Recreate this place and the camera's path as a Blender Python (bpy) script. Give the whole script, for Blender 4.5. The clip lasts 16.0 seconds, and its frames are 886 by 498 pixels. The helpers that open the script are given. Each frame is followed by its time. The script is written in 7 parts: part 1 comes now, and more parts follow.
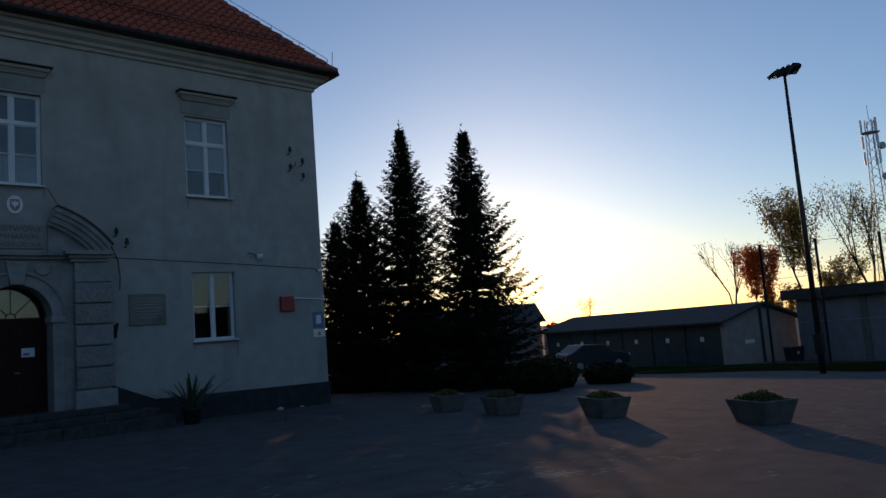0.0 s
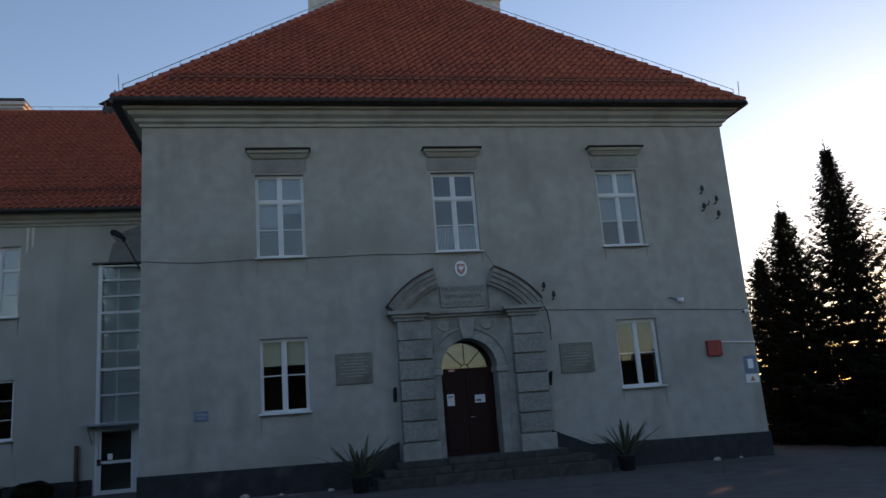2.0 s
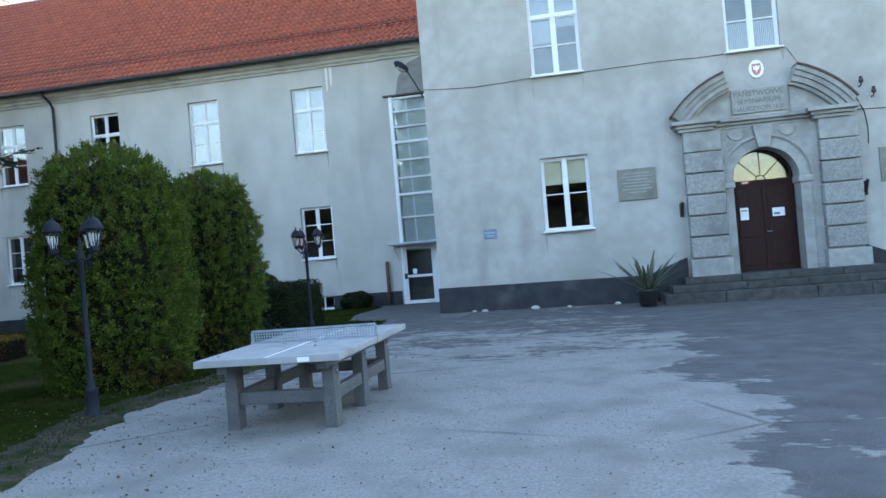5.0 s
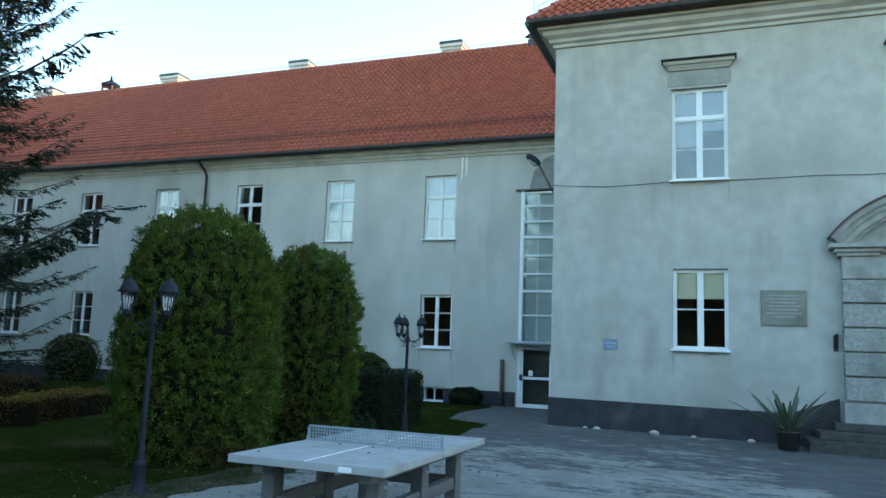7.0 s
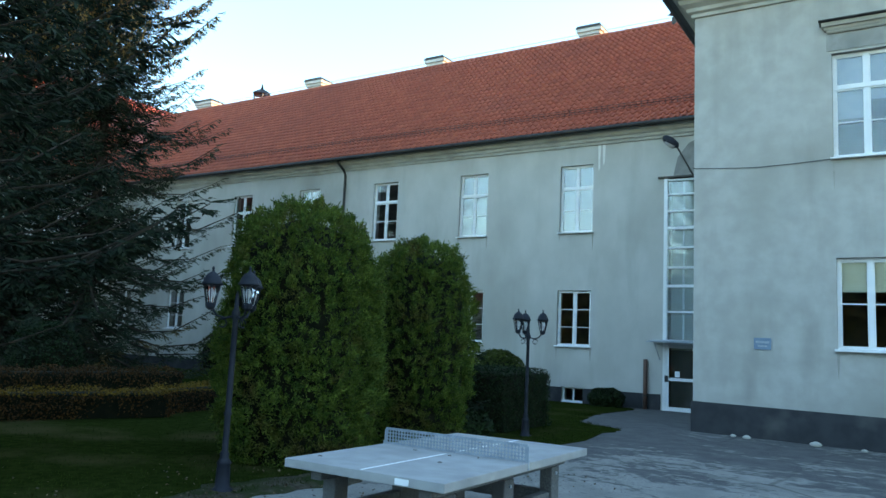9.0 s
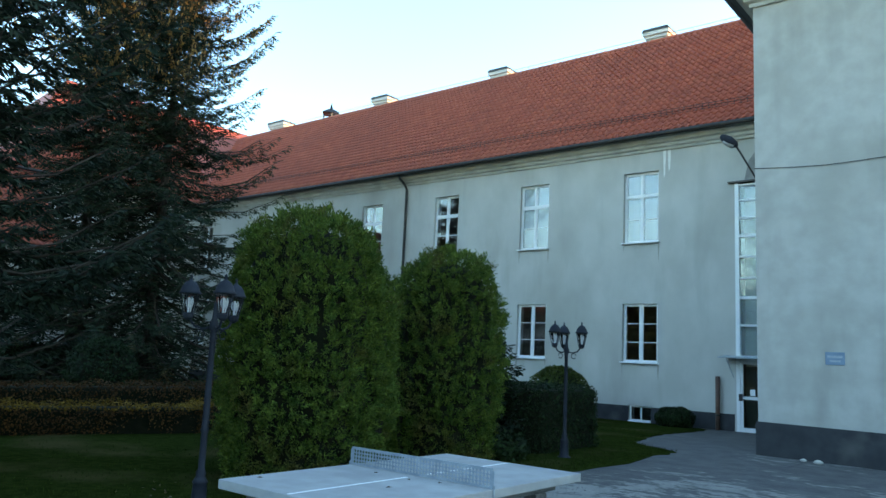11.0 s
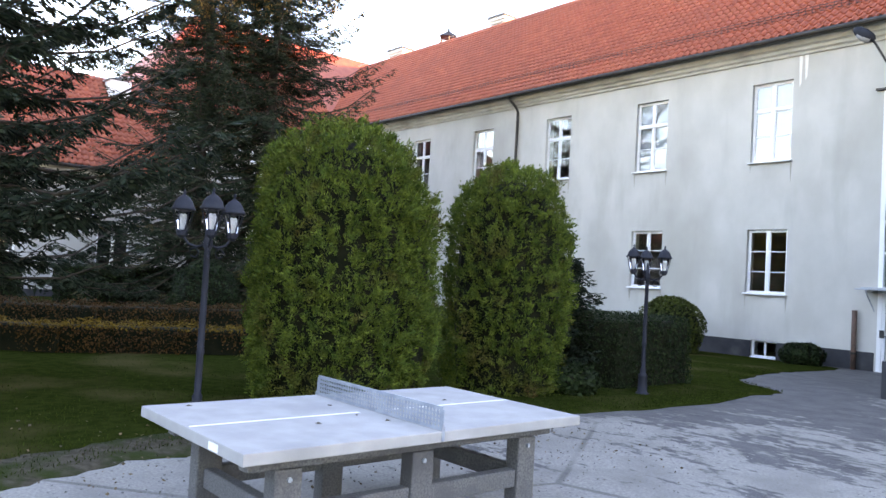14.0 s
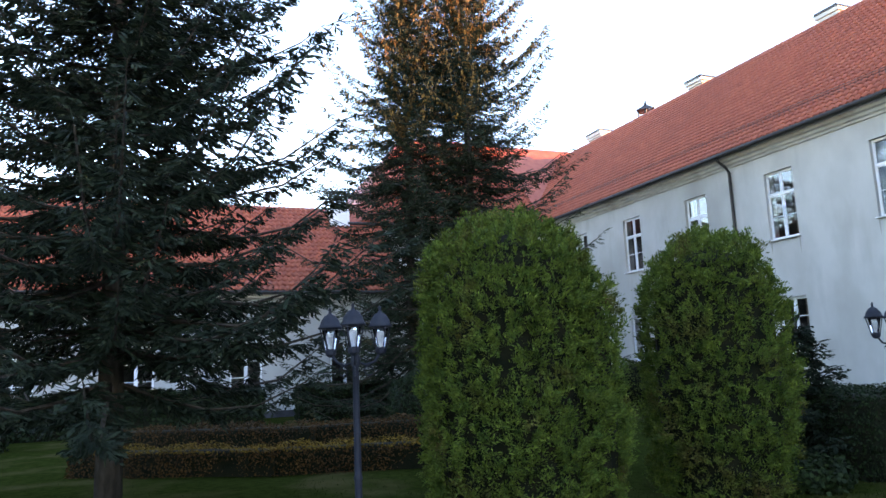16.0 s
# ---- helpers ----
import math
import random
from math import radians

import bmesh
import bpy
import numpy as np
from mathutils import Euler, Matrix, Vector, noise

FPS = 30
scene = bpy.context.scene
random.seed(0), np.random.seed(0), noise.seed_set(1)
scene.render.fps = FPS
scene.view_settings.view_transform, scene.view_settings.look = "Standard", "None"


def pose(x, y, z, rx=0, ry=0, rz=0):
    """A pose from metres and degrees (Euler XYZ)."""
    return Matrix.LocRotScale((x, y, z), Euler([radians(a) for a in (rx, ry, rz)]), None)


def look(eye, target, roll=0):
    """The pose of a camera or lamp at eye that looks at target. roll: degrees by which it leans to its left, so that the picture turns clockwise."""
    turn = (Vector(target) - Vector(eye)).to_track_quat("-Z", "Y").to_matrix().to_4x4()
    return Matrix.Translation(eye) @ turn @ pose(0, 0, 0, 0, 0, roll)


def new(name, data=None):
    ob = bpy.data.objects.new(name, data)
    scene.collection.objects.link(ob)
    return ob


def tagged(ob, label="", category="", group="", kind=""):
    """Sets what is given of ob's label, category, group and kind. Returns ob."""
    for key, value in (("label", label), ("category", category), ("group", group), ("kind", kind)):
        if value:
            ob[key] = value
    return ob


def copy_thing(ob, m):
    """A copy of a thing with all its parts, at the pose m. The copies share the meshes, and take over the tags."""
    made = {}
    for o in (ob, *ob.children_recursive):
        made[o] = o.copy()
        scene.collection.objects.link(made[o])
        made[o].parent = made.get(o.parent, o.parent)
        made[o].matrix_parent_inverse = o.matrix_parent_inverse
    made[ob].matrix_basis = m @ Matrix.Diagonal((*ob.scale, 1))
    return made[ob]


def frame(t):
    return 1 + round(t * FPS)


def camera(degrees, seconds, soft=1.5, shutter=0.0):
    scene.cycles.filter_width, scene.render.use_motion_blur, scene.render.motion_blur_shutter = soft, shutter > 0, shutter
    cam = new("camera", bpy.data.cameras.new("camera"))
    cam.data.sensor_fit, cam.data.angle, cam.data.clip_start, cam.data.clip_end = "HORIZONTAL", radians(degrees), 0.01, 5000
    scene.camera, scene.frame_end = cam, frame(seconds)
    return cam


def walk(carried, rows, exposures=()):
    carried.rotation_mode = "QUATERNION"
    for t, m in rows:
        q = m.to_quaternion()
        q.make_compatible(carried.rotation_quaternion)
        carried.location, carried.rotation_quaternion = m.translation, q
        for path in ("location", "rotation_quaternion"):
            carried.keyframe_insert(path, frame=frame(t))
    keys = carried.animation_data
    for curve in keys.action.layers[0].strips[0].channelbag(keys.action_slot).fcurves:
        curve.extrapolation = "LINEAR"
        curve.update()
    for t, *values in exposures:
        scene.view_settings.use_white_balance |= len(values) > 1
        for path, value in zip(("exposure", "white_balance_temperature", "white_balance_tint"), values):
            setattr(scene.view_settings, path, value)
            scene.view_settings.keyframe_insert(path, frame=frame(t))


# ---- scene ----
cam = camera(61.0, 16.0)
PATH = [
    (0, (4.082, -20.724, 1.725), (5.422, -19.256, 1.944), -4.4),
    (0.5, (4.142, -20.698, 1.756), (5.122, -18.99, 2.101), -4.6),
    (1, (4.068, -20.748, 1.714), (4.746, -18.92, 2.156), -4.7),
    (1.5, (4.016, -20.782, 1.694), (4.533, -18.903, 2.143), -4.5),
    (2, (4.033, -20.751, 1.706), (4.42, -18.835, 2.129), -4.4),
    (2.5, (4.05, -20.737, 1.709), (4.393, -18.803, 2.088), -4.6),
    (3, (4.064, -20.708, 1.726), (4.383, -18.766, 2.081), -4.5),
    (3.5, (4.107, -20.683, 1.743), (4.371, -18.731, 2.09), -4.3),
    (4, (4.107, -20.71, 1.747), (4.25, -18.738, 2.051), -4.9),
    (4.5, (4.064, -20.674, 1.673), (3.889, -18.693, 1.888), -4.0),
    (5, (4.016, -20.469, 1.629), (3.647, -18.504, 1.643), -4.8),
    (5.2, (4.006, -20.316, 1.619), (3.621, -18.354, 1.679), -4.8),
    (7.3, (4.254, -19.16, 1.74), (3.476, -17.338, 2.013), 2.7),
    (7.5, (4.214, -19.038, 1.724), (3.374, -17.244, 1.996), 2.5),
    (8, (4.313, -18.758, 1.696), (3.298, -17.056, 1.972), 2.4),
    (8.5, (4.444, -18.503, 1.743), (3.366, -16.834, 1.973), 2.5),
    (9, (4.479, -18.216, 1.749), (3.416, -16.541, 1.997), 2.7),
    (9.2, (4.533, -18.093, 1.761), (3.433, -16.445, 2.035), 1.7),
    (11.3, (4.993, -16.859, 1.731), (3.734, -15.329, 2.005), 2.7),
    (11.5, (5.016, -16.747, 1.728), (3.747, -15.221, 1.968), 2.5),
    (12, (5.182, -16.483, 1.717), (3.822, -15.027, 1.892), 4.4),
    (12.5, (5.229, -16.221, 1.699), (3.878, -14.748, 1.767), 0.6),
    (13, (5.183, -15.921, 1.737), (3.788, -14.49, 1.802), -0.8),
    (13.5, (5.215, -15.656, 1.691), (3.763, -14.284, 1.785), 0.4),
    (14, (5.254, -15.353, 1.728), (3.733, -14.057, 1.809), 3.3),
    (14.5, (5.173, -15.015, 1.752), (3.582, -13.829, 2.005), -0.7),
    (15, (5.06, -14.717, 1.805), (3.465, -13.548, 2.103), -1.0),
    (15.5, (5.125, -14.438, 1.815), (3.357, -13.554, 2.121), -2.2),
    (16, (5.084, -14.288, 1.829), (3.265, -13.519, 2.147), -2.5),
]
EXPOSURES = [(0, -0.1, 6150, 21), (0.5, 0.05, 6300, 22), (1.5, 0.92, 7800, 26), (2.5, 1.4, 7750, 28), (3, 1.9, 7900, 28), (3.5, 2.22, 7850, 28),
             (4, 2.5, 7950, 27), (4.5, 2.9, 8050, 27), (5, 3.7, 7700, 23), (7.5, 3.22, 7600, 7), (9, 3.3, 7500, 8), (11.5, 3.3, 7350, 6),
             (12, 3.5, 7150, 5), (12.5, 4.15, 7800, 14), (13, 4.3, 8800, 27), (14, 4.42, 9700, 38), (14.5, 4.4, 9450, 37), (15, 4.25, 9200, 36),
             (16, 3.92, 8050, 31)]
walk(cam, [(t, look(e, a, r)) for t, e, a, r in PATH], EXPOSURES)

# ---- world and sun ----
SUN_AZ, SUN_EL = 46.0, 6.5
world = bpy.data.worlds.new("sky")
scene.world = world
world.use_nodes = True
wn = world.node_tree.nodes
sky = wn.new("ShaderNodeTexSky")
sky.sky_type, sky.sun_disc = "NISHITA", False
sky.sun_elevation, sky.sun_rotation = radians(SUN_EL), radians(SUN_AZ)
sky.air_density, sky.dust_density, sky.ozone_density = 1.0, 0.24, 2.6
world.node_tree.links.new(sky.outputs[0], wn["Background"].inputs[0])
wn["Background"].inputs[1].default_value = 0.15
sun = new("sun", bpy.data.lights.new("sun", "SUN"))
sun.data.energy, sun.data.angle, sun.data.color = 1.2, radians(0.6), (1.0, 0.55, 0.26)
_az, _el = radians(SUN_AZ), radians(SUN_EL)
_s = Vector((math.sin(_az) * math.cos(_el), math.cos(_az) * math.cos(_el), math.sin(_el)))
sun.matrix_world = look(_s * 100, (0, 0, 0))


# ---- mesh building ----
class Shape:
    """Vertices and faces of one mesh, gathered piece by piece."""

    def __init__(self):
        self.v, self.f = [], []

    def add(self, verts, faces):
        n = len(self.v)
        self.v.extend(tuple(p) for p in verts)
        self.f.extend(tuple(i + n for i in fc) for fc in faces)
        return self

    def quad(self, a, b, c, d):
        return self.add((a, b, c, d), ((0, 1, 2, 3),))

    def box(self, x0, x1, y0, y1, z0, z1):
        return self.add([(x, y, z) for z in (z0, z1) for y in (y0, y1) for x in (x0, x1)],
                        ((0, 2, 3, 1), (4, 5, 7, 6), (0, 1, 5, 4), (2, 6, 7, 3), (0, 4, 6, 2), (1, 3, 7, 5)))

    def prism(self, outline, axis, a, b):
        """An outline in two coordinates pushed from a to b along an axis (0, 1 or 2)."""
        def put(p, w):
            q = list(p)
            q.insert(axis, w)
            return q
        n = len(outline)
        vs = [put(p, a) for p in outline] + [put(p, b) for p in outline]
        fs = [tuple(range(n))[::-1], tuple(range(n, 2 * n))]
        fs += [(i, (i + 1) % n, n + (i + 1) % n, n + i) for i in range(n)]
        return self.add(vs, fs)

    def tube(self, pts, radii, seg=8, cap=True):
        pts = [Vector(p) for p in pts]
        if not hasattr(radii, "__len__"):
            radii = [radii] * len(pts)
        n = len(self.v)
        for i, p in enumerate(pts):
            d = (pts[min(i + 1, len(pts) - 1)] - pts[max(i - 1, 0)]).normalized()
            u = d.cross(Vector((0, 0, 1)) if abs(d.z) < 0.95 else Vector((1, 0, 0))).normalized()
            w = d.cross(u)
            for k in range(seg):
                a = 2 * math.pi * k / seg
                self.v.append(tuple(p + (u * math.cos(a) + w * math.sin(a)) * radii[i]))
        for i in range(len(pts) - 1):
            for k in range(seg):
                a, b = n + i * seg + k, n + i * seg + (k + 1) % seg
                self.f.append((a, b, b + seg, a + seg))
        if cap:
            self.f.append(tuple(n + k for k in range(seg))[::-1])
            self.f.append(tuple(n + (len(pts) - 1) * seg + k for k in range(seg)))
        return self

    def lathe(self, profile, cx=0.0, cy=0.0, seg=12):
        return self.tube([(cx, cy, z) for r, z in profile], [max(r, 1e-4) for r, z in profile], seg)

    def mesh(self, name):
        me = bpy.data.meshes.new(name)
        me.from_pydata(self.v, [], self.f)
        me.update()
        return me


def part(name, shape, material, parent, label="", smooth=False, bevel=0.0, at=None):
    me = shape if isinstance(shape, bpy.types.Mesh) else shape.mesh(name)
    if not me.materials:
        me.materials.append(material)
    if smooth:
        me.polygons.foreach_set("use_smooth", [True] * len(me.polygons))
    ob = new(name, me)
    ob.parent = parent
    if at is not None:
        ob.matrix_basis = at if isinstance(at, Matrix) else Matrix.Translation(at)
    if bevel:
        mod = ob.modifiers.new("bevel", "BEVEL")
        mod.width, mod.segments, mod.limit_method = bevel, 2, "ANGLE"
    if label:
        ob["label"] = label
    return ob


def thing(name, where, label, category, group="", kind=""):
    ob = new(name)
    ob.empty_display_size = 0.2
    ob.matrix_basis = where if isinstance(where, Matrix) else Matrix.Translation(where)
    return tagged(ob, label, category, group, kind)


def solo(name, shape, material, label, category, group="", kind="", where=None, smooth=False, bevel=0.0):
    return tagged(part(name, shape, material, None, label, smooth, bevel, where), label, category, group, kind)


def smoothstep(a, b, x):
    k = min(1.0, max(0.0, (x - a) / (b - a)))
    return k * k * (3 - 2 * k)


def ground_z(x, y):
    z = -0.0137 * min(max(x, 0.0), 18.0) - 0.036 * min(max(x - 18.0, 0.0), 30.0)
    return z - 0.2 * smoothstep(0.5, 8.0, y) * smoothstep(1.5, -1.0, x)


# ---- materials ----
def mat(name, c1, c2, scale=8.0, rough=0.8, bump=0.2, bump_scale=60.0, c3=None, scale3=0.7, lo3=0.5, hi3=0.7,
        metal=0.0, vary=0.0, island=0.0, stretch=(1, 1, 1), leaf=0.0, spec=None, dist=0.01, streak=None):
    m = bpy.data.materials.new(name)
    m.use_nodes = True
    nt = m.node_tree
    N, L = nt.nodes, nt.links
    b = N["Principled BSDF"]
    tc = N.new("ShaderNodeTexCoord")
    mp = N.new("ShaderNodeMapping")
    mp.inputs["Scale"].default_value = stretch
    L.new(tc.outputs["Object"], mp.inputs[0])

    def noise_at(s, detail=4.0):
        n = N.new("ShaderNodeTexNoise")
        n.inputs["Scale"].default_value, n.inputs["Detail"].default_value = s, detail
        L.new(mp.outputs[0], n.inputs["Vector"])
        return n.outputs["Fac"]

    def blend(f, a, c, lo=0.35, hi=0.65):
        r = N.new("ShaderNodeMapRange")
        r.inputs["From Min"].default_value, r.inputs["From Max"].default_value = lo, hi
        L.new(f, r.inputs["Value"])
        x = N.new("ShaderNodeMix")
        x.data_type = "RGBA"
        L.new(r.outputs[0], x.inputs["Factor"])
        for s, v in ((6, a), (7, c)):
            if isinstance(v, tuple):
                x.inputs[s].default_value = (*v, 1)
            else:
                L.new(v, x.inputs[s])
        return x.outputs[2]

    col = blend(noise_at(scale), c1, c2)
    if c3:
        col = blend(noise_at(scale3, 5.0), col, c3, lo3, hi3)
    if streak:
        sm = N.new("ShaderNodeMapping")
        sm.inputs["Scale"].default_value = (1.3, 1.3, 0.28)
        L.new(tc.outputs["Object"], sm.inputs[0])
        sn = N.new("ShaderNodeTexNoise")
        sn.inputs["Scale"].default_value, sn.inputs["Detail"].default_value = 1.0, 6.0
        L.new(sm.outputs[0], sn.inputs["Vector"])
        col = blend(sn.outputs["Fac"], col, streak, 0.55, 0.95)
    for amount, src in ((vary, "ShaderNodeObjectInfo"), (island, "ShaderNodeNewGeometry")):
        if amount:
            h = N.new("ShaderNodeHueSaturation")
            r = N.new("ShaderNodeMapRange")
            r.inputs["To Min"].default_value, r.inputs["To Max"].default_value = 1 - amount, 1 + amount
            L.new(N.new(src).outputs["Random" if src == "ShaderNodeObjectInfo" else "Random Per Island"], r.inputs["Value"])
            L.new(r.outputs[0], h.inputs["Value"])
            L.new(col, h.inputs["Color"])
            col = h.outputs[0]
    L.new(col, b.inputs["Base Color"])
    b.inputs["Roughness"].default_value, b.inputs["Metallic"].default_value = rough, metal
    if spec is not None:
        b.inputs["Specular IOR Level"].default_value = spec
    if bump:
        bp = N.new("ShaderNodeBump")
        bp.inputs["Strength"].default_value, bp.inputs["Distance"].default_value = bump, dist
        L.new(noise_at(bump_scale), bp.inputs["Height"])
        L.new(bp.outputs[0], b.inputs["Normal"])
    if leaf:
        tr = N.new("ShaderNodeBsdfTranslucent")
        L.new(col, tr.inputs[0])
        mx = N.new("ShaderNodeMixShader")
        mx.inputs[0].default_value = leaf
        L.new(b.outputs[0], mx.inputs[1])
        L.new(tr.outputs[0], mx.inputs[2])
        L.new(mx.outputs[0], N["Material Output"].inputs[0])
    return m


PLASTER = mat("plaster", (0.3567, 0.3419, 0.3132), (0.4133, 0.3985, 0.3697), 2.6, 0.95, 0.45, 45, (0.3001, 0.2854, 0.2566), 0.42, 0.50, 0.72, spec=0.2, streak=(0.2349, 0.2218, 0.1958))
PLASTER_WING = mat("plaster_wing", (0.3959, 0.3802, 0.3463), (0.4611, 0.4481, 0.4133), 0.9, 0.95, 0.35, 45, (0.3262, 0.3115, 0.2767), 0.28, 0.5, 0.75, stretch=(1, 1, 0.7), spec=0.2, streak=(0.31, 0.297, 0.265))
PLINTH = mat("plinth_paint", (0.016, 0.018, 0.022), (0.030, 0.032, 0.036), 3, 0.8, 0.3, 50, (0.075, 0.073, 0.07), 0.9, 0.6, 0.8)
TRIM = mat("trim_plaster", (0.39, 0.367, 0.32), (0.45, 0.43, 0.385), 2, 0.9, 0.2, 60, (0.28, 0.262, 0.226), 0.8, 0.5, 0.72)
STONE = mat("stone", (0.2523, 0.2453, 0.2279), (0.3219, 0.3132, 0.2915), 5, 0.9, 0.5, 30, (0.174, 0.1679, 0.1549), 1.3, 0.52, 0.75, vary=0.08)
STONE_ROUGH = mat("dressed_stone", (0.2175, 0.2105, 0.1966), (0.3132, 0.3045, 0.2828), 14, 0.95, 0.7, 26, (0.1566, 0.1505, 0.1409), 1.5, 0.52, 0.75, vary=0.1, dist=0.03)
STEP = mat("step_stone", (0.03575, 0.0338, 0.0312), (0.06825, 0.065, 0.0598), 6, 0.85, 0.5, 40, (0.0338, 0.0325, 0.0299), 1.2, 0.5, 0.7, vary=0.12)
TILE = mat("clay_tile", (0.30, 0.058, 0.028), (0.37, 0.084, 0.038), 2.2, 0.6, 0.25, 70, (0.25, 0.055, 0.030), 0.22, 0.5, 0.8, vary=0.11)
TILE_ROW = mat("clay_tile_rows", (0.30, 0.058, 0.028), (0.37, 0.084, 0.038), 2.2, 0.6, 0.25, 70, (0.25, 0.055, 0.030), 0.22, 0.5, 0.8, island=0.11)
METAL_DARK = mat("dark_sheet_metal", (0.030, 0.028, 0.027), (0.05, 0.045, 0.042), 5, 0.45, 0.1, 30, metal=0.6)
PVC = mat("white_frame", (0.6612, 0.6699, 0.6786), (0.7047, 0.7047, 0.7047), 4, 0.35, 0.02, 30, vary=0.02)
BLIND = mat("blind_cloth", (0.2232, 0.2418, 0.2666), (0.2604, 0.279, 0.2976), 6, 0.9, 0.1, 200)
CREAM_BLIND = mat("cream_blind", (0.60, 0.54, 0.38), (0.66, 0.60, 0.44), 6, 0.9, 0.1, 200)
# dark colour paints the dimness of rooms behind glass
ROOM_SHADE = mat("room_shade", (0.10, 0.095, 0.085), (0.14, 0.13, 0.12), 1.5, 0.9, 0.0)
DOOR_WOOD = mat("brown_door_wood", (0.022, 0.0055, 0.0048), (0.034, 0.0085, 0.007), 4, 0.55, 0.3, 18, stretch=(6, 6, 0.6), spec=0.2)
PAPER = mat("paper", (0.75, 0.76, 0.78), (0.8, 0.8, 0.81), 9, 0.8, 0.0)
LAMP_METAL = mat("lamp_paint", (0.007, 0.009, 0.015), (0.013, 0.016, 0.024), 6, 0.65, 0.1, 60, spec=0.25)
CONCRETE = mat("pale_concrete", (0.2697, 0.2653, 0.2593), (0.3219, 0.3175, 0.3088), 5, 0.75, 0.15, 90, (0.2175, 0.2149, 0.2105), 1.4, 0.55, 0.75)
TERRAZZO = mat("washed_concrete", (0.06525, 0.06612, 0.06786), (0.1348, 0.1331, 0.1288), 75, 0.8, 0.5, 90, (0.0696, 0.0696, 0.07134), 3, 0.45, 0.7)
ZINC = mat("galvanised_sheet", (0.24, 0.28, 0.32), (0.33, 0.37, 0.41), 12, 0.4, 0.05, 60, metal=0.35)
BARK = mat("bark", (0.028, 0.023, 0.019), (0.058, 0.048, 0.039), 9, 0.95, 1.0, 14, stretch=(1, 1, 0.35), dist=0.03, spec=0.12)
NEEDLE = mat("spruce_needles", (0.01044, 0.01914, 0.01218), (0.02088, 0.03306, 0.02001), 3, 0.75, 0.0, island=0.5, leaf=0.12, spec=0.12)
# needle colour darkened to paint trees seen against the light
NEEDLE_BACKLIT = mat("backlit_spruce_needles", (0.006, 0.009, 0.005), (0.012, 0.018, 0.009), 3, 0.8, 0.0, island=0.4, leaf=0.05, spec=0.12)
# the golden-brown cone patches also paint sunlight on the crown
NEEDLE_SUNLIT_CONE = mat("spruce_needles_sunlit_cones", (0.01625, 0.0275, 0.01625), (0.0325, 0.045, 0.025), 3, 0.75, 0.0, 30, (0.125, 0.08125, 0.03125), 0.5, 0.60, 0.72, island=0.5, leaf=0.15, spec=0.12)
THUJA = mat("thuja_sprays", (0.030, 0.062, 0.010), (0.094, 0.130, 0.020), 8.0, 0.7, 0.0, 30, (0.085, 0.052, 0.018), 1.5, 0.54, 0.72, island=0.4, leaf=0.1, spec=0.12)
# near-black colour stands in for the shade deep inside foliage
FOLIAGE_SHADE = mat("foliage_shade", (0.005, 0.007, 0.003), (0.012, 0.011, 0.005), 6, 0.95, 0.5, 20, spec=0.12)
BOX = mat("clipped_leaves", (0.00696, 0.01653, 0.00522), (0.01479, 0.02784, 0.0087), 2, 0.65, 0.0, island=0.45, leaf=0.12, spec=0.12)
YELLOW_BUSH = mat("yellow_green_leaves", (0.03045, 0.04524, 0.0087), (0.05394, 0.0696, 0.01305), 2, 0.6, 0.0, island=0.4, leaf=0.2, spec=0.12)
BROWN_HEDGE = mat("autumn_hedge_leaves", (0.04785, 0.02349, 0.0087), (0.08265, 0.03915, 0.01131), 1.5, 0.7, 0.0, island=0.5, leaf=0.2, spec=0.12)
GOLD_HEDGE = mat("golden_hedge_leaves", (0.1305, 0.07395, 0.01044), (0.2001, 0.1218, 0.0174), 2, 0.7, 0.0, island=0.4, leaf=0.25, spec=0.12)
GRASS = mat("grass_ground", (0.012, 0.019, 0.004), (0.022, 0.030, 0.007), 7, 0.95, 0.8, 60, (0.052, 0.045, 0.018), 0.6, 0.50, 0.72, spec=0.0)
BLADE = mat("grass_blades", (0.016, 0.028, 0.005), (0.027, 0.040, 0.008), 0.8, 0.8, 0.0, island=0.5, leaf=0.25, spec=0.0)
AGAVE = mat("agave_leaf", (0.04785, 0.0696, 0.03915), (0.07395, 0.0957, 0.0522), 4, 0.5, 0.1, 30, vary=0.1)
BLACK = mat("black_plastic", (0.012, 0.012, 0.013), (0.02, 0.02, 0.02), 6, 0.5, 0.1, 40)
BRICK_WHITE = mat("chimney_render", (0.52, 0.50, 0.46), (0.62, 0.60, 0.56), 4, 0.95, 0.5, 25, (0.30, 0.27, 0.24), 1.5, 0.5, 0.7)
SOIL = mat("soil", (0.03, 0.025, 0.018), (0.05, 0.04, 0.03), 12, 1.0, 0.8, 30)


def glass_mat(name, tint=(0.9, 0.95, 0.97)):
    m = bpy.data.materials.new(name)
    m.use_nodes = True
    b = m.node_tree.nodes["Principled BSDF"]
    b.inputs["Base Color"].default_value = (*tint, 1)
    b.inputs["Roughness"].default_value = 0.0
    b.inputs["Transmission Weight"].default_value = 1.0
    b.inputs["IOR"].default_value = 1.6
    return m


GLASS = glass_mat("window_glass")
STAIR_GLASS = glass_mat("stair_glass", (0.80, 0.90, 0.90))
STAIR_GLASS.node_tree.nodes["Principled BSDF"].inputs["Transmission Weight"].default_value = 0.85
STAIR_GLASS.node_tree.nodes["Principled BSDF"].inputs["Roughness"].default_value = 0.0
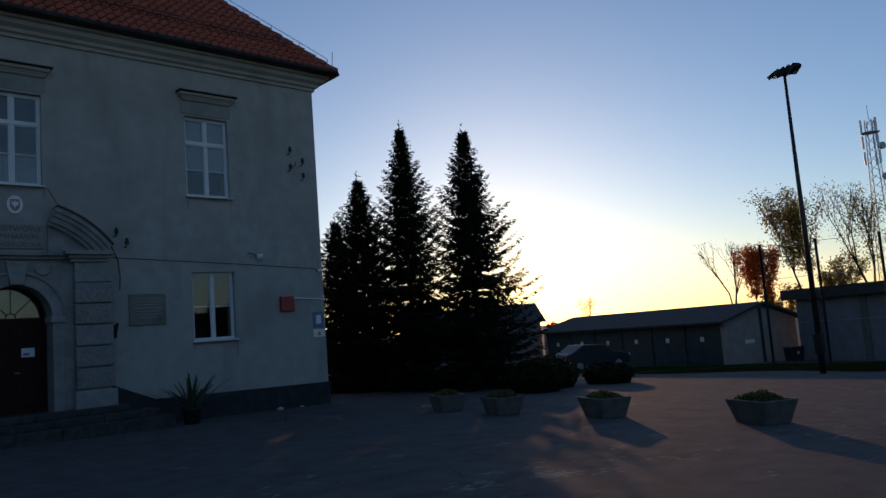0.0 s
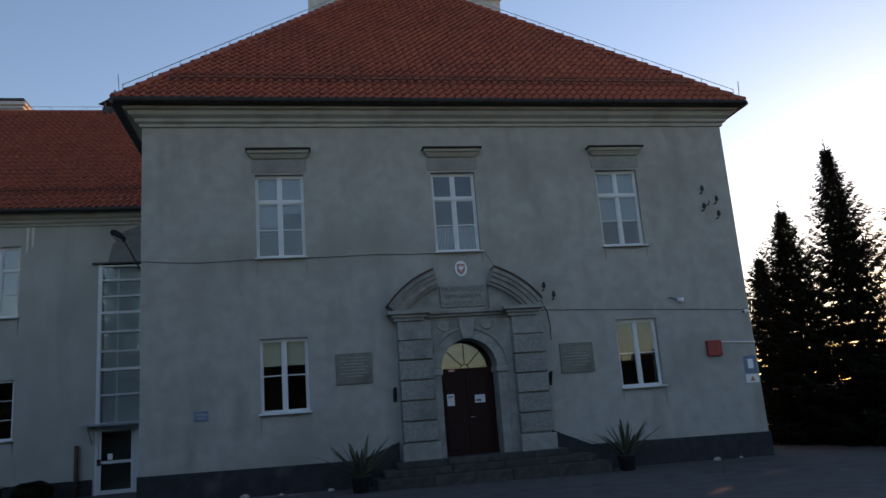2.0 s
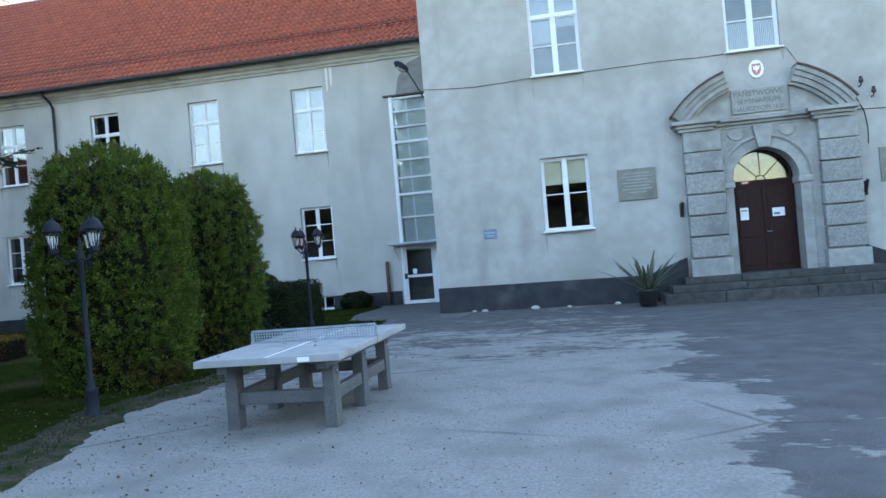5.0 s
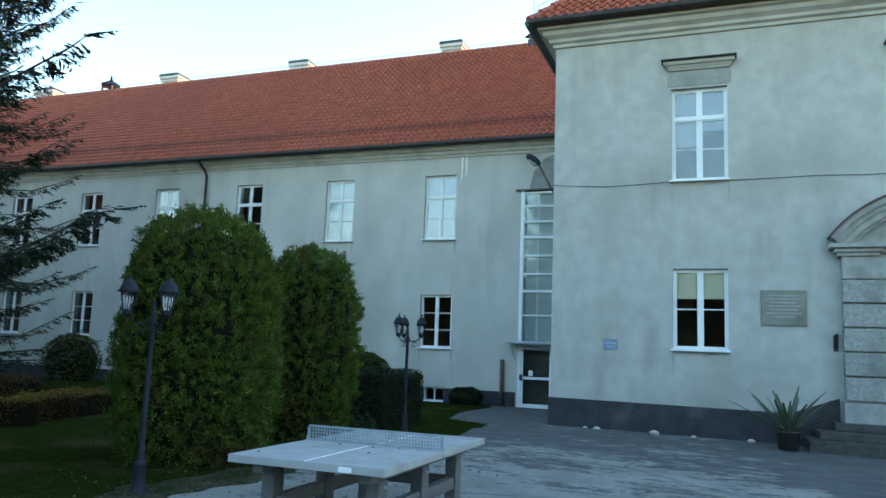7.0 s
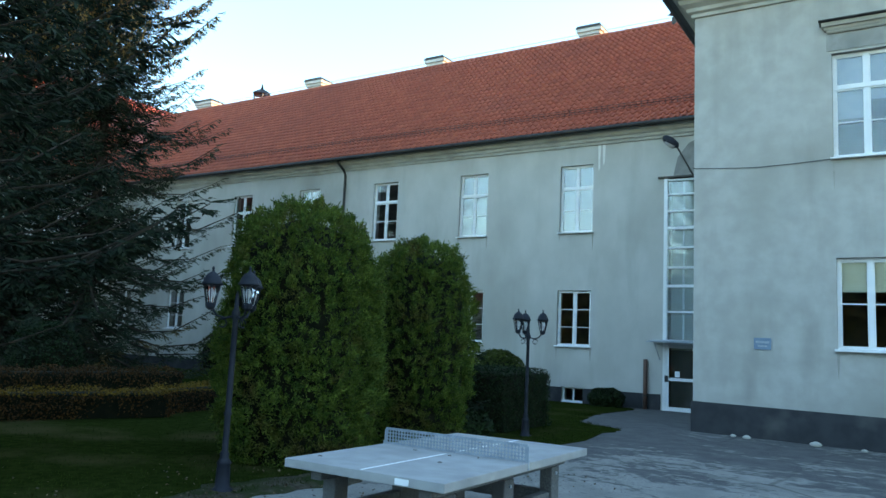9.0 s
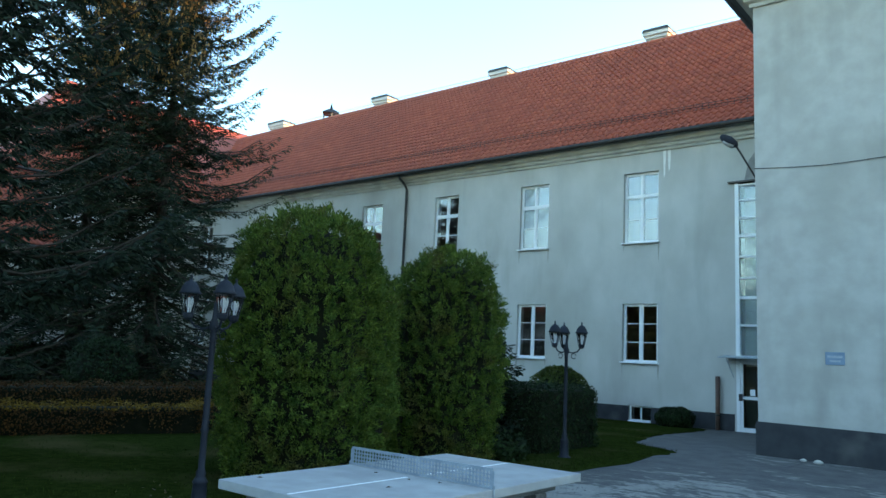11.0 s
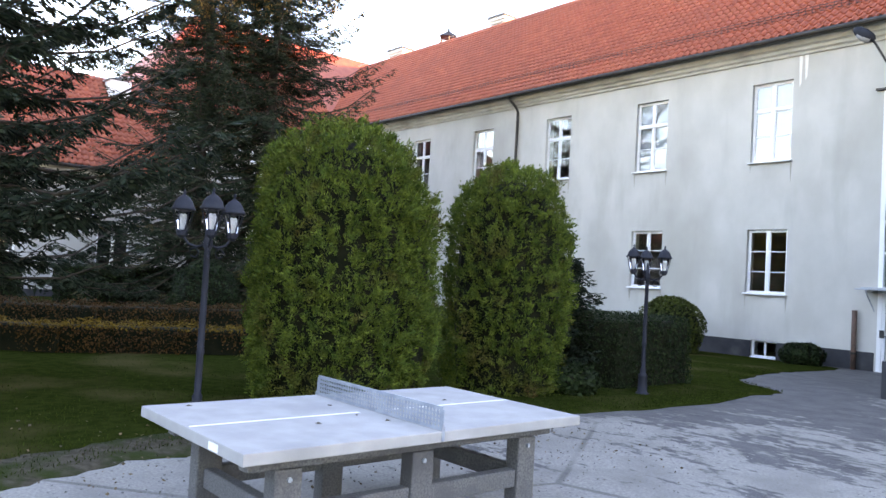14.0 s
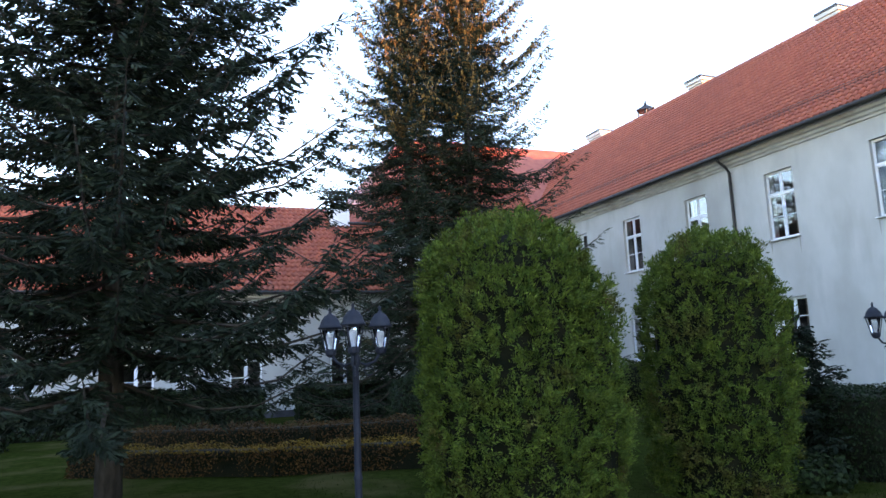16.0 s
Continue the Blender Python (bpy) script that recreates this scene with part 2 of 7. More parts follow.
EARTH = mat("bare_earth", (0.0348, 0.02958, 0.01914), (0.07395, 0.0609, 0.0435), 14, 1.0, 0.8, 40, (0.02088, 0.02958, 0.00783), 2.5, 0.42, 0.56, spec=0.12)


def yard_material():
    m = bpy.data.materials.new("yard_surface")
    m.use_nodes = True
    N, L = m.node_tree.nodes, m.node_tree.links
    b = N["Principled BSDF"]
    tc = N.new("ShaderNodeTexCoord")
    sep = N.new("ShaderNodeSeparateXYZ")
    L.new(tc.outputs["Object"], sep.inputs[0])

    def nz(s, d=6.0, stretch=None):
        n = N.new("ShaderNodeTexNoise")
        n.inputs["Scale"].default_value, n.inputs["Detail"].default_value = s, d
        if stretch:
            mp = N.new("ShaderNodeMapping")
            mp.inputs["Scale"].default_value = stretch
            L.new(tc.outputs["Object"], mp.inputs[0])
            L.new(mp.outputs[0], n.inputs["Vector"])
        else:
            L.new(tc.outputs["Object"], n.inputs["Vector"])
        return n.outputs["Fac"]

    def calc(op, a, c):
        x = N.new("ShaderNodeMath")
        x.operation = op
        for i, v in enumerate((a, c)):
            if isinstance(v, (int, float)):
                x.inputs[i].default_value = v
            else:
                L.new(v, x.inputs[i])
        return x.outputs[0]

    def span(v, lo, hi):
        r = N.new("ShaderNodeMapRange")
        r.inputs["From Min"].default_value, r.inputs["From Max"].default_value = lo, hi
        L.new(v, r.inputs["Value"])
        return r.outputs[0]

    def blend(f, a, c):
        x = N.new("ShaderNodeMix")
        x.data_type = "RGBA"
        L.new(f, x.inputs["Factor"])
        for s, v in ((6, a), (7, c)):
            if isinstance(v, tuple):
                x.inputs[s].default_value = (*v, 1)
            else:
                L.new(v, x.inputs[s])
        return x.outputs[2]

    mid, fine = nz(2.3), nz(38, 3)
    asphalt = blend(span(mid, 0.3, 0.7), (0.0592, 0.0574, 0.0574), (0.109, 0.105, 0.103))
    asphalt = blend(span(nz(90, 2), 0.5, 0.75), asphalt, (0.148, 0.144, 0.139))
    gravel = blend(span(fine, 0.3, 0.7), (0.19, 0.18, 0.162), (0.285, 0.272, 0.248))
    gravel = blend(span(nz(1.3, 8), 0.45, 0.75), gravel, (0.165, 0.155, 0.141))
    # worn pale gravel west of the asphalt's broken edge; scuffed remains of asphalt lie in it, thickening towards the house
    edge = calc("ADD", sep.outputs["X"], calc("MULTIPLY", calc("SUBTRACT", nz(0.6, 12), 0.5), 4.5))
    east = span(edge, 5.9, 5.0)
    north = span(sep.outputs["Y"], -3.0, -13.0)
    near_lawn = span(calc("ADD", sep.outputs["X"], calc("MULTIPLY", nz(0.8, 8), 3.0)), -0.4, 1.6)
    worn = calc("ADD", calc("MULTIPLY", north, 0.62), calc("MULTIPLY", calc("MULTIPLY", near_lawn, east), 0.30))
    worn = calc("MULTIPLY", worn, calc("ADD", calc("MULTIPLY", east, 0.62), 0.38))
    ragged = calc("ADD", nz(0.55, 12, (0.7, 1.35, 1)), calc("MULTIPLY", calc("SUBTRACT", nz(2.4, 12, (0.75, 1.45, 1)), 0.5), 1.0))
    ragged = calc("ADD", ragged, calc("MULTIPLY", calc("SUBTRACT", nz(9, 10, (0.8, 1.3, 1)), 0.5), 0.7))
    pale = span(calc("ADD", worn, ragged), 0.93, 1.05)
    col = blend(pale, asphalt, gravel)
    # cracks filled with sand
    vo = N.new("ShaderNodeTexVoronoi")
    vo.feature = "DISTANCE_TO_EDGE"
    vo.inputs["Scale"].default_value = 0.21
    wob = N.new("ShaderNodeMix")
    wob.data_type = "RGBA"
    wob.inputs["Factor"].default_value = 0.06
    nw = N.new("ShaderNodeTexNoise")
    nw.inputs["Scale"].default_value, nw.inputs["Detail"].default_value = 1.1, 8.0
    L.new(tc.outputs["Object"], nw.inputs["Vector"])
    L.new(tc.outputs["Object"], wob.inputs[6])
    L.new(nw.outputs["Color"], wob.inputs[7])
    L.new(wob.outputs[2], vo.inputs["Vector"])
    crack = calc("MULTIPLY", span(vo.outputs["Distance"], 0.008, 0.003), span(nz(0.4), 0.45, 0.6))
    col = blend(calc("MULTIPLY", crack, 0.5), col, (0.0391, 0.0374, 0.0348))
    L.new(col, b.inputs["Base Color"])
    b.inputs["Roughness"].default_value = 0.92
    b.inputs["Specular IOR Level"].default_value = 0.2
    bp = N.new("ShaderNodeBump")
    bp.inputs["Strength"].default_value, bp.inputs["Distance"].default_value = 0.6, 0.012
    L.new(nz(60, 4), bp.inputs["Height"])
    L.new(bp.outputs[0], b.inputs["Normal"])
    return m


YARD = yard_material()


# ---- ground ----
def ground():
    s = Shape()
    xs = [-1500, -400, -120, -60] + list(range(-45, 66, 2)) + [90, 200, 500, 1500]
    ys = [-1500, -400, -120, -60] + list(range(-45, 66, 2)) + [90, 200, 500, 1500]
    s.v = [(x, y, ground_z(x, y)) for y in ys for x in xs]
    w = len(xs)
    s.f = [(j * w + i, j * w + i + 1, (j + 1) * w + i + 1, (j + 1) * w + i) for j in range(len(ys) - 1) for i in range(w - 1)]
    solo("ground", s, YARD, "worn pale gravel and patched grey asphalt schoolyard", "ground", kind="structure", smooth=True)


ground()

LAWN_EDGE = [(-45, -0.4), (-20, -0.8), (-15, -1.05), (-14, -1.2), (-13, -1.6), (-12, -1.8), (-11, -1.6), (-8, -1.45), (-6.5, -1.25),
             (-5.7, -1.1), (-3.8, -1.0), (-2.6, -1.25), (-1.4, -1.15), (-0.9, -2.1), (-0.4, -2.6), (2, -3.1), (6, -3.6), (7.9, -3.8)]


def lawn_edge(y):
    for (y0, x0), (y1, x1) in zip(LAWN_EDGE, LAWN_EDGE[1:]):
        if y0 <= y <= y1:
            return x0 + (x1 - x0) * (y - y0) / (y1 - y0)
    return -3.8


def lawn():
    s = Shape()
    ys = [-45 + 0.25 * i for i in range(212)]
    cols = [0, 0.04, 0.25, 0.8, 2, 4, 8, 14, 20, 29]
    for y in ys:
        e = lawn_edge(y) + 0.10 * noise.noise((0.3, y * 2.2, 0)) + 0.06 * noise.noise((7.3, y * 7, 0))
        for k, c in enumerate(cols):
            x = e - c
            s.v.append((x, y, ground_z(x, y) + (-0.02, 0.012, 0.03, 0.04)[min(k, 3)] + (0.02 * noise.noise((x, y, 3)) if k > 2 else 0)))
    w = len(cols)
    s.f = [(j * w + i + 1, j * w + i, (j + 1) * w + i, (j + 1) * w + i + 1) for j in range(len(ys) - 1) for i in range(w - 1)]
    solo("lawn", s, GRASS, "mown green lawn with bare earth at its edge", "lawn", kind="structure", smooth=True)


lawn()


def earth_border():
    """The trodden strip of bare earth between lawn and gravel."""
    s = Shape()
    ys = [-24 + 0.12 * i for i in range(132)]
    for y in ys:
        e = lawn_edge(y) + 0.10 * noise.noise((0.3, y * 2.2, 0))
        a = 0.16 + 0.16 * noise.noise((3.1, y * 1.7, 0)) + 0.08 * noise.noise((9.1, y * 8, 0))
        b = 0.50 + 0.30 * noise.noise((5.7, y * 1.1, 0)) + 0.16 * noise.noise((1.3, y * 6, 0))
        for k, c in enumerate((-a - 0.03, -a, 0.0, 0.28, b - 0.04, b)):
            x = e - c
            s.v.append((x, y, ground_z(x, y) + (-0.02, 0.006, 0.026, 0.046, 0.048, 0.0)[k] + 0.006 * noise.noise((x * 5, y * 5, 1))))
    s.f = [(j * 6 + i + 1, j * 6 + i, (j + 1) * 6 + i, (j + 1) * 6 + i + 1) for j in range(len(ys) - 1) for i in range(5)]
    solo("earth_border", s, EARTH, "strip of bare brown earth along the lawn", "ground", kind="structure", smooth=True)


earth_border()


# ---- walls ----
def wall_shape(u0, u1, z0, z1, holes, thick):
    """A wall along u, outer face at depth 0, with rectangular holes (u0, u1, z0, z1)."""
    us = sorted({u0, u1, *[h[0] for h in holes], *[h[1] for h in holes]})
    zs = sorted({z0, z1, *[h[2] for h in holes], *[h[3] for h in holes]})
    s = Shape()
    for a, b in zip(us, us[1:]):
        for c, d in zip(zs, zs[1:]):
            if any(h[0] <= a and b <= h[1] and h[2] <= c and d <= h[3] for h in holes):
                continue
            s.quad((a, 0, c), (b, 0, c), (b, 0, d), (a, 0, d))
            s.quad((b, thick, c), (a, thick, c), (a, thick, d), (b, thick, d))
    for a, b, c, d in list(holes) + [(u0, u1, z0, z1)]:
        s.quad((a, 0, c), (a, thick, c), (b, thick, c), (b, 0, c))
        s.quad((a, 0, d), (b, 0, d), (b, thick, d), (a, thick, d))
        s.quad((a, 0, c), (a, 0, d), (a, thick, d), (a, thick, c))
        s.quad((b, 0, c), (b, thick, c), (b, thick, d), (b, 0, d))
    return s


def window_thing(name, w, h, rows, transom=None, blind=0.0, blind_mat=None, label="", bars=True, sill_out=0.12, recess=0.13):
    """A two-leaf window in a hole w by h; its origin is the hole's lower left corner on the wall's face."""
    t = thing(name, (0, 0, 0), label, "window", kind="structure")
    y0, y1, f = recess, recess + 0.07, 0.055
    s = Shape().box(0, w, y0, y1, 0, f).box(0, w, y0, y1, h - f, h).box(0, f, y0, y1, f, h - f).box(w - f, w, y0, y1, f, h - f)
    part("window_frame", s, PVC, t)
    part("mullion", Shape().box(w / 2 - 0.04, w / 2 + 0.04, y0 - 0.012, y1, f, h - f), PVC, t)
    zs = [f, h - f]
    if transom:
        part("transom", Shape().box(f, w - f, y0 - 0.018, y1, transom - 0.04, transom + 0.04), PVC, t)
        zs = [f, transom - 0.04, transom + 0.04, h - f]
    low_top = zs[1]
    if bars:
        for k in range(1, rows):
            z = f + (low_top - f) * k / rows
            for a, b in ((f, w / 2 - 0.04), (w / 2 + 0.04, w - f)):
                part("glazing_bar", Shape().box(a, b, y0 + 0.01, y1 - 0.005, z - 0.014, z + 0.014), PVC, t)
    for lo, hi in zip(zs[::2], zs[1::2]):
        for a, b in ((f, w / 2 - 0.04), (w / 2 + 0.04, w - f)):
            # sash rails give each leaf its own edge
            r = 0.034
            s = Shape().box(a, b, y0 + 0.012, y1 - 0.004, lo, lo + r).box(a, b, y0 + 0.012, y1 - 0.004, hi - r, hi)
            s.box(a, a + r, y0 + 0.012, y1 - 0.004, lo + r, hi - r).box(b - r, b, y0 + 0.012, y1 - 0.004, lo + r, hi - r)
            part("sash", s, PVC, t)
            g = part("pane", Shape().box(a + r, b - r, y0 + 0.030, y0 + 0.038, lo + r, hi - r), GLASS, t)
            g.visible_shadow = False
    part("sill", Shape().prism([(-sill_out, -0.035), (-sill_out, -0.005), (y0, 0.03), (y0, -0.035)], 0, -0.05, w + 0.05), PVC, t)
    for k, drop in enumerate(blind if isinstance(blind, tuple) else (blind, blind)):
        if drop:
            a, b = ((f, w / 2 - 0.02), (w / 2 + 0.02, w - f))[k]
            part("roller_blind", Shape().box(a, b, y1 + 0.03, y1 + 0.036, h - f - (h - 2 * f) * drop, h - f), blind_mat or BLIND, t)
    return t


# ---- the entrance pavilion ----
PW = 17.6          # its width; the west corner stands at the origin
UPPER = [(3.0, 4.34), (8.02, 9.34), (13.15, 14.5)]
LOWER = [(3.02, 4.3), (13.2, 14.5)]
PORTAL = (7.8, 9.55, -0.4, 3.66)


def pavilion():
    t = thing("wall_south", (0, 0, 0), "weathered grey-beige plastered front of a two-storey school pavilion", "wall", kind="structure")
    holes = [(a, b, 6.2, 8.6) for a, b in UPPER] + [(a, b, 2.0, 3.98) for a, b in LOWER] + [PORTAL]
    part("wall", wall_shape(0, PW, -0.4, 10.3, holes, 0.55), PLASTER, t)
    # dark painted plinth, following the fall of the yard and rising beside the steps
    def plinth(x0, x1, za, zb):
        part("plinth", Shape().prism([(x0, -0.6), (x1, -0.6), (x1, zb), (x0, za)], 1, -0.04, 0.02), PLINTH, t, "dark grey painted plinth")
    plinth(-0.04, 5.6, 0.69, 0.63)
    plinth(5.6, 6.62, 0.63, 1.02)
    plinth(10.92, 12.05, 1.0, 0.52)
    plinth(12.05, PW + 0.04, 0.52, 0.44)
    w = thing("wall_west", (0, 0, 0), "grey-beige plastered side wall of the pavilion", "wall", kind="structure")
    part("wall", Shape().box(0.003, 0.5, 0.55, 18, -0.6, 10.3), PLASTER, w)
    e = thing("wall_east", (0, 0, 0), "grey-beige plastered side wall of the pavilion", "wall", kind="structure")
    part("wall", Shape().box(PW - 0.5, PW - 0.003, 0.55, 18, -0.9, 10.3), PLASTER, e)
    n = thing("wall_north", (0, 0, 0), "plain back wall of the pavilion", "wall", kind="structure")
    part("wall", Shape().box(0.003, PW - 0.003, 18.003, 18.5, -0.9, 10.3), PLASTER, n)
    # unseen gable added to close the open roof end to sunlight
    part("gable", Shape().prism([(0.2, 10.3), (PW - 0.2, 10.3), (PW / 2, 19.6)], 1, 18.003, 18.4), PLASTER, n)
    # added plain walls, their colour carrying the shade of the rooms
    i = thing("wall_inner", (0, 0, 0), "inner walls of the rooms behind the windows, coloured dark as room shade", "wall", kind="structure")
    part("wall", Shape().box(0.5, PW - 0.5, 4.0, 4.15, -0.4, 10.2), ROOM_SHADE, i)
    part("wall", Shape().box(0.5, PW - 0.5, 0.56, 4.0, 4.9, 5.2), ROOM_SHADE, i)
    part("wall", Shape().box(6.0, 6.15, 0.56, 4.0, -0.4, 10.2), ROOM_SHADE, i)
    part("wall", Shape().box(11.3, 11.45, 0.56, 4.0, -0.4, 10.2), ROOM_SHADE, i)
    solo("floor_inner", Shape().box(0.5, PW - 0.5, 0.56, 4.0, -0.38, 0.42), ROOM_SHADE, "floor inside the pavilion", "floor", kind="structure")
    # unseen slab added to block sun falling through the attic
    solo("ceiling", Shape().box(0.5, PW - 0.5, 0.55, 18, 10.2, 10.32), ROOM_SHADE, "unseen attic floor added to keep sunlight out of the pavilion's rooms", "ceiling", kind="structure")
    # cornice: a moulded band under the eaves on three sides
    c = thing("trim_cornice", (0, 0, 0), "pale moulded plaster cornice under the eaves", "cornice", kind="structure")
    prof = [(0.0, 10.02), (-0.06, 10.02), (-0.08, 10.10), (-0.16, 10.14), (-0.18, 10.22), (-0.30, 10.30), (-0.34, 10.40), (-0.44, 10.43), (-0.44, 10.52), (0.0, 10.52)]
    for k in range(3):
        s = Shape()
        ring = []
        for (o, z) in prof:
            ring.append(((o, o, z), (PW - o, o, z)) if k == 0 else (((o, 18, z), (o, o, z)) if k == 1 else ((PW - o, o, z), (PW - o, 18, z))))
        for (a, b), (c2, d) in zip(ring, ring[1:] + ring[:1]):
            s.quad(a, b, d, c2)
        part("moulding", s, TRIM, c)


pavilion()


def roof_slab(name, corners, thick, material, label):
    """A sloping slab whose upper face has these corners."""
    a, b, c = (Vector(p) for p in corners[:3])
    n = (b - a).cross(c - a).normalized()
    if n.z < 0:
        n = -n
    k = len(corners)
    s = Shape().add([Vector(p) for p in corners] + [Vector(p) - n * thick for p in corners],
                    [tuple(range(k)), tuple(range(k, 2 * k))[::-1]] + [(i, k + i, k + (i + 1) % k, (i + 1) % k) for i in range(k)])
    return s


TILE_W, TILE_L = 0.262, 0.36


def tile_mesh():
    """One clay pantile: a wave across, with a thick tail edge; x across, y up the slope."""
    s = Shape()
    cross = [(0.0, 0.012), (0.045, -0.004), (0.10, 0.0), (0.145, 0.036), (0.185, 0.066), (0.225, 0.056), (0.258, 0.014)]
    cross = [(x * TILE_W / 0.245, z * 1.25) for x, z in cross]
    top = TILE_L + 0.06
    for y, dz in ((0.0, 0.055), (top, 0.0)):
        s.v += [(x, y, z + dz) for x, z in cross]
    s.v += [(x, 0.004, z + 0.008) for x, z in cross]
    n = len(cross)
    s.f = [(i, i + 1, n + i + 1, n + i) for i in range(n - 1)] + [(i + 1, i, 2 * n + i, 2 * n + i + 1) for i in range(n - 1)]
    return s


def tile_roof(parent, origin, along, up, inside, courses, columns, nearest):
    """Pantiles laid on the plane through origin; the ones that nearest() picks are single pieces, the rest one mesh."""
    along, up = Vector(along).normalized(), Vector(up).normalized()
    nrm = along.cross(up)
    m0 = Matrix((along, up, nrm)).transposed()
    base = tile_mesh()
    one = base.mesh("roof_tile")
    one.materials.append(TILE)
    one.polygons.foreach_set("use_smooth", [i < 6 for i in range(len(one.polygons))])
    rest = Shape()
    bv = np.array(base.v)
    rot = np.array(m0)
    rng = random.Random(5)
    for j in range(courses):
        for i in range(columns):
            u, v = i * TILE_W, j * TILE_L
            if not inside(u + TILE_W / 2, v + TILE_L / 2):
                continue
            p = Vector(origin) + along * (u + rng.uniform(-0.004, 0.004)) + up * (v + rng.uniform(-0.008, 0.008)) + nrm * rng.uniform(0, 0.006)
            if nearest(i, j):
                part("roof_tile", one, TILE, parent, at=Matrix.Translation(p) @ m0.to_4x4())
            else:
                n = len(rest.v)
                rest.v.extend(map(tuple, bv @ rot.T + np.array(p)))
                rest.f.extend(tuple(q + n for q in fc) for fc in base.f)
    me = rest.mesh("roof_tiles")
    me.polygons.foreach_set("use_smooth", [i % 12 < 6 for i in range(len(me.polygons))])
    ob = part("roof_tiles", me, TILE_ROW, parent)
    ob["kind"] = "stuff"


EAVE_Z = 10.58
E0, E1, EY = -0.62, PW + 0.62, -0.6
APEX = Vector(((E0 + E1) / 2, 8.5, 20.25))


def pavilion_roof():
    t = thing("roof", (0, 0, 0), "steep hipped roof of dark red clay pantiles", "roof", kind="structure")
    back = APEX + Vector((0, 12, 0))
    f = [(E0, EY, EAVE_Z), (E1, EY, EAVE_Z), tuple(APEX)]
    part("roof_deck", roof_slab("d", f, 0.10, TILE_ROW, ""), METAL_DARK, t)
    part("roof_deck", roof_slab("d", [(E0, 20, EAVE_Z), (E0, EY, EAVE_Z), tuple(APEX), tuple(back)], 0.10, TILE_ROW, ""), TILE_ROW, t)
    part("roof_deck", roof_slab("d", [(E1, EY, EAVE_Z), (E1, 20, EAVE_Z), tuple(back), tuple(APEX)], 0.10, TILE_ROW, ""), TILE_ROW, t)
    part("soffit", Shape().box(E0 + 0.02, E1 - 0.02, EY + 0.02, 0.2, 10.50, 10.515), METAL_DARK, t)
    part("soffit", Shape().box(E0 + 0.02, 0.2, 0.2, 19.5, 10.50, 10.515), METAL_DARK, t)
    part("soffit", Shape().box(PW - 0.2, E1 - 0.02, 0.2, 19.5, 10.50, 10.515), METAL_DARK, t)
    for a, b in (((E0, EY - 0.05, EAVE_Z), (E1, EY - 0.05, EAVE_Z)), ((E0 - 0.05, EY, EAVE_Z), (E0 - 0.05, 19, EAVE_Z)), ((E1 + 0.05, EY, EAVE_Z), (E1 + 0.05, 19, EAVE_Z))):
        part("gutter", Shape().tube([a, b], 0.085, 10), METAL_DARK, t, "dark metal gutter")
    up = (APEX - Vector((APEX.x, EY, EAVE_Z)))
    run = up.length
    half = (E1 - E0) / 2
    tile_roof(t, Vector((E0, EY - 0.04, EAVE_Z - 0.02)) + Vector((0, 0, 0.02)), (1, 0, 0), up,
              lambda u, v: abs(u - half) < half * (1 - v / run) + 0.06, int(run / TILE_L), int(2 * half / TILE_W), lambda i, j: j < 4)
    # ridge tiles down both hips, and the lightning rod wire carried over them
    for end in (Vector((E0, EY, EAVE_Z)), Vector((E1, EY, EAVE_Z))):
        n = 36
        d = APEX - end
        one = None
        for k in range(n):
            p, q = end + d * (k / n), end + d * ((k + 1.12) / n)
            part("hip_tile", Shape().tube([p + Vector((0, 0, 0.05)), q + Vector((0, 0, 0.02))], [0.15, 0.125], 8), TILE, t)
        wire = Shape().tube([end + d * f + Vector((0, 0, 0.34)) for f in (0.02, 0.35, 0.7, 1.0)], 0.012, 5)
        for k in range(14):
            p = end + d * (0.02 + k * 0.07)
            wire.tube([p + Vector((0, 0, 0.1)), p + Vector((0, 0, 0.36))], 0.012, 4)
        part("lightning_wire", wire, ZINC, t)
    # short rod at each eave corner
    for x, s in ((E0 + 0.15, -1), (E1 - 0.15, 1)):
        part("lightning_rod", Shape().tube([(x, EY, EAVE_Z + 0.1), (x + 0.05 * s, EY, EAVE_Z + 0.75)], 0.012, 5), ZINC, t)
    g = Shape()
    d = up.normalized()
    p0 = Vector((0, EY, EAVE_Z)) + d * 1.15 + Vector((0, -0.06, 0.1))
    for dz in (0.0, 0.09, 0.18):
        g.tube([(E0 + 1.3, p0.y, p0.z + dz), (E1 - 1.3, p0.y, p0.z + dz)], 0.011, 5)
    k = E0 + 1.35
    while k < E1 - 1.3:
        g.tube([(k, p0.y, p0.z - 0.03), (k, p0.y, p0.z + 0.2)], 0.009, 4)
        k += 0.22
    part("snow_guard", g, METAL_DARK, t, "dark metal snow guard along the eaves")


pavilion_roof()


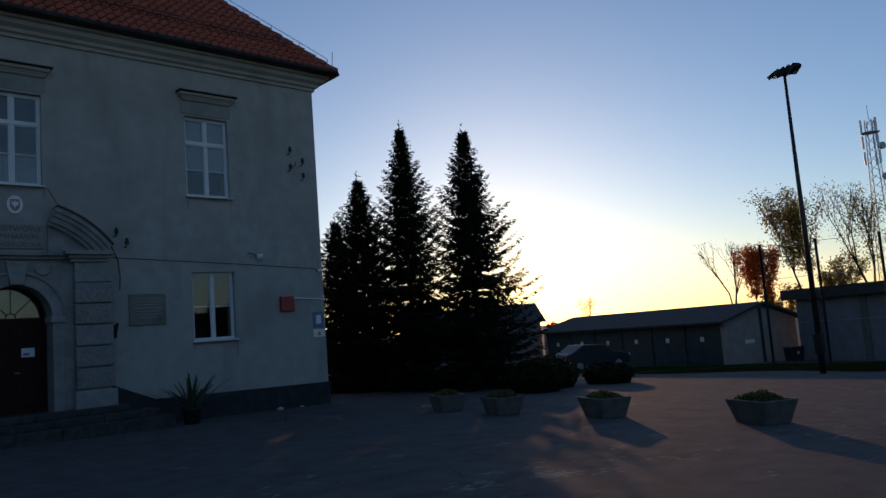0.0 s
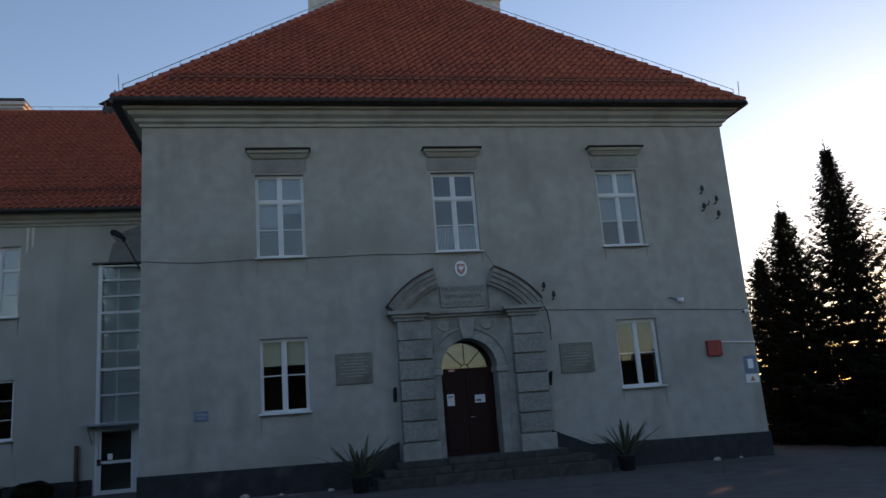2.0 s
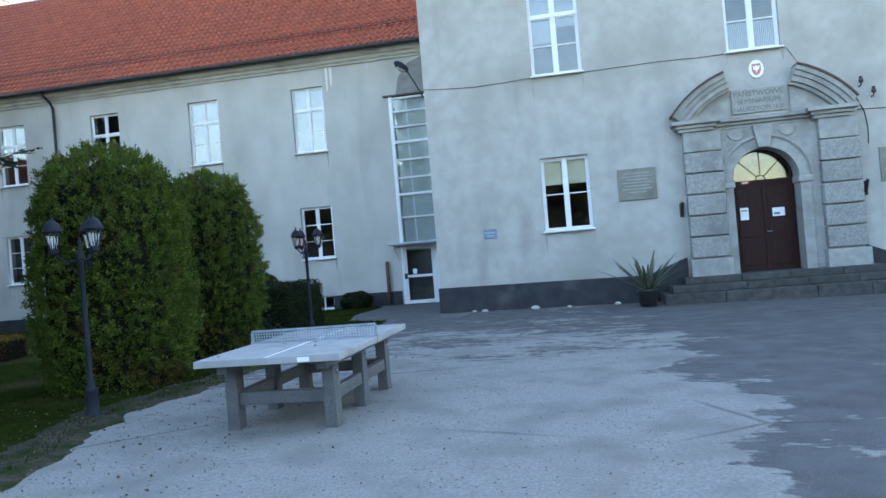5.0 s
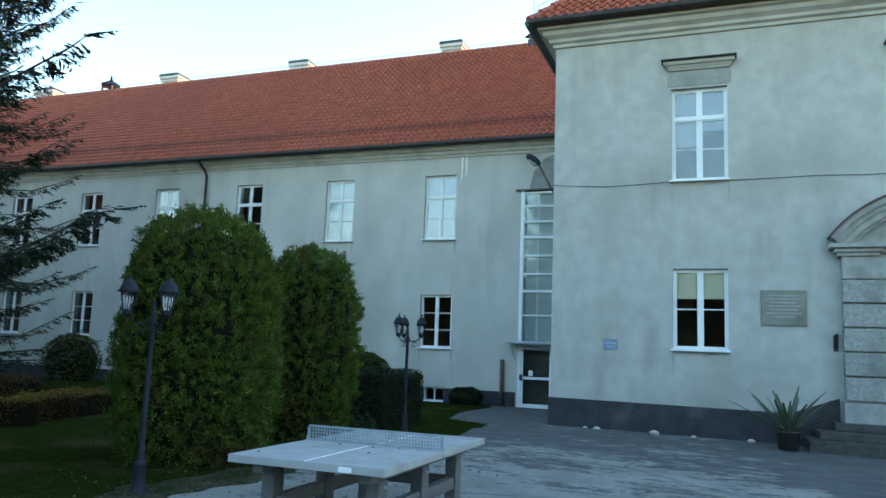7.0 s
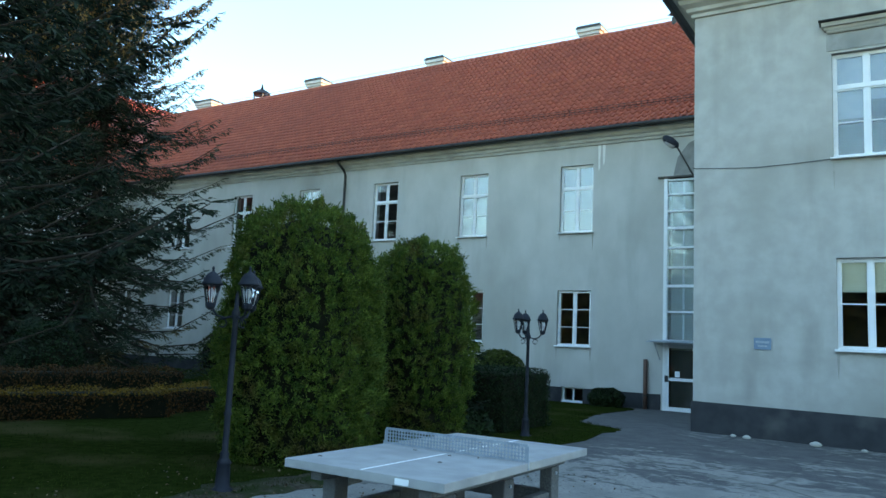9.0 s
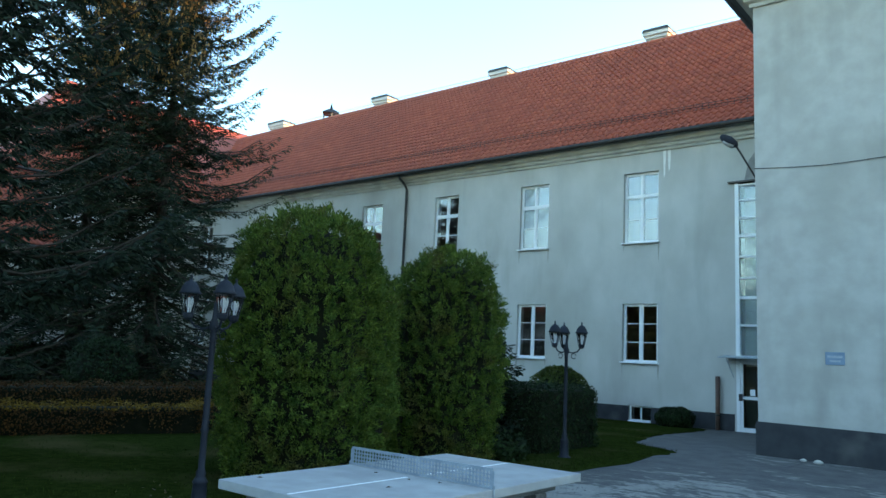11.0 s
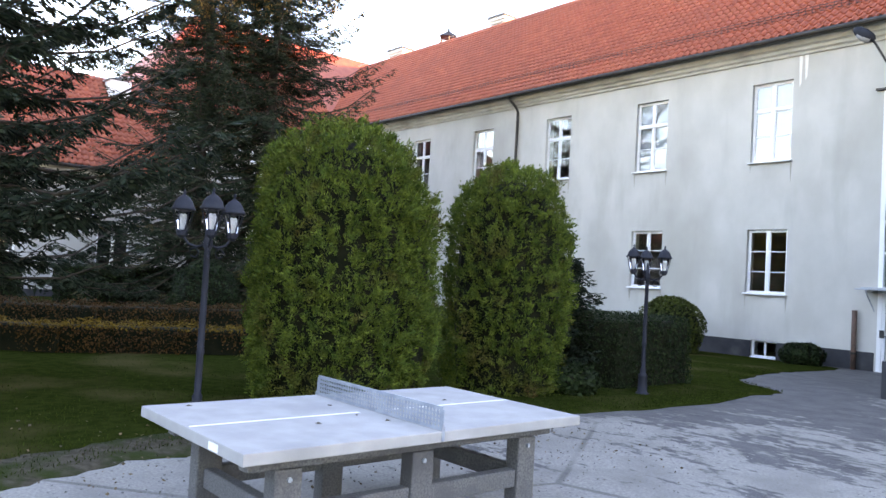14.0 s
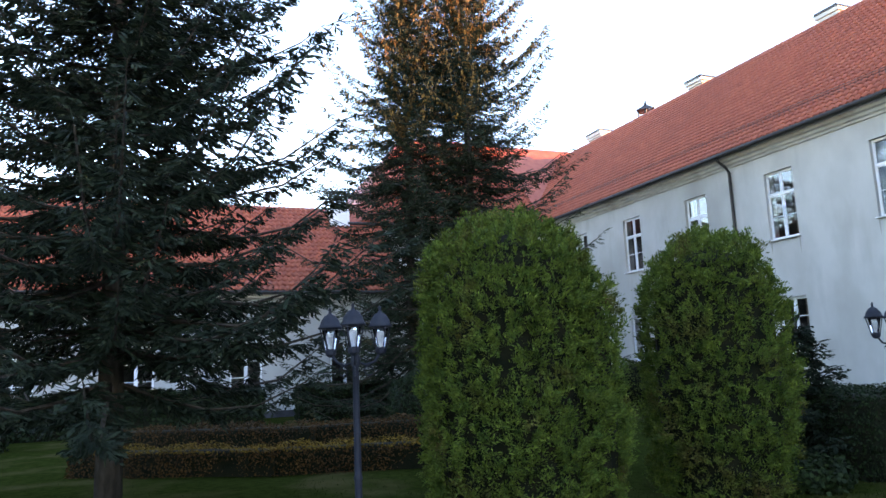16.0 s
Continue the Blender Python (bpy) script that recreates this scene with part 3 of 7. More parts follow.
def chimney(x, y, z0, z1, wx, wy, label="whitewashed brick chimney with a moulded cap"):
    t = thing("chimney", (x, y, z0), label, "chimney", "chimneys on the roofs")
    h = z1 - z0
    part("stack", Shape().box(-wx / 2, wx / 2, -wy / 2, wy / 2, 0, h - 0.45), BRICK_WHITE, t, bevel=0.02)
    part("cap", Shape().box(-wx / 2 - 0.07, wx / 2 + 0.07, -wy / 2 - 0.07, wy / 2 + 0.07, h - 0.45, h - 0.3).box(-wx / 2 - 0.15, wx / 2 + 0.15, -wy / 2 - 0.15, wy / 2 + 0.15, h - 0.3, h - 0.12), BRICK_WHITE, t, bevel=0.015)
    part("cover", Shape().prism([(-wx / 2 - 0.18, h - 0.12), (wx / 2 + 0.18, h - 0.12), (wx / 2 + 0.1, h), (-wx / 2 - 0.1, h)], 1, -wy / 2 - 0.18, wy / 2 + 0.18), METAL_DARK, t, "dark sheet metal cover")
    return t


chimney(5.95, 10.2, 15.0, 21.6, 1.9, 0.9)
chimney(12.7, 9.8, 15.0, 20.4, 1.9, 0.9)


def place_windows():
    lab = "white two-leaf window with a transom, blinds part-way down"
    a = window_thing("window_1", 1.34, 2.4, 2, 1.62, (0.62, 0.45), BLIND, lab)
    a.matrix_basis = pose(3.0, 0, 6.2)
    b = window_thing("window_2", 1.32, 2.4, 2, 1.62, 0.0, BLIND, "white two-leaf window with a transom and net curtains")
    for k, x in enumerate((0.07, 0.69)):
        s = Shape()
        n = 25
        for i in range(n):
            u = x + 0.56 * i / (n - 1)
            s.v += [(u, 0.26 + 0.02 * (i % 2), 0.06), (u, 0.26 + 0.02 * (i % 2), 0.78)]
        s.f = [(2 * i, 2 * i + 2, 2 * i + 3, 2 * i + 1) for i in range(n - 1)]
        part("curtain", s, BLIND, b)
    b.matrix_basis = pose(8.02, 0, 6.2)
    c = window_thing("window_3", 1.35, 2.4, 2, 1.62, (0.66, 0.66), BLIND, lab)
    c.matrix_basis = pose(13.15, 0, 6.2)
    d = window_thing("window_4", 1.28, 1.98, 2, None, 0.36, CREAM_BLIND, "white two-leaf ground-floor window with cream blinds")
    d.matrix_basis = pose(3.02, 0, 2.0)
    e = window_thing("window_5", 1.3, 1.98, 2, None, 0.0, BLIND, "white two-leaf ground-floor window reflecting the yard")
    e.matrix_basis = pose(13.2, 0, 2.0)
    n = 6
    up_blinds = [(1.0, 1.0), (1.0, 1.0), 0.0, 0.0, 0.0, 0.0, 0.0]
    for k in range(7):
        x = -7.07 - 4.53 * k
        w = window_thing("window_%d" % n, 1.34, 2.6, 2, 1.72, up_blinds[k], BLIND, "white two-leaf upper window with a transom" + (" and closed blinds" if k < 2 else ""))
        w.matrix_basis = pose(x, 8.23, 6.14)
        n += 1
        w = window_thing("window_%d" % n, 1.33, 2.08, 3, None, 0.0, BLIND, "white two-leaf ground-floor window, six panes, dark inside")
        w.matrix_basis = pose(x, 8.23, 1.86)
        n += 1


place_windows()


def hood(x0, x1):
    """The moulded ledge above an upper window."""
    t = thing("window_hood", ((x0 + x1) / 2, 0, 9.06), "moulded plaster hood above an upper window", "window hood", "hoods over the upper windows")
    w = (x1 - x0) / 2 + 0.2
    for (e, z0, z1, out) in ((-0.12, 0.0, 0.055, 0.10), (-0.07, 0.055, 0.12, 0.15), (-0.02, 0.12, 0.20, 0.24), (0.03, 0.20, 0.245, 0.31)):
        part("ledge", Shape().prism([(0.0, z0), (-out + 0.03, z0), (-out, z1 - 0.02), (-out, z1), (0.0, z1)], 0, -w - e, w + e), TRIM if z0 < 0.2 else METAL_DARK, t)
    part("frieze", Shape().box(-w + 0.1, w - 0.1, -0.02, 0.0, -0.40, 0.0), STONE, t, "stained grey plaster panel below the ledge")


for a, b in UPPER:
    hood(a, b)


# ---- the portal ----
RED_SHEET = mat("rusty_red_sheet", (0.045, 0.018, 0.014), (0.075, 0.028, 0.022), 6, 0.6, 0.1, 40)


def portal():
    t = thing("portal", (8.68, 0, 0.0), "grey carved stone portal with rusticated pilasters and a broken curved pediment", "portal")
    O = -8.68
    z0 = 0.52
    # rusticated pilasters of rough blocks between thin courses
    for side in (-1, 1):
        xa, xb = (6.72 + O, 7.66 + O) if side < 0 else (9.98 + O, 10.9 + O)
        part("pilaster_core", Shape().box(xa + 0.04, xb - 0.04, -0.2, 0.0, z0 - 0.1, 4.22), STONE, t)
        part("pilaster_base", Shape().box(xa - 0.05, xb + 0.05, -0.36, 0.0, z0 - 0.1, z0 + 0.42), STONE, t, bevel=0.02)
        for k in range(5):
            a = z0 + 0.47 + k * 0.545
            part("block", Shape().box(xa, xb, -0.30, 0.0, a, a + 0.505), STONE_ROUGH, t, "rough tooled stone block", bevel=0.025)
        part("capital", Shape().box(xa + 0.01, xb - 0.01, -0.27, 0.0, 3.71, 4.22), STONE, t, bevel=0.012)
    # the arch: imposts, voussoir ring and spandrels round the opening
    r_in, r_out, cz, depth = 0.80, 1.06, 2.86, 0.5
    for side in (-1, 1):
        part("jamb", Shape().box(*sorted((side * r_in, side * r_out)), -0.16, depth, z0 - 0.12, cz - 0.16), STONE, t, bevel=0.01)
        part("impost", Shape().box(*sorted((side * (r_in - 0.04), side * (r_out + 0.05))), -0.21, depth, cz - 0.16, cz), STONE, t, bevel=0.015)
    n = 24
    ring = [(math.cos(math.pi * i / n), math.sin(math.pi * i / n)) for i in range(n + 1)]
    for k in range(12):
        # each stone of the arch bows over two steps of the ring
        g = ring[2 * k:2 * k + 3]
        part("voussoir", Shape().prism([(r_in * c, cz + r_in * d) for c, d in g] + [(r_out * c, cz + r_out * d) for c, d in g[::-1]], 1, -0.16, depth), STONE, t)
    q = Shape().prism([(r_out * c, cz + r_out * d) for c, d in ring] + [(-r_out, 4.22), (r_out, 4.22)], 1, -0.08, 0.02)
    part("arch_edge", Shape().tube([(1.03 * r_out * math.cos(math.pi * i / n), -0.17, cz + 1.03 * r_out * math.sin(math.pi * i / n)) for i in range(n + 1)], 0.045, 6), STONE, t)
    part("spandrel", q, STONE, t)
    for side in (-1, 1):
        a, b = sorted((side * r_out, side * 1.34))
        part("spandrel", Shape().box(a, b, -0.08, 0.02, z0 - 0.1, 4.22), STONE, t)
        s = Shape()
        for k in range(9):
            ang = math.pi * (1.08 + 0.84 * k / 8)
            s.tube([(side * 0.62 + 0.2 * math.cos(ang), -0.10, 4.12 + 0.2 * math.sin(ang)), (side * 0.62 + 0.2 * math.cos(ang + 0.33), -0.10, 4.12 + 0.2 * math.sin(ang + 0.33))], 0.03, 5)
        part("garland", s, STONE, t, "small carved garland")
    part("keystone", Shape().prism([(-0.15, 3.66), (0.15, 3.66), (0.24, 4.24), (-0.24, 4.24)], 1, -0.26, 0.1), STONE, t, bevel=0.015)
    # entablature, broken forward over the pilasters
    for x0, x1, out in ((-1.36, 1.36, 0.30),):
        for za, zb, o in ((4.22, 4.30, 0.10), (4.30, 4.38, 0.2), (4.38, 4.47, out)):
            part("entablature", Shape().box(x0, x1, -o, 0.0, za, zb), STONE, t, bevel=0.01)
    for side in (-1, 1):
        for za, zb, o in ((4.223, 4.31, 0.33), (4.31, 4.40, 0.40), (4.40, 4.50, 0.5)):
            e = o - 0.33
            a, b = sorted((side * 1.20 - side * e, side * (2.05 + e)))
            part("entablature", Shape().box(a, b, -o, 0.0, za, zb), STONE, t, bevel=0.012)
    # two curved halves of the broken pediment
    cx, cz2, R = 0.0, 3.02, 2.72
    for side in (-1, 1):
        for r0, r1, out, mat_, nm in ((R, R + 0.05, 0.52, RED_SHEET, "sheet_cover"), (R - 0.12, R, 0.48, STONE, "pediment_moulding"), (R - 0.24, R - 0.12, 0.42, STONE, "pediment_moulding"), (R - 0.38, R - 0.24, 0.36, STONE, "pediment_moulding"), (R - 0.46, R - 0.38, 0.26, STONE, "pediment_moulding")):
            s = Shape()
            m = 14
            lo, hi = math.radians(36.5), math.radians(71.5)
            for i in range(m):
                a, b = lo + (hi - lo) * i / m, lo + (hi - lo) * (i + 1) / m
                pts = [(side * r * math.cos(g), cz2 + r * math.sin(g)) for r, g in ((r0, a), (r1, a), (r1, b), (r0, b))]
                s.prism(pts, 1, -out, 0.0)
            part(nm, s, mat_, t)
        r = R - 0.44
        bow = [math.radians(40 + 31 * i / 12) for i in range(13)]
        s = Shape().prism([(side * r * math.cos(bow[0]), 4.49)] + [(side * r * math.cos(g), cz2 + r * math.sin(g)) for g in bow] + [(side * r * math.cos(bow[-1]), 4.49)], 1, -0.12, 0.0)
        part("tympanum", s, STONE, t)


portal()


def letters(text, size, loc, parent, material, depth=0.006, rot=(90, 0, 0)):
    cu = bpy.data.curves.new("lettering", "FONT")
    cu.body, cu.size, cu.align_x, cu.extrude = text, size, "CENTER", depth
    cu.materials.append(material)
    ob = new("lettering", cu)
    ob.parent = parent
    ob.matrix_basis = pose(*loc, *rot)
    return ob


BRONZE = mat("dull_metal_letters", (0.12, 0.113, 0.10), (0.16, 0.152, 0.138), 9, 0.6, 0.1, 60)


PLAQUE = mat("plaque_stone", (0.174, 0.1653, 0.1348), (0.2175, 0.2071, 0.174), 4, 0.8, 0.2, 60, (0.1392, 0.1322, 0.1087), 2.0, 0.5, 0.7)


def plaques():
    t = thing("inscription_plaque", (8.68, -0.06, 4.58), "grey stone inscription plaque with raised capital letters", "plaque")
    part("slab", Shape().box(-0.65, 0.65, 0.0, 0.06, 0, 0.62), STONE, t, bevel=0.01)
    for k, (txt, sz) in enumerate((("PAŃSTWOWE", 0.19), ("SEMINARIUM", 0.18), ("NAUCZYCIELSKIE", 0.155))):
        letters(txt, sz, (0, -0.004, 0.43 - 0.19 * k), t, BRONZE)
    for x0, x1, za, zb, lab in ((5.02, 6.0, 2.63, 3.46, "memorial plaque of pale stone with four studs, worn lettering"), (11.4, 12.4, 2.53, 3.38, "memorial plaque of pale stone with four studs, worn lettering")):
        w, h = x1 - x0, zb - za
        p = thing("memorial_plaque", (x0, -0.05, za), lab, "plaque", "memorial plaques beside the portal")
        part("slab", Shape().box(0, w, 0, 0.05, 0, h), PLAQUE, p, bevel=0.008)
        for k in range(7):
            inset = (0.16, 0.1, 0.22, 0.12, 0.18, 0.1, 0.26)[k]
            part("text_line", Shape().box(inset, w - inset, -0.003, 0.0, h * (0.83 - 0.1 * k), h * (0.83 - 0.1 * k) + 0.03), STONE, p)
        for x in (0.06, w - 0.06):
            for z in (0.06, h - 0.06):
                part("stud", Shape().tube([(x, 0, z), (x, -0.02, z)], 0.018, 8), BRONZE, p)


plaques()


RED = mat("red_enamel", (0.30, 0.02, 0.02), (0.36, 0.03, 0.03), 5, 0.4, 0.05, 60)
WHITE_PAINT = mat("white_enamel", (0.72, 0.72, 0.72), (0.78, 0.78, 0.78), 5, 0.4, 0.05, 60)
BLUE_SIGN = mat("blue_sign", (0.12, 0.18, 0.26), (0.15, 0.22, 0.30), 5, 0.5, 0.0)
ORANGE = mat("orange_sign", (0.55, 0.18, 0.04), (0.6, 0.2, 0.05), 5, 0.5, 0.0)


def wall_signs():
    # oval emblem: plain red shield with a pale shape on a white oval
    t = thing("emblem", (8.70, 0, 5.69), "oval white enamel emblem with a red shield", "emblem")
    oval = [(0.18 * math.cos(a * math.pi / 12), 0.23 * math.sin(a * math.pi / 12)) for a in range(24)]
    part("plate", Shape().prism(oval, 1, -0.03, 0.0), WHITE_PAINT, t)
    part("shield", Shape().prism([(-0.11, 0.13), (0.11, 0.13), (0.11, -0.06), (0.06, -0.14), (0, -0.17), (-0.06, -0.14), (-0.11, -0.06)], 1, -0.036, -0.03), mat("faded_red_enamel", (0.42, 0.13, 0.13), (0.50, 0.18, 0.17), 5, 0.4, 0.05, 60), t)
    part("figure", Shape().prism([(-0.09, 0.09), (-0.03, 0.05), (0, 0.11), (0.03, 0.05), (0.09, 0.09), (0.06, -0.03), (0.02, -0.03), (0.0, -0.12), (-0.02, -0.03), (-0.06, -0.03)], 1, -0.041, -0.036), WHITE_PAINT, t)
    solo("red_box", Shape().box(0, 0.46, -0.12, 0, 0, 0.46), RED, "small red metal box on the wall", "box", where=Matrix.Translation((15.98, 0, 2.74)), bevel=0.012)
    solo("conduit", Shape().tube([(16.44, -0.03, 3.13), (16.52, -0.03, 3.14), (PW + 0.01, -0.03, 3.08)], 0.022, 6), WHITE_PAINT, "white cable conduit along the wall", "conduit")
    s = thing("info_sign", (17.14, -0.015, 1.88), "square blue and white information sign", "sign")
    part("board", Shape().box(0, 0.42, 0, 0.015, 0.28, 0.80), BLUE_SIGN, s)
    part("figure", Shape().box(0.12, 0.3, -0.003, 0, 0.42, 0.7), WHITE_PAINT, s)
    part("lower_board", Shape().box(0, 0.42, 0, 0.015, 0.0, 0.25), WHITE_PAINT, s)
    part("triangle", Shape().prism([(0.13, 0.05), (0.29, 0.05), (0.21, 0.2)], 1, -0.003, 0.0), ORANGE, s)
    b = thing("street_sign", (1.34, -0.02, 1.94), "small faded blue enamel sign", "sign")
    part("board", Shape().box(0, 0.36, 0, 0.02, 0, 0.26), BLUE_SIGN, b, bevel=0.004)
    part("text_line", Shape().box(0.04, 0.32, -0.003, 0, 0.14, 0.19).box(0.08, 0.28, -0.003, 0, 0.06, 0.1), ZINC, b)
    # five iron insulator hooks
    for k, (x, z) in enumerate(((16.55, 7.78), (16.99, 7.44), (16.53, 7.21), (16.99, 6.96), (16.72, 7.4), (11.08, 4.95), (11.35, 4.67))):
        h = thing("insulator_hook", (x, 0, z), "old black iron insulator hook in the wall", "hook", "iron hooks in the wall")
        part("arm", Shape().tube([(0, 0.02, 0), (0, -0.14, 0), (0, -0.17, 0.05), (0, -0.17, 0.12)], 0.018, 6), BLACK, h)
        if k != 4:
            part("insulator", Shape().lathe([(0.02, 0.05), (0.055, 0.07), (0.06, 0.12), (0.04, 0.17), (0.045, 0.21), (0.0, 0.23)], 0, -0.17, 8), BLACK, h)
    c = thing("dome_camera", (15.3, 0, 4.45), "grey dome security camera on a short arm", "camera")
    part("arm", Shape().tube([(0, 0, 0.02), (0, -0.16, 0.05)], 0.035, 8), ZINC, c)
    part("dome", Shape().lathe([(0.09, 0.05), (0.10, -0.01), (0.085, -0.06), (0.04, -0.10), (0, -0.11)], 0, -0.16, 12), WHITE_PAINT, c, smooth=True)
    part("cable", Shape().tube([(-0.02, -0.02, 0.03), (-0.18, -0.02, 0.09), (-0.32, -0.02, 0.1)], 0.012, 5), BLACK, c)
    c = thing("bullet_camera", (17.42, 0, 4.02), "small white bullet security camera", "camera")
    part("mount", Shape().tube([(0, 0, 0), (0, -0.08, 0)], 0.05, 8), WHITE_PAINT, c)
    part("body", Shape().tube([(0.05, -0.12, 0.0), (-0.14, -0.2, -0.03)], 0.045, 10), WHITE_PAINT, c)
    part("lens", Shape().tube([(-0.141, -0.2, -0.03), (-0.15, -0.204, -0.032)], 0.035, 10), BLACK, c)
    # cable sagging across the front, and the thin wire east of the portal
    pts = [(-0.02, 6.22), (0.7, 6.16), (1.42, 6.12), (2.2, 6.14), (2.95, 6.18)]
    pts2 = [(4.4, 6.16), (5.4, 6.17), (6.3, 6.19), (7.3, 6.16), (7.95, 6.17)]
    for p in (pts, pts2, [(9.45, 6.15), (9.6, 5.9), (9.75, 5.6)]):
        solo("wall_cable", Shape().tube([(x, -0.02, z) for x, z in p], 0.007, 5), BLACK, "thin black cable strung across the wall", "cable", "cables on the wall")
    solo("wall_cable", Shape().tube([(10.98, -0.015, 4.38), (12.52, -0.015, 4.31), (15.0, -0.015, 4.2), (17.5, -0.015, 4.07)], 0.009, 4), BLACK, "thin wire along the wall", "cable", "cables on the wall")
    solo("wall_cable", Shape().tube([(10.98, -0.02, 4.7), (11.15, -0.03, 4.3), (11.2, -0.02, 3.9), (11.18, -0.02, 3.5)], 0.012, 4), BLACK, "loose wire hanging beside the portal", "cable", "cables on the wall")
    for x, z in ((6.58, 2.25), (11.02, 2.4)):
        i = thing("flag_holder", (x, 0, z), "rusty iron flag holder on the portal's flank", "bracket", "flag holders beside the portal")
        part("plate", Shape().box(-0.05, 0.05, -0.03, 0, -0.18, 0.18), BLACK, i)
        part("socket", Shape().tube([(0, -0.04, -0.1), (0, -0.22, 0.2)], 0.04, 8), BLACK, i)


wall_signs()


def entrance_door():
    t = thing("door_1", (8.68, 0.42, 0.5), "brown wooden double door, closed, two paper notices pinned on", "door", kind="structure")
    part("door_frame", Shape().box(-0.80, -0.74, 0, 0.1, 0, 2.36).box(0.74, 0.80, 0, 0.1, 0, 2.36).box(-0.74, 0.74, 0, 0.1, 2.28, 2.38), DOOR_WOOD, t)
    for side in (-1, 1):
        a, b = sorted((side * 0.006, side * 0.738))
        leaf = part("door_leaf", Shape().box(a, b, 0.03, 0.08, 0.01, 2.28), DOOR_WOOD, t)
        for za, zb in ((0.15, 0.75), (0.9, 1.3), (1.42, 2.12)):
            part("panel", Shape().box(a + 0.11, b - 0.11, 0.012, 0.03, za, zb), DOOR_WOOD, leaf, bevel=0.012)
    part("handle", Shape().tube([(0.07, 0.03, 1.02), (0.07, -0.03, 1.02), (0.17, -0.03, 1.02)], 0.012, 6), ZINC, t, "metal door handle")
    part("notice", Shape().box(-0.58, -0.37, 0.008, 0.012, 1.36, 1.68), PAPER, t, "white paper notice")
    part("notice", Shape().box(0.22, 0.52, 0.008, 0.012, 1.40, 1.62), PAPER, t, "white paper notice")
    part("notice_text", Shape().box(0.25, 0.40, 0.005, 0.008, 1.44, 1.50), BLUE_SIGN, t)
    part("notice_text", Shape().box(-0.55, -0.40, 0.005, 0.008, 1.58, 1.63), ZINC, t)
    p = part("plate", Shape().box(-0.50, -0.30, -0.006, 0.01, 2.29, 2.38), RED, t, "red enamel plate")
    part("text_line", Shape().box(-0.47, -0.33, -0.009, -0.006, 2.32, 2.345), WHITE_PAINT, p)
    # fanlight with radiating bars
    cz, r, n = 2.38, 0.80, 20
    g = part("fanlight_pane", Shape().prism([(r * math.cos(math.pi * i / n), cz + r * math.sin(math.pi * i / n)) for i in range(n + 1)], 1, 0.045, 0.053), GLASS, t)
    g.visible_shadow = False
    part("fanlight_frame", Shape().tube([(0.775 * math.cos(math.pi * i / n), 0.05, cz + 0.775 * math.sin(math.pi * i / n)) for i in range(n + 1)], 0.03, 6), DOOR_WOOD, t)
    for ang in (45, 90, 135):
        part("fanlight_bar", Shape().tube([(0.1 * math.cos(radians(ang)), 0.05, cz + 0.1 * math.sin(radians(ang))), (0.78 * math.cos(radians(ang)), 0.05, cz + 0.78 * math.sin(radians(ang)))], 0.016, 5), DOOR_WOOD, t)
    part("fanlight_hub", Shape().tube([(0.12 * math.cos(math.pi * i / 8), 0.05, cz + 0.12 * math.sin(math.pi * i / 8)) for i in range(9)], 0.02, 5), DOOR_WOOD, t)


entrance_door()


def steps():
    t = thing("entrance_steps", (8.75, 0, 0), "three worn grey stone steps up to the portal", "steps")
    rng = random.Random(3)
    for k, (w, e, out, za, zb) in enumerate(((2.9, 3.3, 1.30, -0.25, 0.16), (2.66, 3.05, 0.95, 0.16, 0.335), (2.3, 2.4, 0.60, 0.335, 0.51))):
        xs = [-w, -w * 0.45 + rng.uniform(-0.3, 0.3), w * 0.2 + rng.uniform(-0.3, 0.3), w * 0.62, e]
        for a, b in zip(xs, xs[1:]):
            part("step_stone", Shape().box(a + 0.004, b - 0.004, -out + rng.uniform(-0.015, 0.015), -0.04, za, zb + rng.uniform(-0.006, 0.004)), STEP, t, bevel=0.02)
    part("threshold", Shape().box(-0.87, 0.73, -0.04, 0.5, 0.3, 0.5), STEP, t)


steps()


# ---- the long wing ----
WY = 8.23
WING_W = -42.0


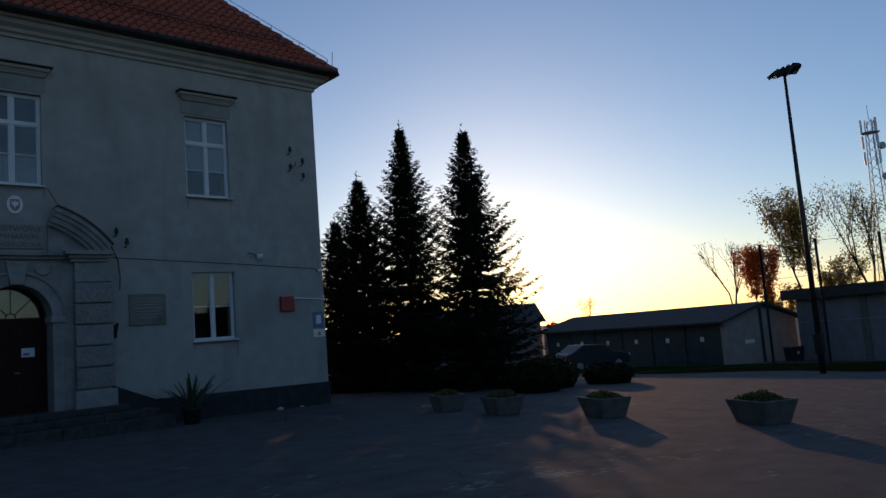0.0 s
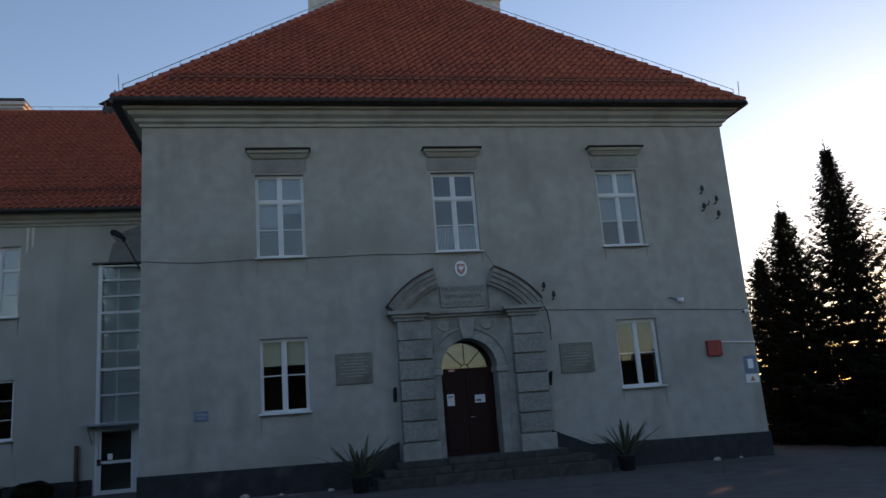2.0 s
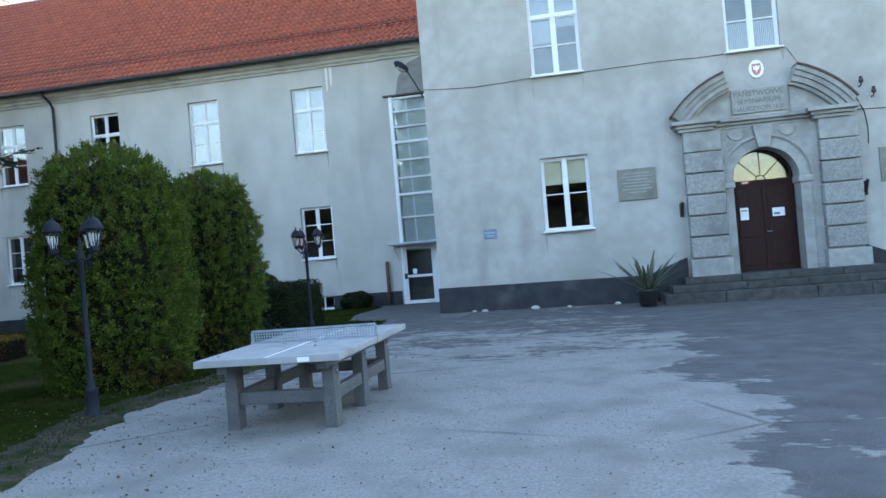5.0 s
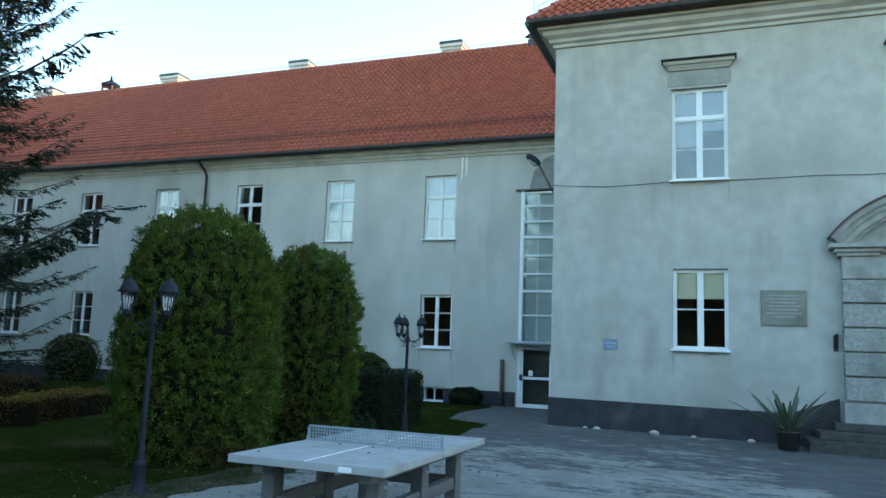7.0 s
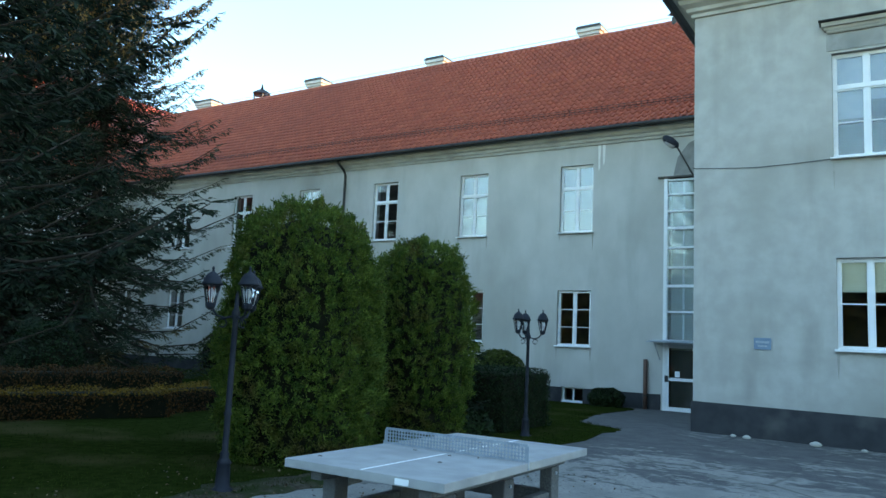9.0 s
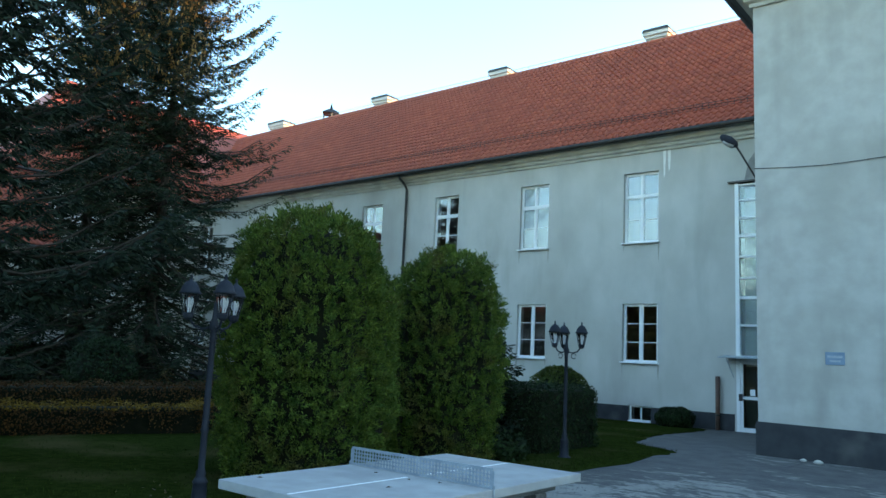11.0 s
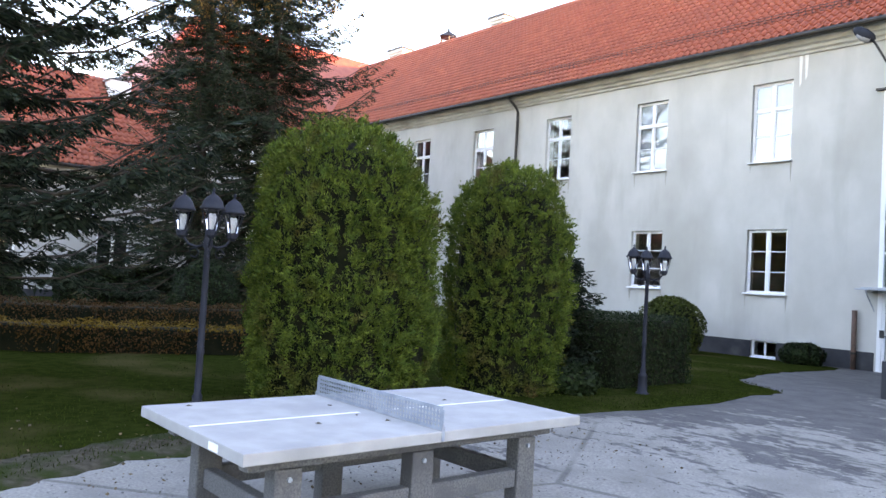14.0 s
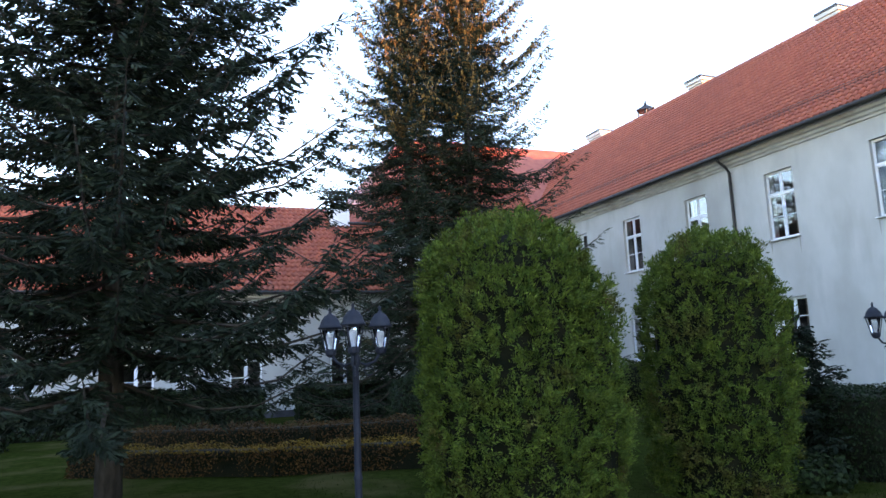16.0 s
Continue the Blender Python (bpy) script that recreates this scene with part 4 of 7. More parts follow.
def wing():
    xs = [-7.07 - 4.53 * k for k in range(7)]
    holes = [(x, x + 1.34, 6.14, 8.74) for x in xs] + [(x, x + 1.33, 1.86, 3.94) for x in xs] + [(-6.8, -5.95, -0.18, 0.36)] + [(-3.05, -0.2, -0.3, 7.95)]
    t = thing("wall_wing", (0, 0, 0), "pale weathered plaster wall of the long two-storey wing", "wall", kind="structure")
    part("wall", wall_shape(WING_W, 0.0, -0.6, 9.75, [tuple(h) for h in holes], 0.5), PLASTER_WING, t, at=Matrix.Translation((0, WY, 0)))
    for a, b in ((WING_W, -6.8), (-5.95, -3.12)):
        part("plinth", Shape().box(a, b, WY - 0.035, WY + 0.02, -0.6, 0.34), PLINTH, t, "dark grey painted plinth")
    # added plain walls in the same painted room shade
    i = thing("wall_inner_wing", (0, 0, 0), "inner walls of the wing's rooms, coloured dark as room shade", "wall", kind="structure")
    part("wall", Shape().box(WING_W, 0, WY + 3.5, WY + 3.65, -0.6, 9.7), ROOM_SHADE, i)
    part("wall", Shape().box(WING_W, -3.2, WY + 0.51, WY + 3.5, 4.9, 5.2), ROOM_SHADE, i)
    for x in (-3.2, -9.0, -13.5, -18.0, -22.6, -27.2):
        part("wall", Shape().box(x - 0.12, x, WY + 0.51, WY + 3.5, -0.6, 9.7), ROOM_SHADE, i)
    # unseen slab added so no sun leaks into the wing
    solo("ceiling_wing", Shape().box(WING_W, 0.0, WY + 0.5, 20.5, 9.7, 9.8), ROOM_SHADE, "unseen attic floor added to keep sunlight out of the wing's rooms", "ceiling", kind="structure")
    n = thing("wall_wing_north", (0, 0, 0), "plain back wall of the wing", "wall", kind="structure")
    part("wall", Shape().box(WING_W, 0, 20.5, 20.9, -0.6, 9.75), PLASTER_WING, n)
    c = thing("trim_wing_cornice", (0, 0, 0), "pale moulded plaster cornice under the wing's eaves", "cornice", kind="structure")
    prof = [(0.0, 9.45), (-0.07, 9.45), (-0.09, 9.53), (-0.17, 9.57), (-0.20, 9.66), (-0.30, 9.70), (-0.36, 9.80), (-0.45, 9.82), (-0.45, 9.88), (0.0, 9.88)]
    part("moulding", Shape().prism([(WY + y, z) for y, z in prof], 0, WING_W, -0.003), TRIM, c)
    # roof
    r = thing("roof_wing", (0, 0, 0), "long steep roof of orange-red clay pantiles", "roof", kind="structure")
    ey, ez, ry, rz = WY - 0.58, 9.93, 14.5, 16.55
    part("roof_deck", roof_slab("d", [(WING_W - 6, ey, ez), (2, ey, ez), (2, ry, rz), (WING_W - 6, ry, rz)], 0.1, None, ""), METAL_DARK, r)
    part("roof_deck", roof_slab("d", [(WING_W - 6, ry, rz), (2, ry, rz), (2, 21.5, ez), (WING_W - 6, 21.5, ez)], 0.1, None, ""), TILE_ROW, r)
    part("gutter", Shape().tube([(WING_W, ey - 0.05, ez - 0.03), (-0.02, ey - 0.05, ez - 0.03)], 0.085, 10), METAL_DARK, r, "dark metal gutter")
    up = Vector((0, ry - ey, rz - ez))
    cols = int((1.0 - WING_W) / TILE_W)
    tile_roof(r, (WING_W + 0.0, ey - 0.04, ez + 0.0), (1, 0, 0), up, lambda u, v: True, int(up.length / TILE_L), cols,
              lambda i, j: j < 7 and cols - 48 <= i < cols - 5)
    k = WING_W
    while k < 1.0:
        part("ridge_tile", Shape().tube([(k, ry, rz + 0.03), (k + 0.42, ry, rz + 0.03)], [0.14, 0.125], 8), TILE, r)
        k += 0.4
    d = up.normalized()
    p0 = Vector((0, ey, ez)) + d * 1.15 + Vector((0, -0.06, 0.1))
    g = Shape()
    for dz in (0.0, 0.09, 0.18):
        g.tube([(WING_W + 1, p0.y, p0.z + dz), (-0.1, p0.y, p0.z + dz)], 0.011, 5)
    k = WING_W + 1.05
    while k < -0.1:
        g.tube([(k, p0.y, p0.z - 0.03), (k, p0.y, p0.z + 0.2)], 0.009, 4)
        k += 0.22
    part("snow_guard", g, METAL_DARK, r, "dark metal snow guard along the eaves")
    w = Shape().tube([(WING_W, ry, rz + 0.32), (0, ry, rz + 0.32)], 0.012, 5)
    for k in range(28):
        w.tube([(-1 - 1.45 * k, ry, rz + 0.1), (-1 - 1.45 * k, ry, rz + 0.33)], 0.012, 4)
    part("lightning_wire", w, ZINC, r)


wing()
chimney(-8.5, 14.8, 15.9, 17.2, 0.95, 0.7)
chimney(-17.3, 14.8, 15.9, 17.1, 0.95, 0.7)
chimney(-26.0, 14.8, 15.9, 17.2, 1.05, 0.7)
chimney(-35.8, 14.8, 15.9, 17.2, 1.4, 0.7)


def roof_vent():
    t = thing("roof_vent", (-30.9, 14.9, 16.0), "small roof ventilator with a pointed metal hood", "roof ventilator", "ventilators on the ridge")
    part("base", Shape().box(-0.45, 0.45, -0.35, 0.35, 0, 0.75), STEP, t)
    for x in (-0.36, 0.36):
        for y in (-0.28, 0.28):
            part("post", Shape().box(x - 0.04, x + 0.04, y - 0.04, y + 0.04, 0.75, 1.05), BLACK, t)
    part("hood", Shape().lathe([(0.75, 1.05), (0.35, 1.28), (0.12, 1.42), (0.03, 1.75), (0.0, 1.8)], 0, 0, 4), METAL_DARK, t)
    copy_thing(t, pose(-4.1, 14.7, 16.05))


roof_vent()


def downpipe():
    t = thing("downpipe", (-17.86, WY, 0), "dark brown metal downpipe from the gutter", "downpipe")
    part("pipe", Shape().tube([(0, -0.58, 9.86), (0, -0.56, 9.72), (0.05, -0.2, 9.45), (0.08, -0.09, 9.25), (0.08, -0.09, 4), (0.08, -0.09, -0.25)], 0.06, 10), METAL_DARK, t, smooth=True)
    for z in (1.5, 4.0, 6.5, 8.8):
        part("bracket", Shape().tube([(0.08, -0.09, z), (0.08, -0.09, z + 0.04)], 0.075, 10), METAL_DARK, t)


downpipe()


def basement_window():
    t = thing("window_20", (-6.8, WY, -0.18), "small white barred basement window in the plinth", "window", kind="structure")
    part("window_frame", Shape().box(0, 0.85, 0.12, 0.18, 0, 0.06).box(0, 0.85, 0.12, 0.18, 0.48, 0.54).box(0, 0.06, 0.12, 0.18, 0.06, 0.48).box(0.79, 0.85, 0.12, 0.18, 0.06, 0.48), PVC, t)
    part("mullion", Shape().box(0.4, 0.45, 0.115, 0.18, 0.06, 0.48), PVC, t)
    g = part("pane", Shape().box(0.06, 0.79, 0.14, 0.148, 0.06, 0.48), GLASS, t)
    g.visible_shadow = False
    part("sill", Shape().prism([(-0.06, -0.02), (-0.06, 0.0), (0.12, 0.03), (0.12, -0.02)], 0, 0.0, 0.85), PVC, t)


basement_window()


def glass_stair():
    """The glazed strip in the corner of wing and pavilion, with the side door under it."""
    t = thing("window_21", (-3.05, WY, 0), "tall glazed stairwell strip in a white frame", "window", kind="structure")
    w = 2.85
    part("window_frame", Shape().box(0, 0.13, -0.06, 0.12, 2.2, 7.95).box(w - 0.1, w, -0.06, 0.12, 2.2, 7.95), PVC, t)
    rows = [2.2, 3.2, 4.1, 4.75, 5.45, 6.15, 6.75, 7.35, 7.88]
    for k, z in enumerate(rows):
        h = 0.055 if z not in (4.1, 6.15) else 0.09
        part("glazing_bar", Shape().box(0.13, w - 0.1, -0.05, 0.10, z - h / 2, z + h / 2), PVC, t)
    part("mullion", Shape().box(0.62, 0.68, 0.12, 0.18, 2.2, 7.9), PVC, t)
    for a, b in zip(rows, rows[1:]):
        g = part("pane", Shape().box(0.13, w - 0.1, 0.02, 0.028, a + 0.04, b - 0.04), STAIR_GLASS, t)
        g.visible_shadow = False
    part("flashing", Shape().box(-0.2, w, -0.16, 0.12, 7.95, 8.0), METAL_DARK, t)
    d = thing("door_2", (-3.05, WY, -0.22), "white framed glazed side door, closed, with papers on it", "door", kind="structure")
    part("door_frame", Shape().box(0, 0.12, -0.04, 0.1, 0, 2.36).box(1.32, 1.5, -0.04, 0.1, 0, 2.36).box(0.12, 1.32, -0.04, 0.1, 2.28, 2.36), PVC, d)
    part("side_light", Shape().box(1.5, w, 0.0, 0.1, 0, 2.36), PVC, d)
    leaf = part("door_leaf", Shape().box(0.13, 0.21, -0.03, 0.04, 0.02, 2.27).box(1.2, 1.31, -0.03, 0.04, 0.02, 2.27).box(0.21, 1.2, -0.03, 0.04, 0.02, 0.16).box(0.21, 1.2, -0.03, 0.04, 1.05, 1.15).box(0.21, 1.2, -0.03, 0.04, 2.17, 2.27), PVC, d)
    for a, b in ((0.16, 1.05), (1.15, 2.17)):
        g = part("pane", Shape().box(0.21, 1.2, 0.0, 0.008, a, b), GLASS, leaf)
        g.visible_shadow = False
    part("notice", Shape().box(0.42, 0.58, -0.012, -0.004, 1.18, 1.38), PAPER, leaf)
    part("handle", Shape().tube([(0.17, -0.03, 1.05), (0.17, -0.09, 1.05), (0.29, -0.09, 1.05)], 0.012, 6), BLACK, leaf)
    part("intercom", Shape().box(0.08, 0.2, -0.07, -0.04, 1.0, 1.22), BLACK, d)
    c = thing("canopy", (-3.05, WY, 2.12), "small flat canopy on thin brackets above the side door", "canopy")
    part("sheet", Shape().prism([(0.0, 0.06), (-0.8, 0.0), (-0.8, 0.03), (0.0, 0.1)], 0, -0.35, w), ZINC, c)
    for x in (-0.1, 1.7):
        part("bracket", Shape().tube([(x, 0, -0.6), (x, -0.7, 0.0)], 0.015, 5), ZINC, c)
    s = thing("stair_inside", (-2.9, WY + 0.6, 0), "pale stair landings with added sheets behind the glazing", "stairs")
    for z in (1.9, 3.7, 5.5):
        part("landing", Shape().box(0, 2.6, -0.02, 0.2, z, z + 0.2), PLASTER_WING, s)
    # pale sheet added close behind the glass to brighten its panes
    part("back_wall", Shape().box(-0.1, 2.7, 0.2, 0.3, -0.2, 7.95), PLASTER_WING, s)
    # dark sheet paints the dimness behind the side door
    part("back_wall", Shape().box(-0.1, 2.7, 0.17, 0.196, -0.2, 1.88), ROOM_SHADE, s)
    part("handrail", Shape().tube([(0.2, 0.1, 2.9), (2.5, 0.1, 4.4)], 0.03, 6), ZINC, s)
    p = thing("standpipe", (-3.62, WY - 0.14, -0.2), "short rusty brown pipe standing against the wall", "pipe")
    part("pipe", Shape().tube([(0, 0, 0), (0, 0, 1.72)], 0.07, 10), mat("rusty_pipe", (0.08, 0.045, 0.035), (0.14, 0.07, 0.05), 6, 0.8, 0.3, 40), p, smooth=True)
    part("collar", Shape().tube([(0, 0, 0.45), (0, 0, 0.5)], 0.085, 10), METAL_DARK, p)


glass_stair()


def wall_stains():
    lime = mat("lime_streak", (0.60, 0.59, 0.56), (0.68, 0.67, 0.64), 9, 0.95, 0.2, 60)
    damp = mat("damp_patch", (0.17, 0.165, 0.155), (0.22, 0.215, 0.20), 4, 0.95, 0.3, 50)
    for x, z0 in ((-5.52, 8.55), (-5.34, 8.75)):
        solo("lime_streak", Shape().prism([(x - 0.05, 9.44), (x + 0.06, 9.44), (x + 0.045, 9.0), (x + 0.03, z0), (x - 0.02, z0 - 0.1), (x - 0.04, 9.1)], 1, WY - 0.003, WY + 0.01), lime, "white lime streak running down the wall", "stain", "lime streaks under the gutter")
    solo("damp_patch", Shape().prism([(-2.75, 8.0), (-0.9, 8.0), (-0.8, 9.3), (-1.6, 9.42), (-2.2, 9.2), (-2.6, 8.7)], 1, WY - 0.003, WY + 0.01), damp, "dark damp patch above the glazed stairwell", "stain")


wall_stains()


def sill_stains():
    """Dirt washed down from the ends of the sills."""
    dirt = mat("washed_dirt", (0.25, 0.238, 0.21), (0.33, 0.316, 0.285), 5, 0.95, 0.3, 45)
    rng = random.Random(8)
    spots = [(a, b, 6.2, 0.0) for a, b in UPPER] + [(a, b, 2.0, 0.0) for a, b in LOWER] + [(-7.07 - 4.53 * k, -5.73 - 4.53 * k, z, WY) for k in range(4) for z in (6.14, 1.86)]
    for a, b, z, y in spots:
        for x in (a - 0.02, b - 0.02):
            w, h = rng.uniform(0.05, 0.11), rng.uniform(0.25, 0.7)
            z1 = z - 0.036
            solo("dirt_streak", Shape().prism([(x, z1), (x + w, z1), (x + w * 0.8, z1 - h * 0.5), (x + w * 0.5, z1 - h), (x + w * 0.35, z1 - h * 0.8), (x + w * 0.1, z1 - h * 0.4)], 1, y - 0.002, y + 0.01), dirt, "grey dirt streak below a window sill", "stain", "dirt streaks below the sills")
        solo("dirt_band", Shape().prism([(a - 0.03, z - 0.036), (b + 0.03, z - 0.036), (b - 0.05, z - 0.09), (a + (b - a) * 0.6, z - 0.13), (a + (b - a) * 0.3, z - 0.08), (a + 0.03, z - 0.12)], 1, y - 0.003, y + 0.01), dirt, "grey dirt band under a window sill", "stain", "dirt streaks below the sills")


sill_stains()


def wall_lamp():
    t = thing("wall_lamp", (0.0, 0.35, 5.95), "grey street lamp head on a slanted arm at the pavilion corner", "lamp")
    part("arm", Shape().tube([(0.0, 0.0, 0.0), (-0.05, -0.02, 0.08), (-0.42, -0.15, 0.82), (-0.48, -0.17, 0.92)], 0.022, 8), METAL_DARK, t)
    part("wall_plate", Shape().box(-0.02, 0.003, -0.08, 0.08, -0.12, 0.12), METAL_DARK, t)
    part("head", Shape().lathe([(0.02, -0.22), (0.08, -0.17), (0.115, 0.0), (0.09, 0.16), (0.04, 0.23), (0, 0.24)], 0, 0, 10), LAMP_METAL, t, smooth=True, at=Matrix.Translation((-0.60, -0.22, 1.03)) @ pose(0, 0, 0, 0, -55, 20))
    part("lens", Shape().lathe([(0.07, -0.14), (0.09, 0.0), (0.07, 0.12), (0.0, 0.13)], 0, 0, 10), CONCRETE, t, smooth=True, at=Matrix.Translation((-0.615, -0.225, 0.985)) @ pose(0, 0, 0, 0, -55, 20))


wall_lamp()


# ---- the far cross-wing and the low hall ----
def far_buildings():
    t = thing("wall_cross_wing", (0, 0, 0), "grey plastered two-storey cross-wing at the end of the yard", "wall", kind="structure")
    X = -34.0
    holes = [(-1.0, 0.35, 6.0, 8.6), (3.0, 4.3, 6.0, 8.6), (2.35, 3.65, 1.9, 3.85), (5.1, 6.3, -0.4, 3.4), (-2.4, -1.2, 1.9, 3.85)]
    part("wall", wall_shape(-3.0, WY, -0.6, 9.75, holes, 0.5), PLASTER_WING, t, at=Matrix(((0, -1, 0, X), (1, 0, 0, 0), (0, 0, 1, 0), (0, 0, 0, 1))))
    part("wall", Shape().box(X - 14, X - 0.5, -3.0, -2.6, -0.6, 9.75), PLASTER_WING, t)
    part("wall", Shape().box(X - 3.4, X - 3.2, -2.6, WY, -0.6, 9.7), ROOM_SHADE, t)
    r = thing("roof_cross_wing", (0, 0, 0), "steep orange-red tiled roof of the cross-wing", "roof", kind="structure")
    part("roof_deck", roof_slab("d", [(X + 0.5, -3.5, 9.9), (X + 0.5, 21, 9.9), (X - 7, 21, 17.4), (X - 7, 2.5, 17.4)], 0.12, None, ""), TILE_ROW, r)
    part("roof_deck", roof_slab("d", [(X - 14.5, -3.5, 9.9), (X + 0.5, -3.5, 9.9), (X - 7, 2.5, 17.4)], 0.12, None, ""), TILE_ROW, r)
    part("roof_deck", roof_slab("d", [(X - 14.5, 21, 9.9), (X - 14.5, -3.5, 9.9), (X - 7, 2.5, 17.4), (X - 7, 21, 17.4)], 0.12, None, ""), TILE_ROW, r)
    up = Vector((-7.5, 0, 7.5))
    tile_roof(r, (X + 0.55, -3.0, 9.92), (0, 1, 0), up, lambda u, v: u > 0.74 * v and u < 12.0, int(up.length / TILE_L), int(14.0 / TILE_W), lambda i, j: False)
    part("gutter", Shape().tube([(X + 0.55, -3.5, 9.85), (X + 0.55, WY, 9.85)], 0.085, 8), METAL_DARK, r)
    n = 22
    for k, (a, b, c, d) in enumerate(holes):
        if k == 3:
            continue
        w = window_thing("window_%d" % n, b - a, d - c, 3, None if c < 5 else 1.72, 0.0, BLIND, "white two-leaf window of the far wing")
        w.matrix_basis = pose(X, a, c, 0, 0, 90)
        n += 1
    d = thing("door_3", pose(X, 5.1, 0.0, 0, 0, 90), "arched reddish wooden door in a stone surround", "door", kind="structure")
    part("door_leaf", Shape().box(0.0, 1.2, 0.25, 0.32, -0.3, 3.4), mat("red_brown_door", (0.12, 0.035, 0.025), (0.16, 0.05, 0.035), 5, 0.6, 0.2, 30), d)
    s = Shape()
    for i in range(12):
        a, b = math.pi * i / 12, math.pi * (i + 1) / 12
        s.prism([(0.6 + r0 * math.cos(g), 2.6 + r0 * math.sin(g)) for r0, g in ((0.62, a), (1.0, a), (1.0, b), (0.62, b))], 1, -0.12, 0.2)
    part("surround", s.box(-0.4, -0.02, -0.12, 0.2, -0.3, 2.6).box(1.22, 1.6, -0.12, 0.2, -0.3, 2.6), STONE, d)
    # low hall, nearer
    X = -30.0
    # two unseen ceilings added to stop sun lighting these rooms
    solo("ceiling_hall", Shape().box(X - 9, X - 0.45, -29, -2.3, 5.6, 5.68), ROOM_SHADE, "unseen ceiling added to keep sunlight out of the low hall", "ceiling", kind="structure")
    solo("ceiling_cross_wing", Shape().box(-48, -34.5, -2.6, WY, 9.65, 9.74), ROOM_SHADE, "unseen ceiling added to keep sunlight out of the cross-wing", "ceiling", kind="structure")
    t = thing("wall_hall", (0, 0, 0), "white plastered wall of a lower hall with tall windows", "wall", kind="structure")
    holes = [(-5.45 - 4.6 * k, -4.0 - 4.6 * k, 1.1, 3.4) for k in range(5)]
    white = mat("white_plaster", (0.33, 0.32, 0.305), (0.39, 0.38, 0.365), 1.0, 0.95, 0.3, 40, (0.26, 0.25, 0.235), 0.5, 0.55, 0.75)
    part("wall", wall_shape(-29.0, -1.9, -0.6, 5.7, holes, 0.45), white, t, at=Matrix(((0, -1, 0, X), (1, 0, 0, 0), (0, 0, 1, 0), (0, 0, 0, 1))))
    part("wall", Shape().box(X - 9, X - 0.45, -2.3, -1.9, -0.6, 5.7), white, t)
    part("plinth", Shape().box(X - 0.02, X + 0.03, -29, -1.9, -0.6, 0.35), PLINTH, t)
    part("wall", Shape().box(X - 3.4, X - 3.2, -29, -2.4, -0.6, 5.7), ROOM_SHADE, t)
    part("cornice", Shape().box(X, X + 0.3, -29, -1.85, 5.45, 5.72), TRIM, t)
    r = thing("roof_hall", (0, 0, 0), "orange-red tiled roof of the low hall", "roof", kind="structure")
    part("roof_deck", roof_slab("d", [(X + 0.45, -29.4, 5.72), (X + 0.45, -1.5, 5.72), (X - 4.8, -1.5, 10.9), (X - 4.8, -29.4, 10.9)], 0.12, None, ""), METAL_DARK, r)
    part("roof_deck", roof_slab("d", [(X - 10, -1.5, 5.72), (X - 10, -29.4, 5.72), (X - 4.8, -29.4, 10.9), (X - 4.8, -1.5, 10.9)], 0.12, None, ""), TILE_ROW, r)
    up = Vector((-5.25, 0, 5.18))
    tile_roof(r, (X + 0.5, -29.4, 5.73), (0, 1, 0), up, lambda u, v: True, int(up.length / TILE_L), int(27.9 / TILE_W), lambda i, j: False)
    part("gable", Shape().prism([(X - 9.8, 5.7), (X + 0.2, 5.7), (X - 4.8, 10.7)], 1, -2.3, -1.95), white, r)
    part("gutter", Shape().tube([(X + 0.55, -29.4, 5.68), (X + 0.55, -1.5, 5.68)], 0.08, 8), METAL_DARK, r)
    for k, (a, b, c, dd) in enumerate(holes):
        w = window_thing("window_%d" % n, b - a, dd - c, 3, None, 0.0, BLIND, "white tall two-leaf window of the low hall")
        w.matrix_basis = pose(X, a, c, 0, 0, 90)
        n += 1
    p = thing("downpipe", (X + 0.08, -2.45, 0), "dark metal downpipe at the hall's corner", "downpipe")
    part("pipe", Shape().tube([(0.45, 0, 5.65), (0.1, 0, 5.2), (0.0, 0, 5.0), (0, 0, -0.1)], 0.06, 8), METAL_DARK, p)
    # small white dormer on the hall's roof
    m = thing("roof_hatch", (X - 3.9, -3.9, 9.9), "white roof hatch with a slanted lid", "roof hatch")
    part("box", Shape().box(-0.5, 0.5, -0.5, 0.5, -0.3, 0.7), WHITE_PAINT, m)
    part("lid", Shape().prism([(-0.6, 0.7), (0.6, 0.95), (0.6, 1.0), (-0.6, 0.76)], 0, -0.6, 0.6), ZINC, m)


far_buildings()


# ---- foliage ----
def kites(base, axis, width, side, rng):
    """Thin four-cornered sprays: base points, axis vectors (with length), widths and side directions."""
    n = len(base)
    mid = base + axis * 0.45
    a, b = mid + side * width[:, None] * 0.5, mid - side * width[:, None] * 0.5
    v = np.stack([base, a, base + axis, b], 1).reshape(-1, 3)
    return v, n


def quad_mesh(name, verts):
    n = len(verts) // 4
    me = bpy.data.meshes.new(name)
    me.vertices.add(4 * n)
    me.vertices.foreach_set("co", np.ascontiguousarray(verts, dtype=np.float32).ravel())
    me.loops.add(4 * n)
    me.loops.foreach_set("vertex_index", np.arange(4 * n, dtype=np.int32))
    me.polygons.add(n)
    me.polygons.foreach_set("loop_start", np.arange(0, 4 * n, 4, dtype=np.int32))
    me.update(calc_edges=True)
    return me


def unit(v):
    return v / np.maximum(np.linalg.norm(v, axis=-1, keepdims=True), 1e-9)


# cone colour raised to gold, standing in for low sun
SUNLIT_CONE = mat("sunlit_spruce_cones", (0.20, 0.11, 0.035), (0.34, 0.20, 0.06), 4, 0.7, 0.0, island=0.4, leaf=0.2, spec=0.2)


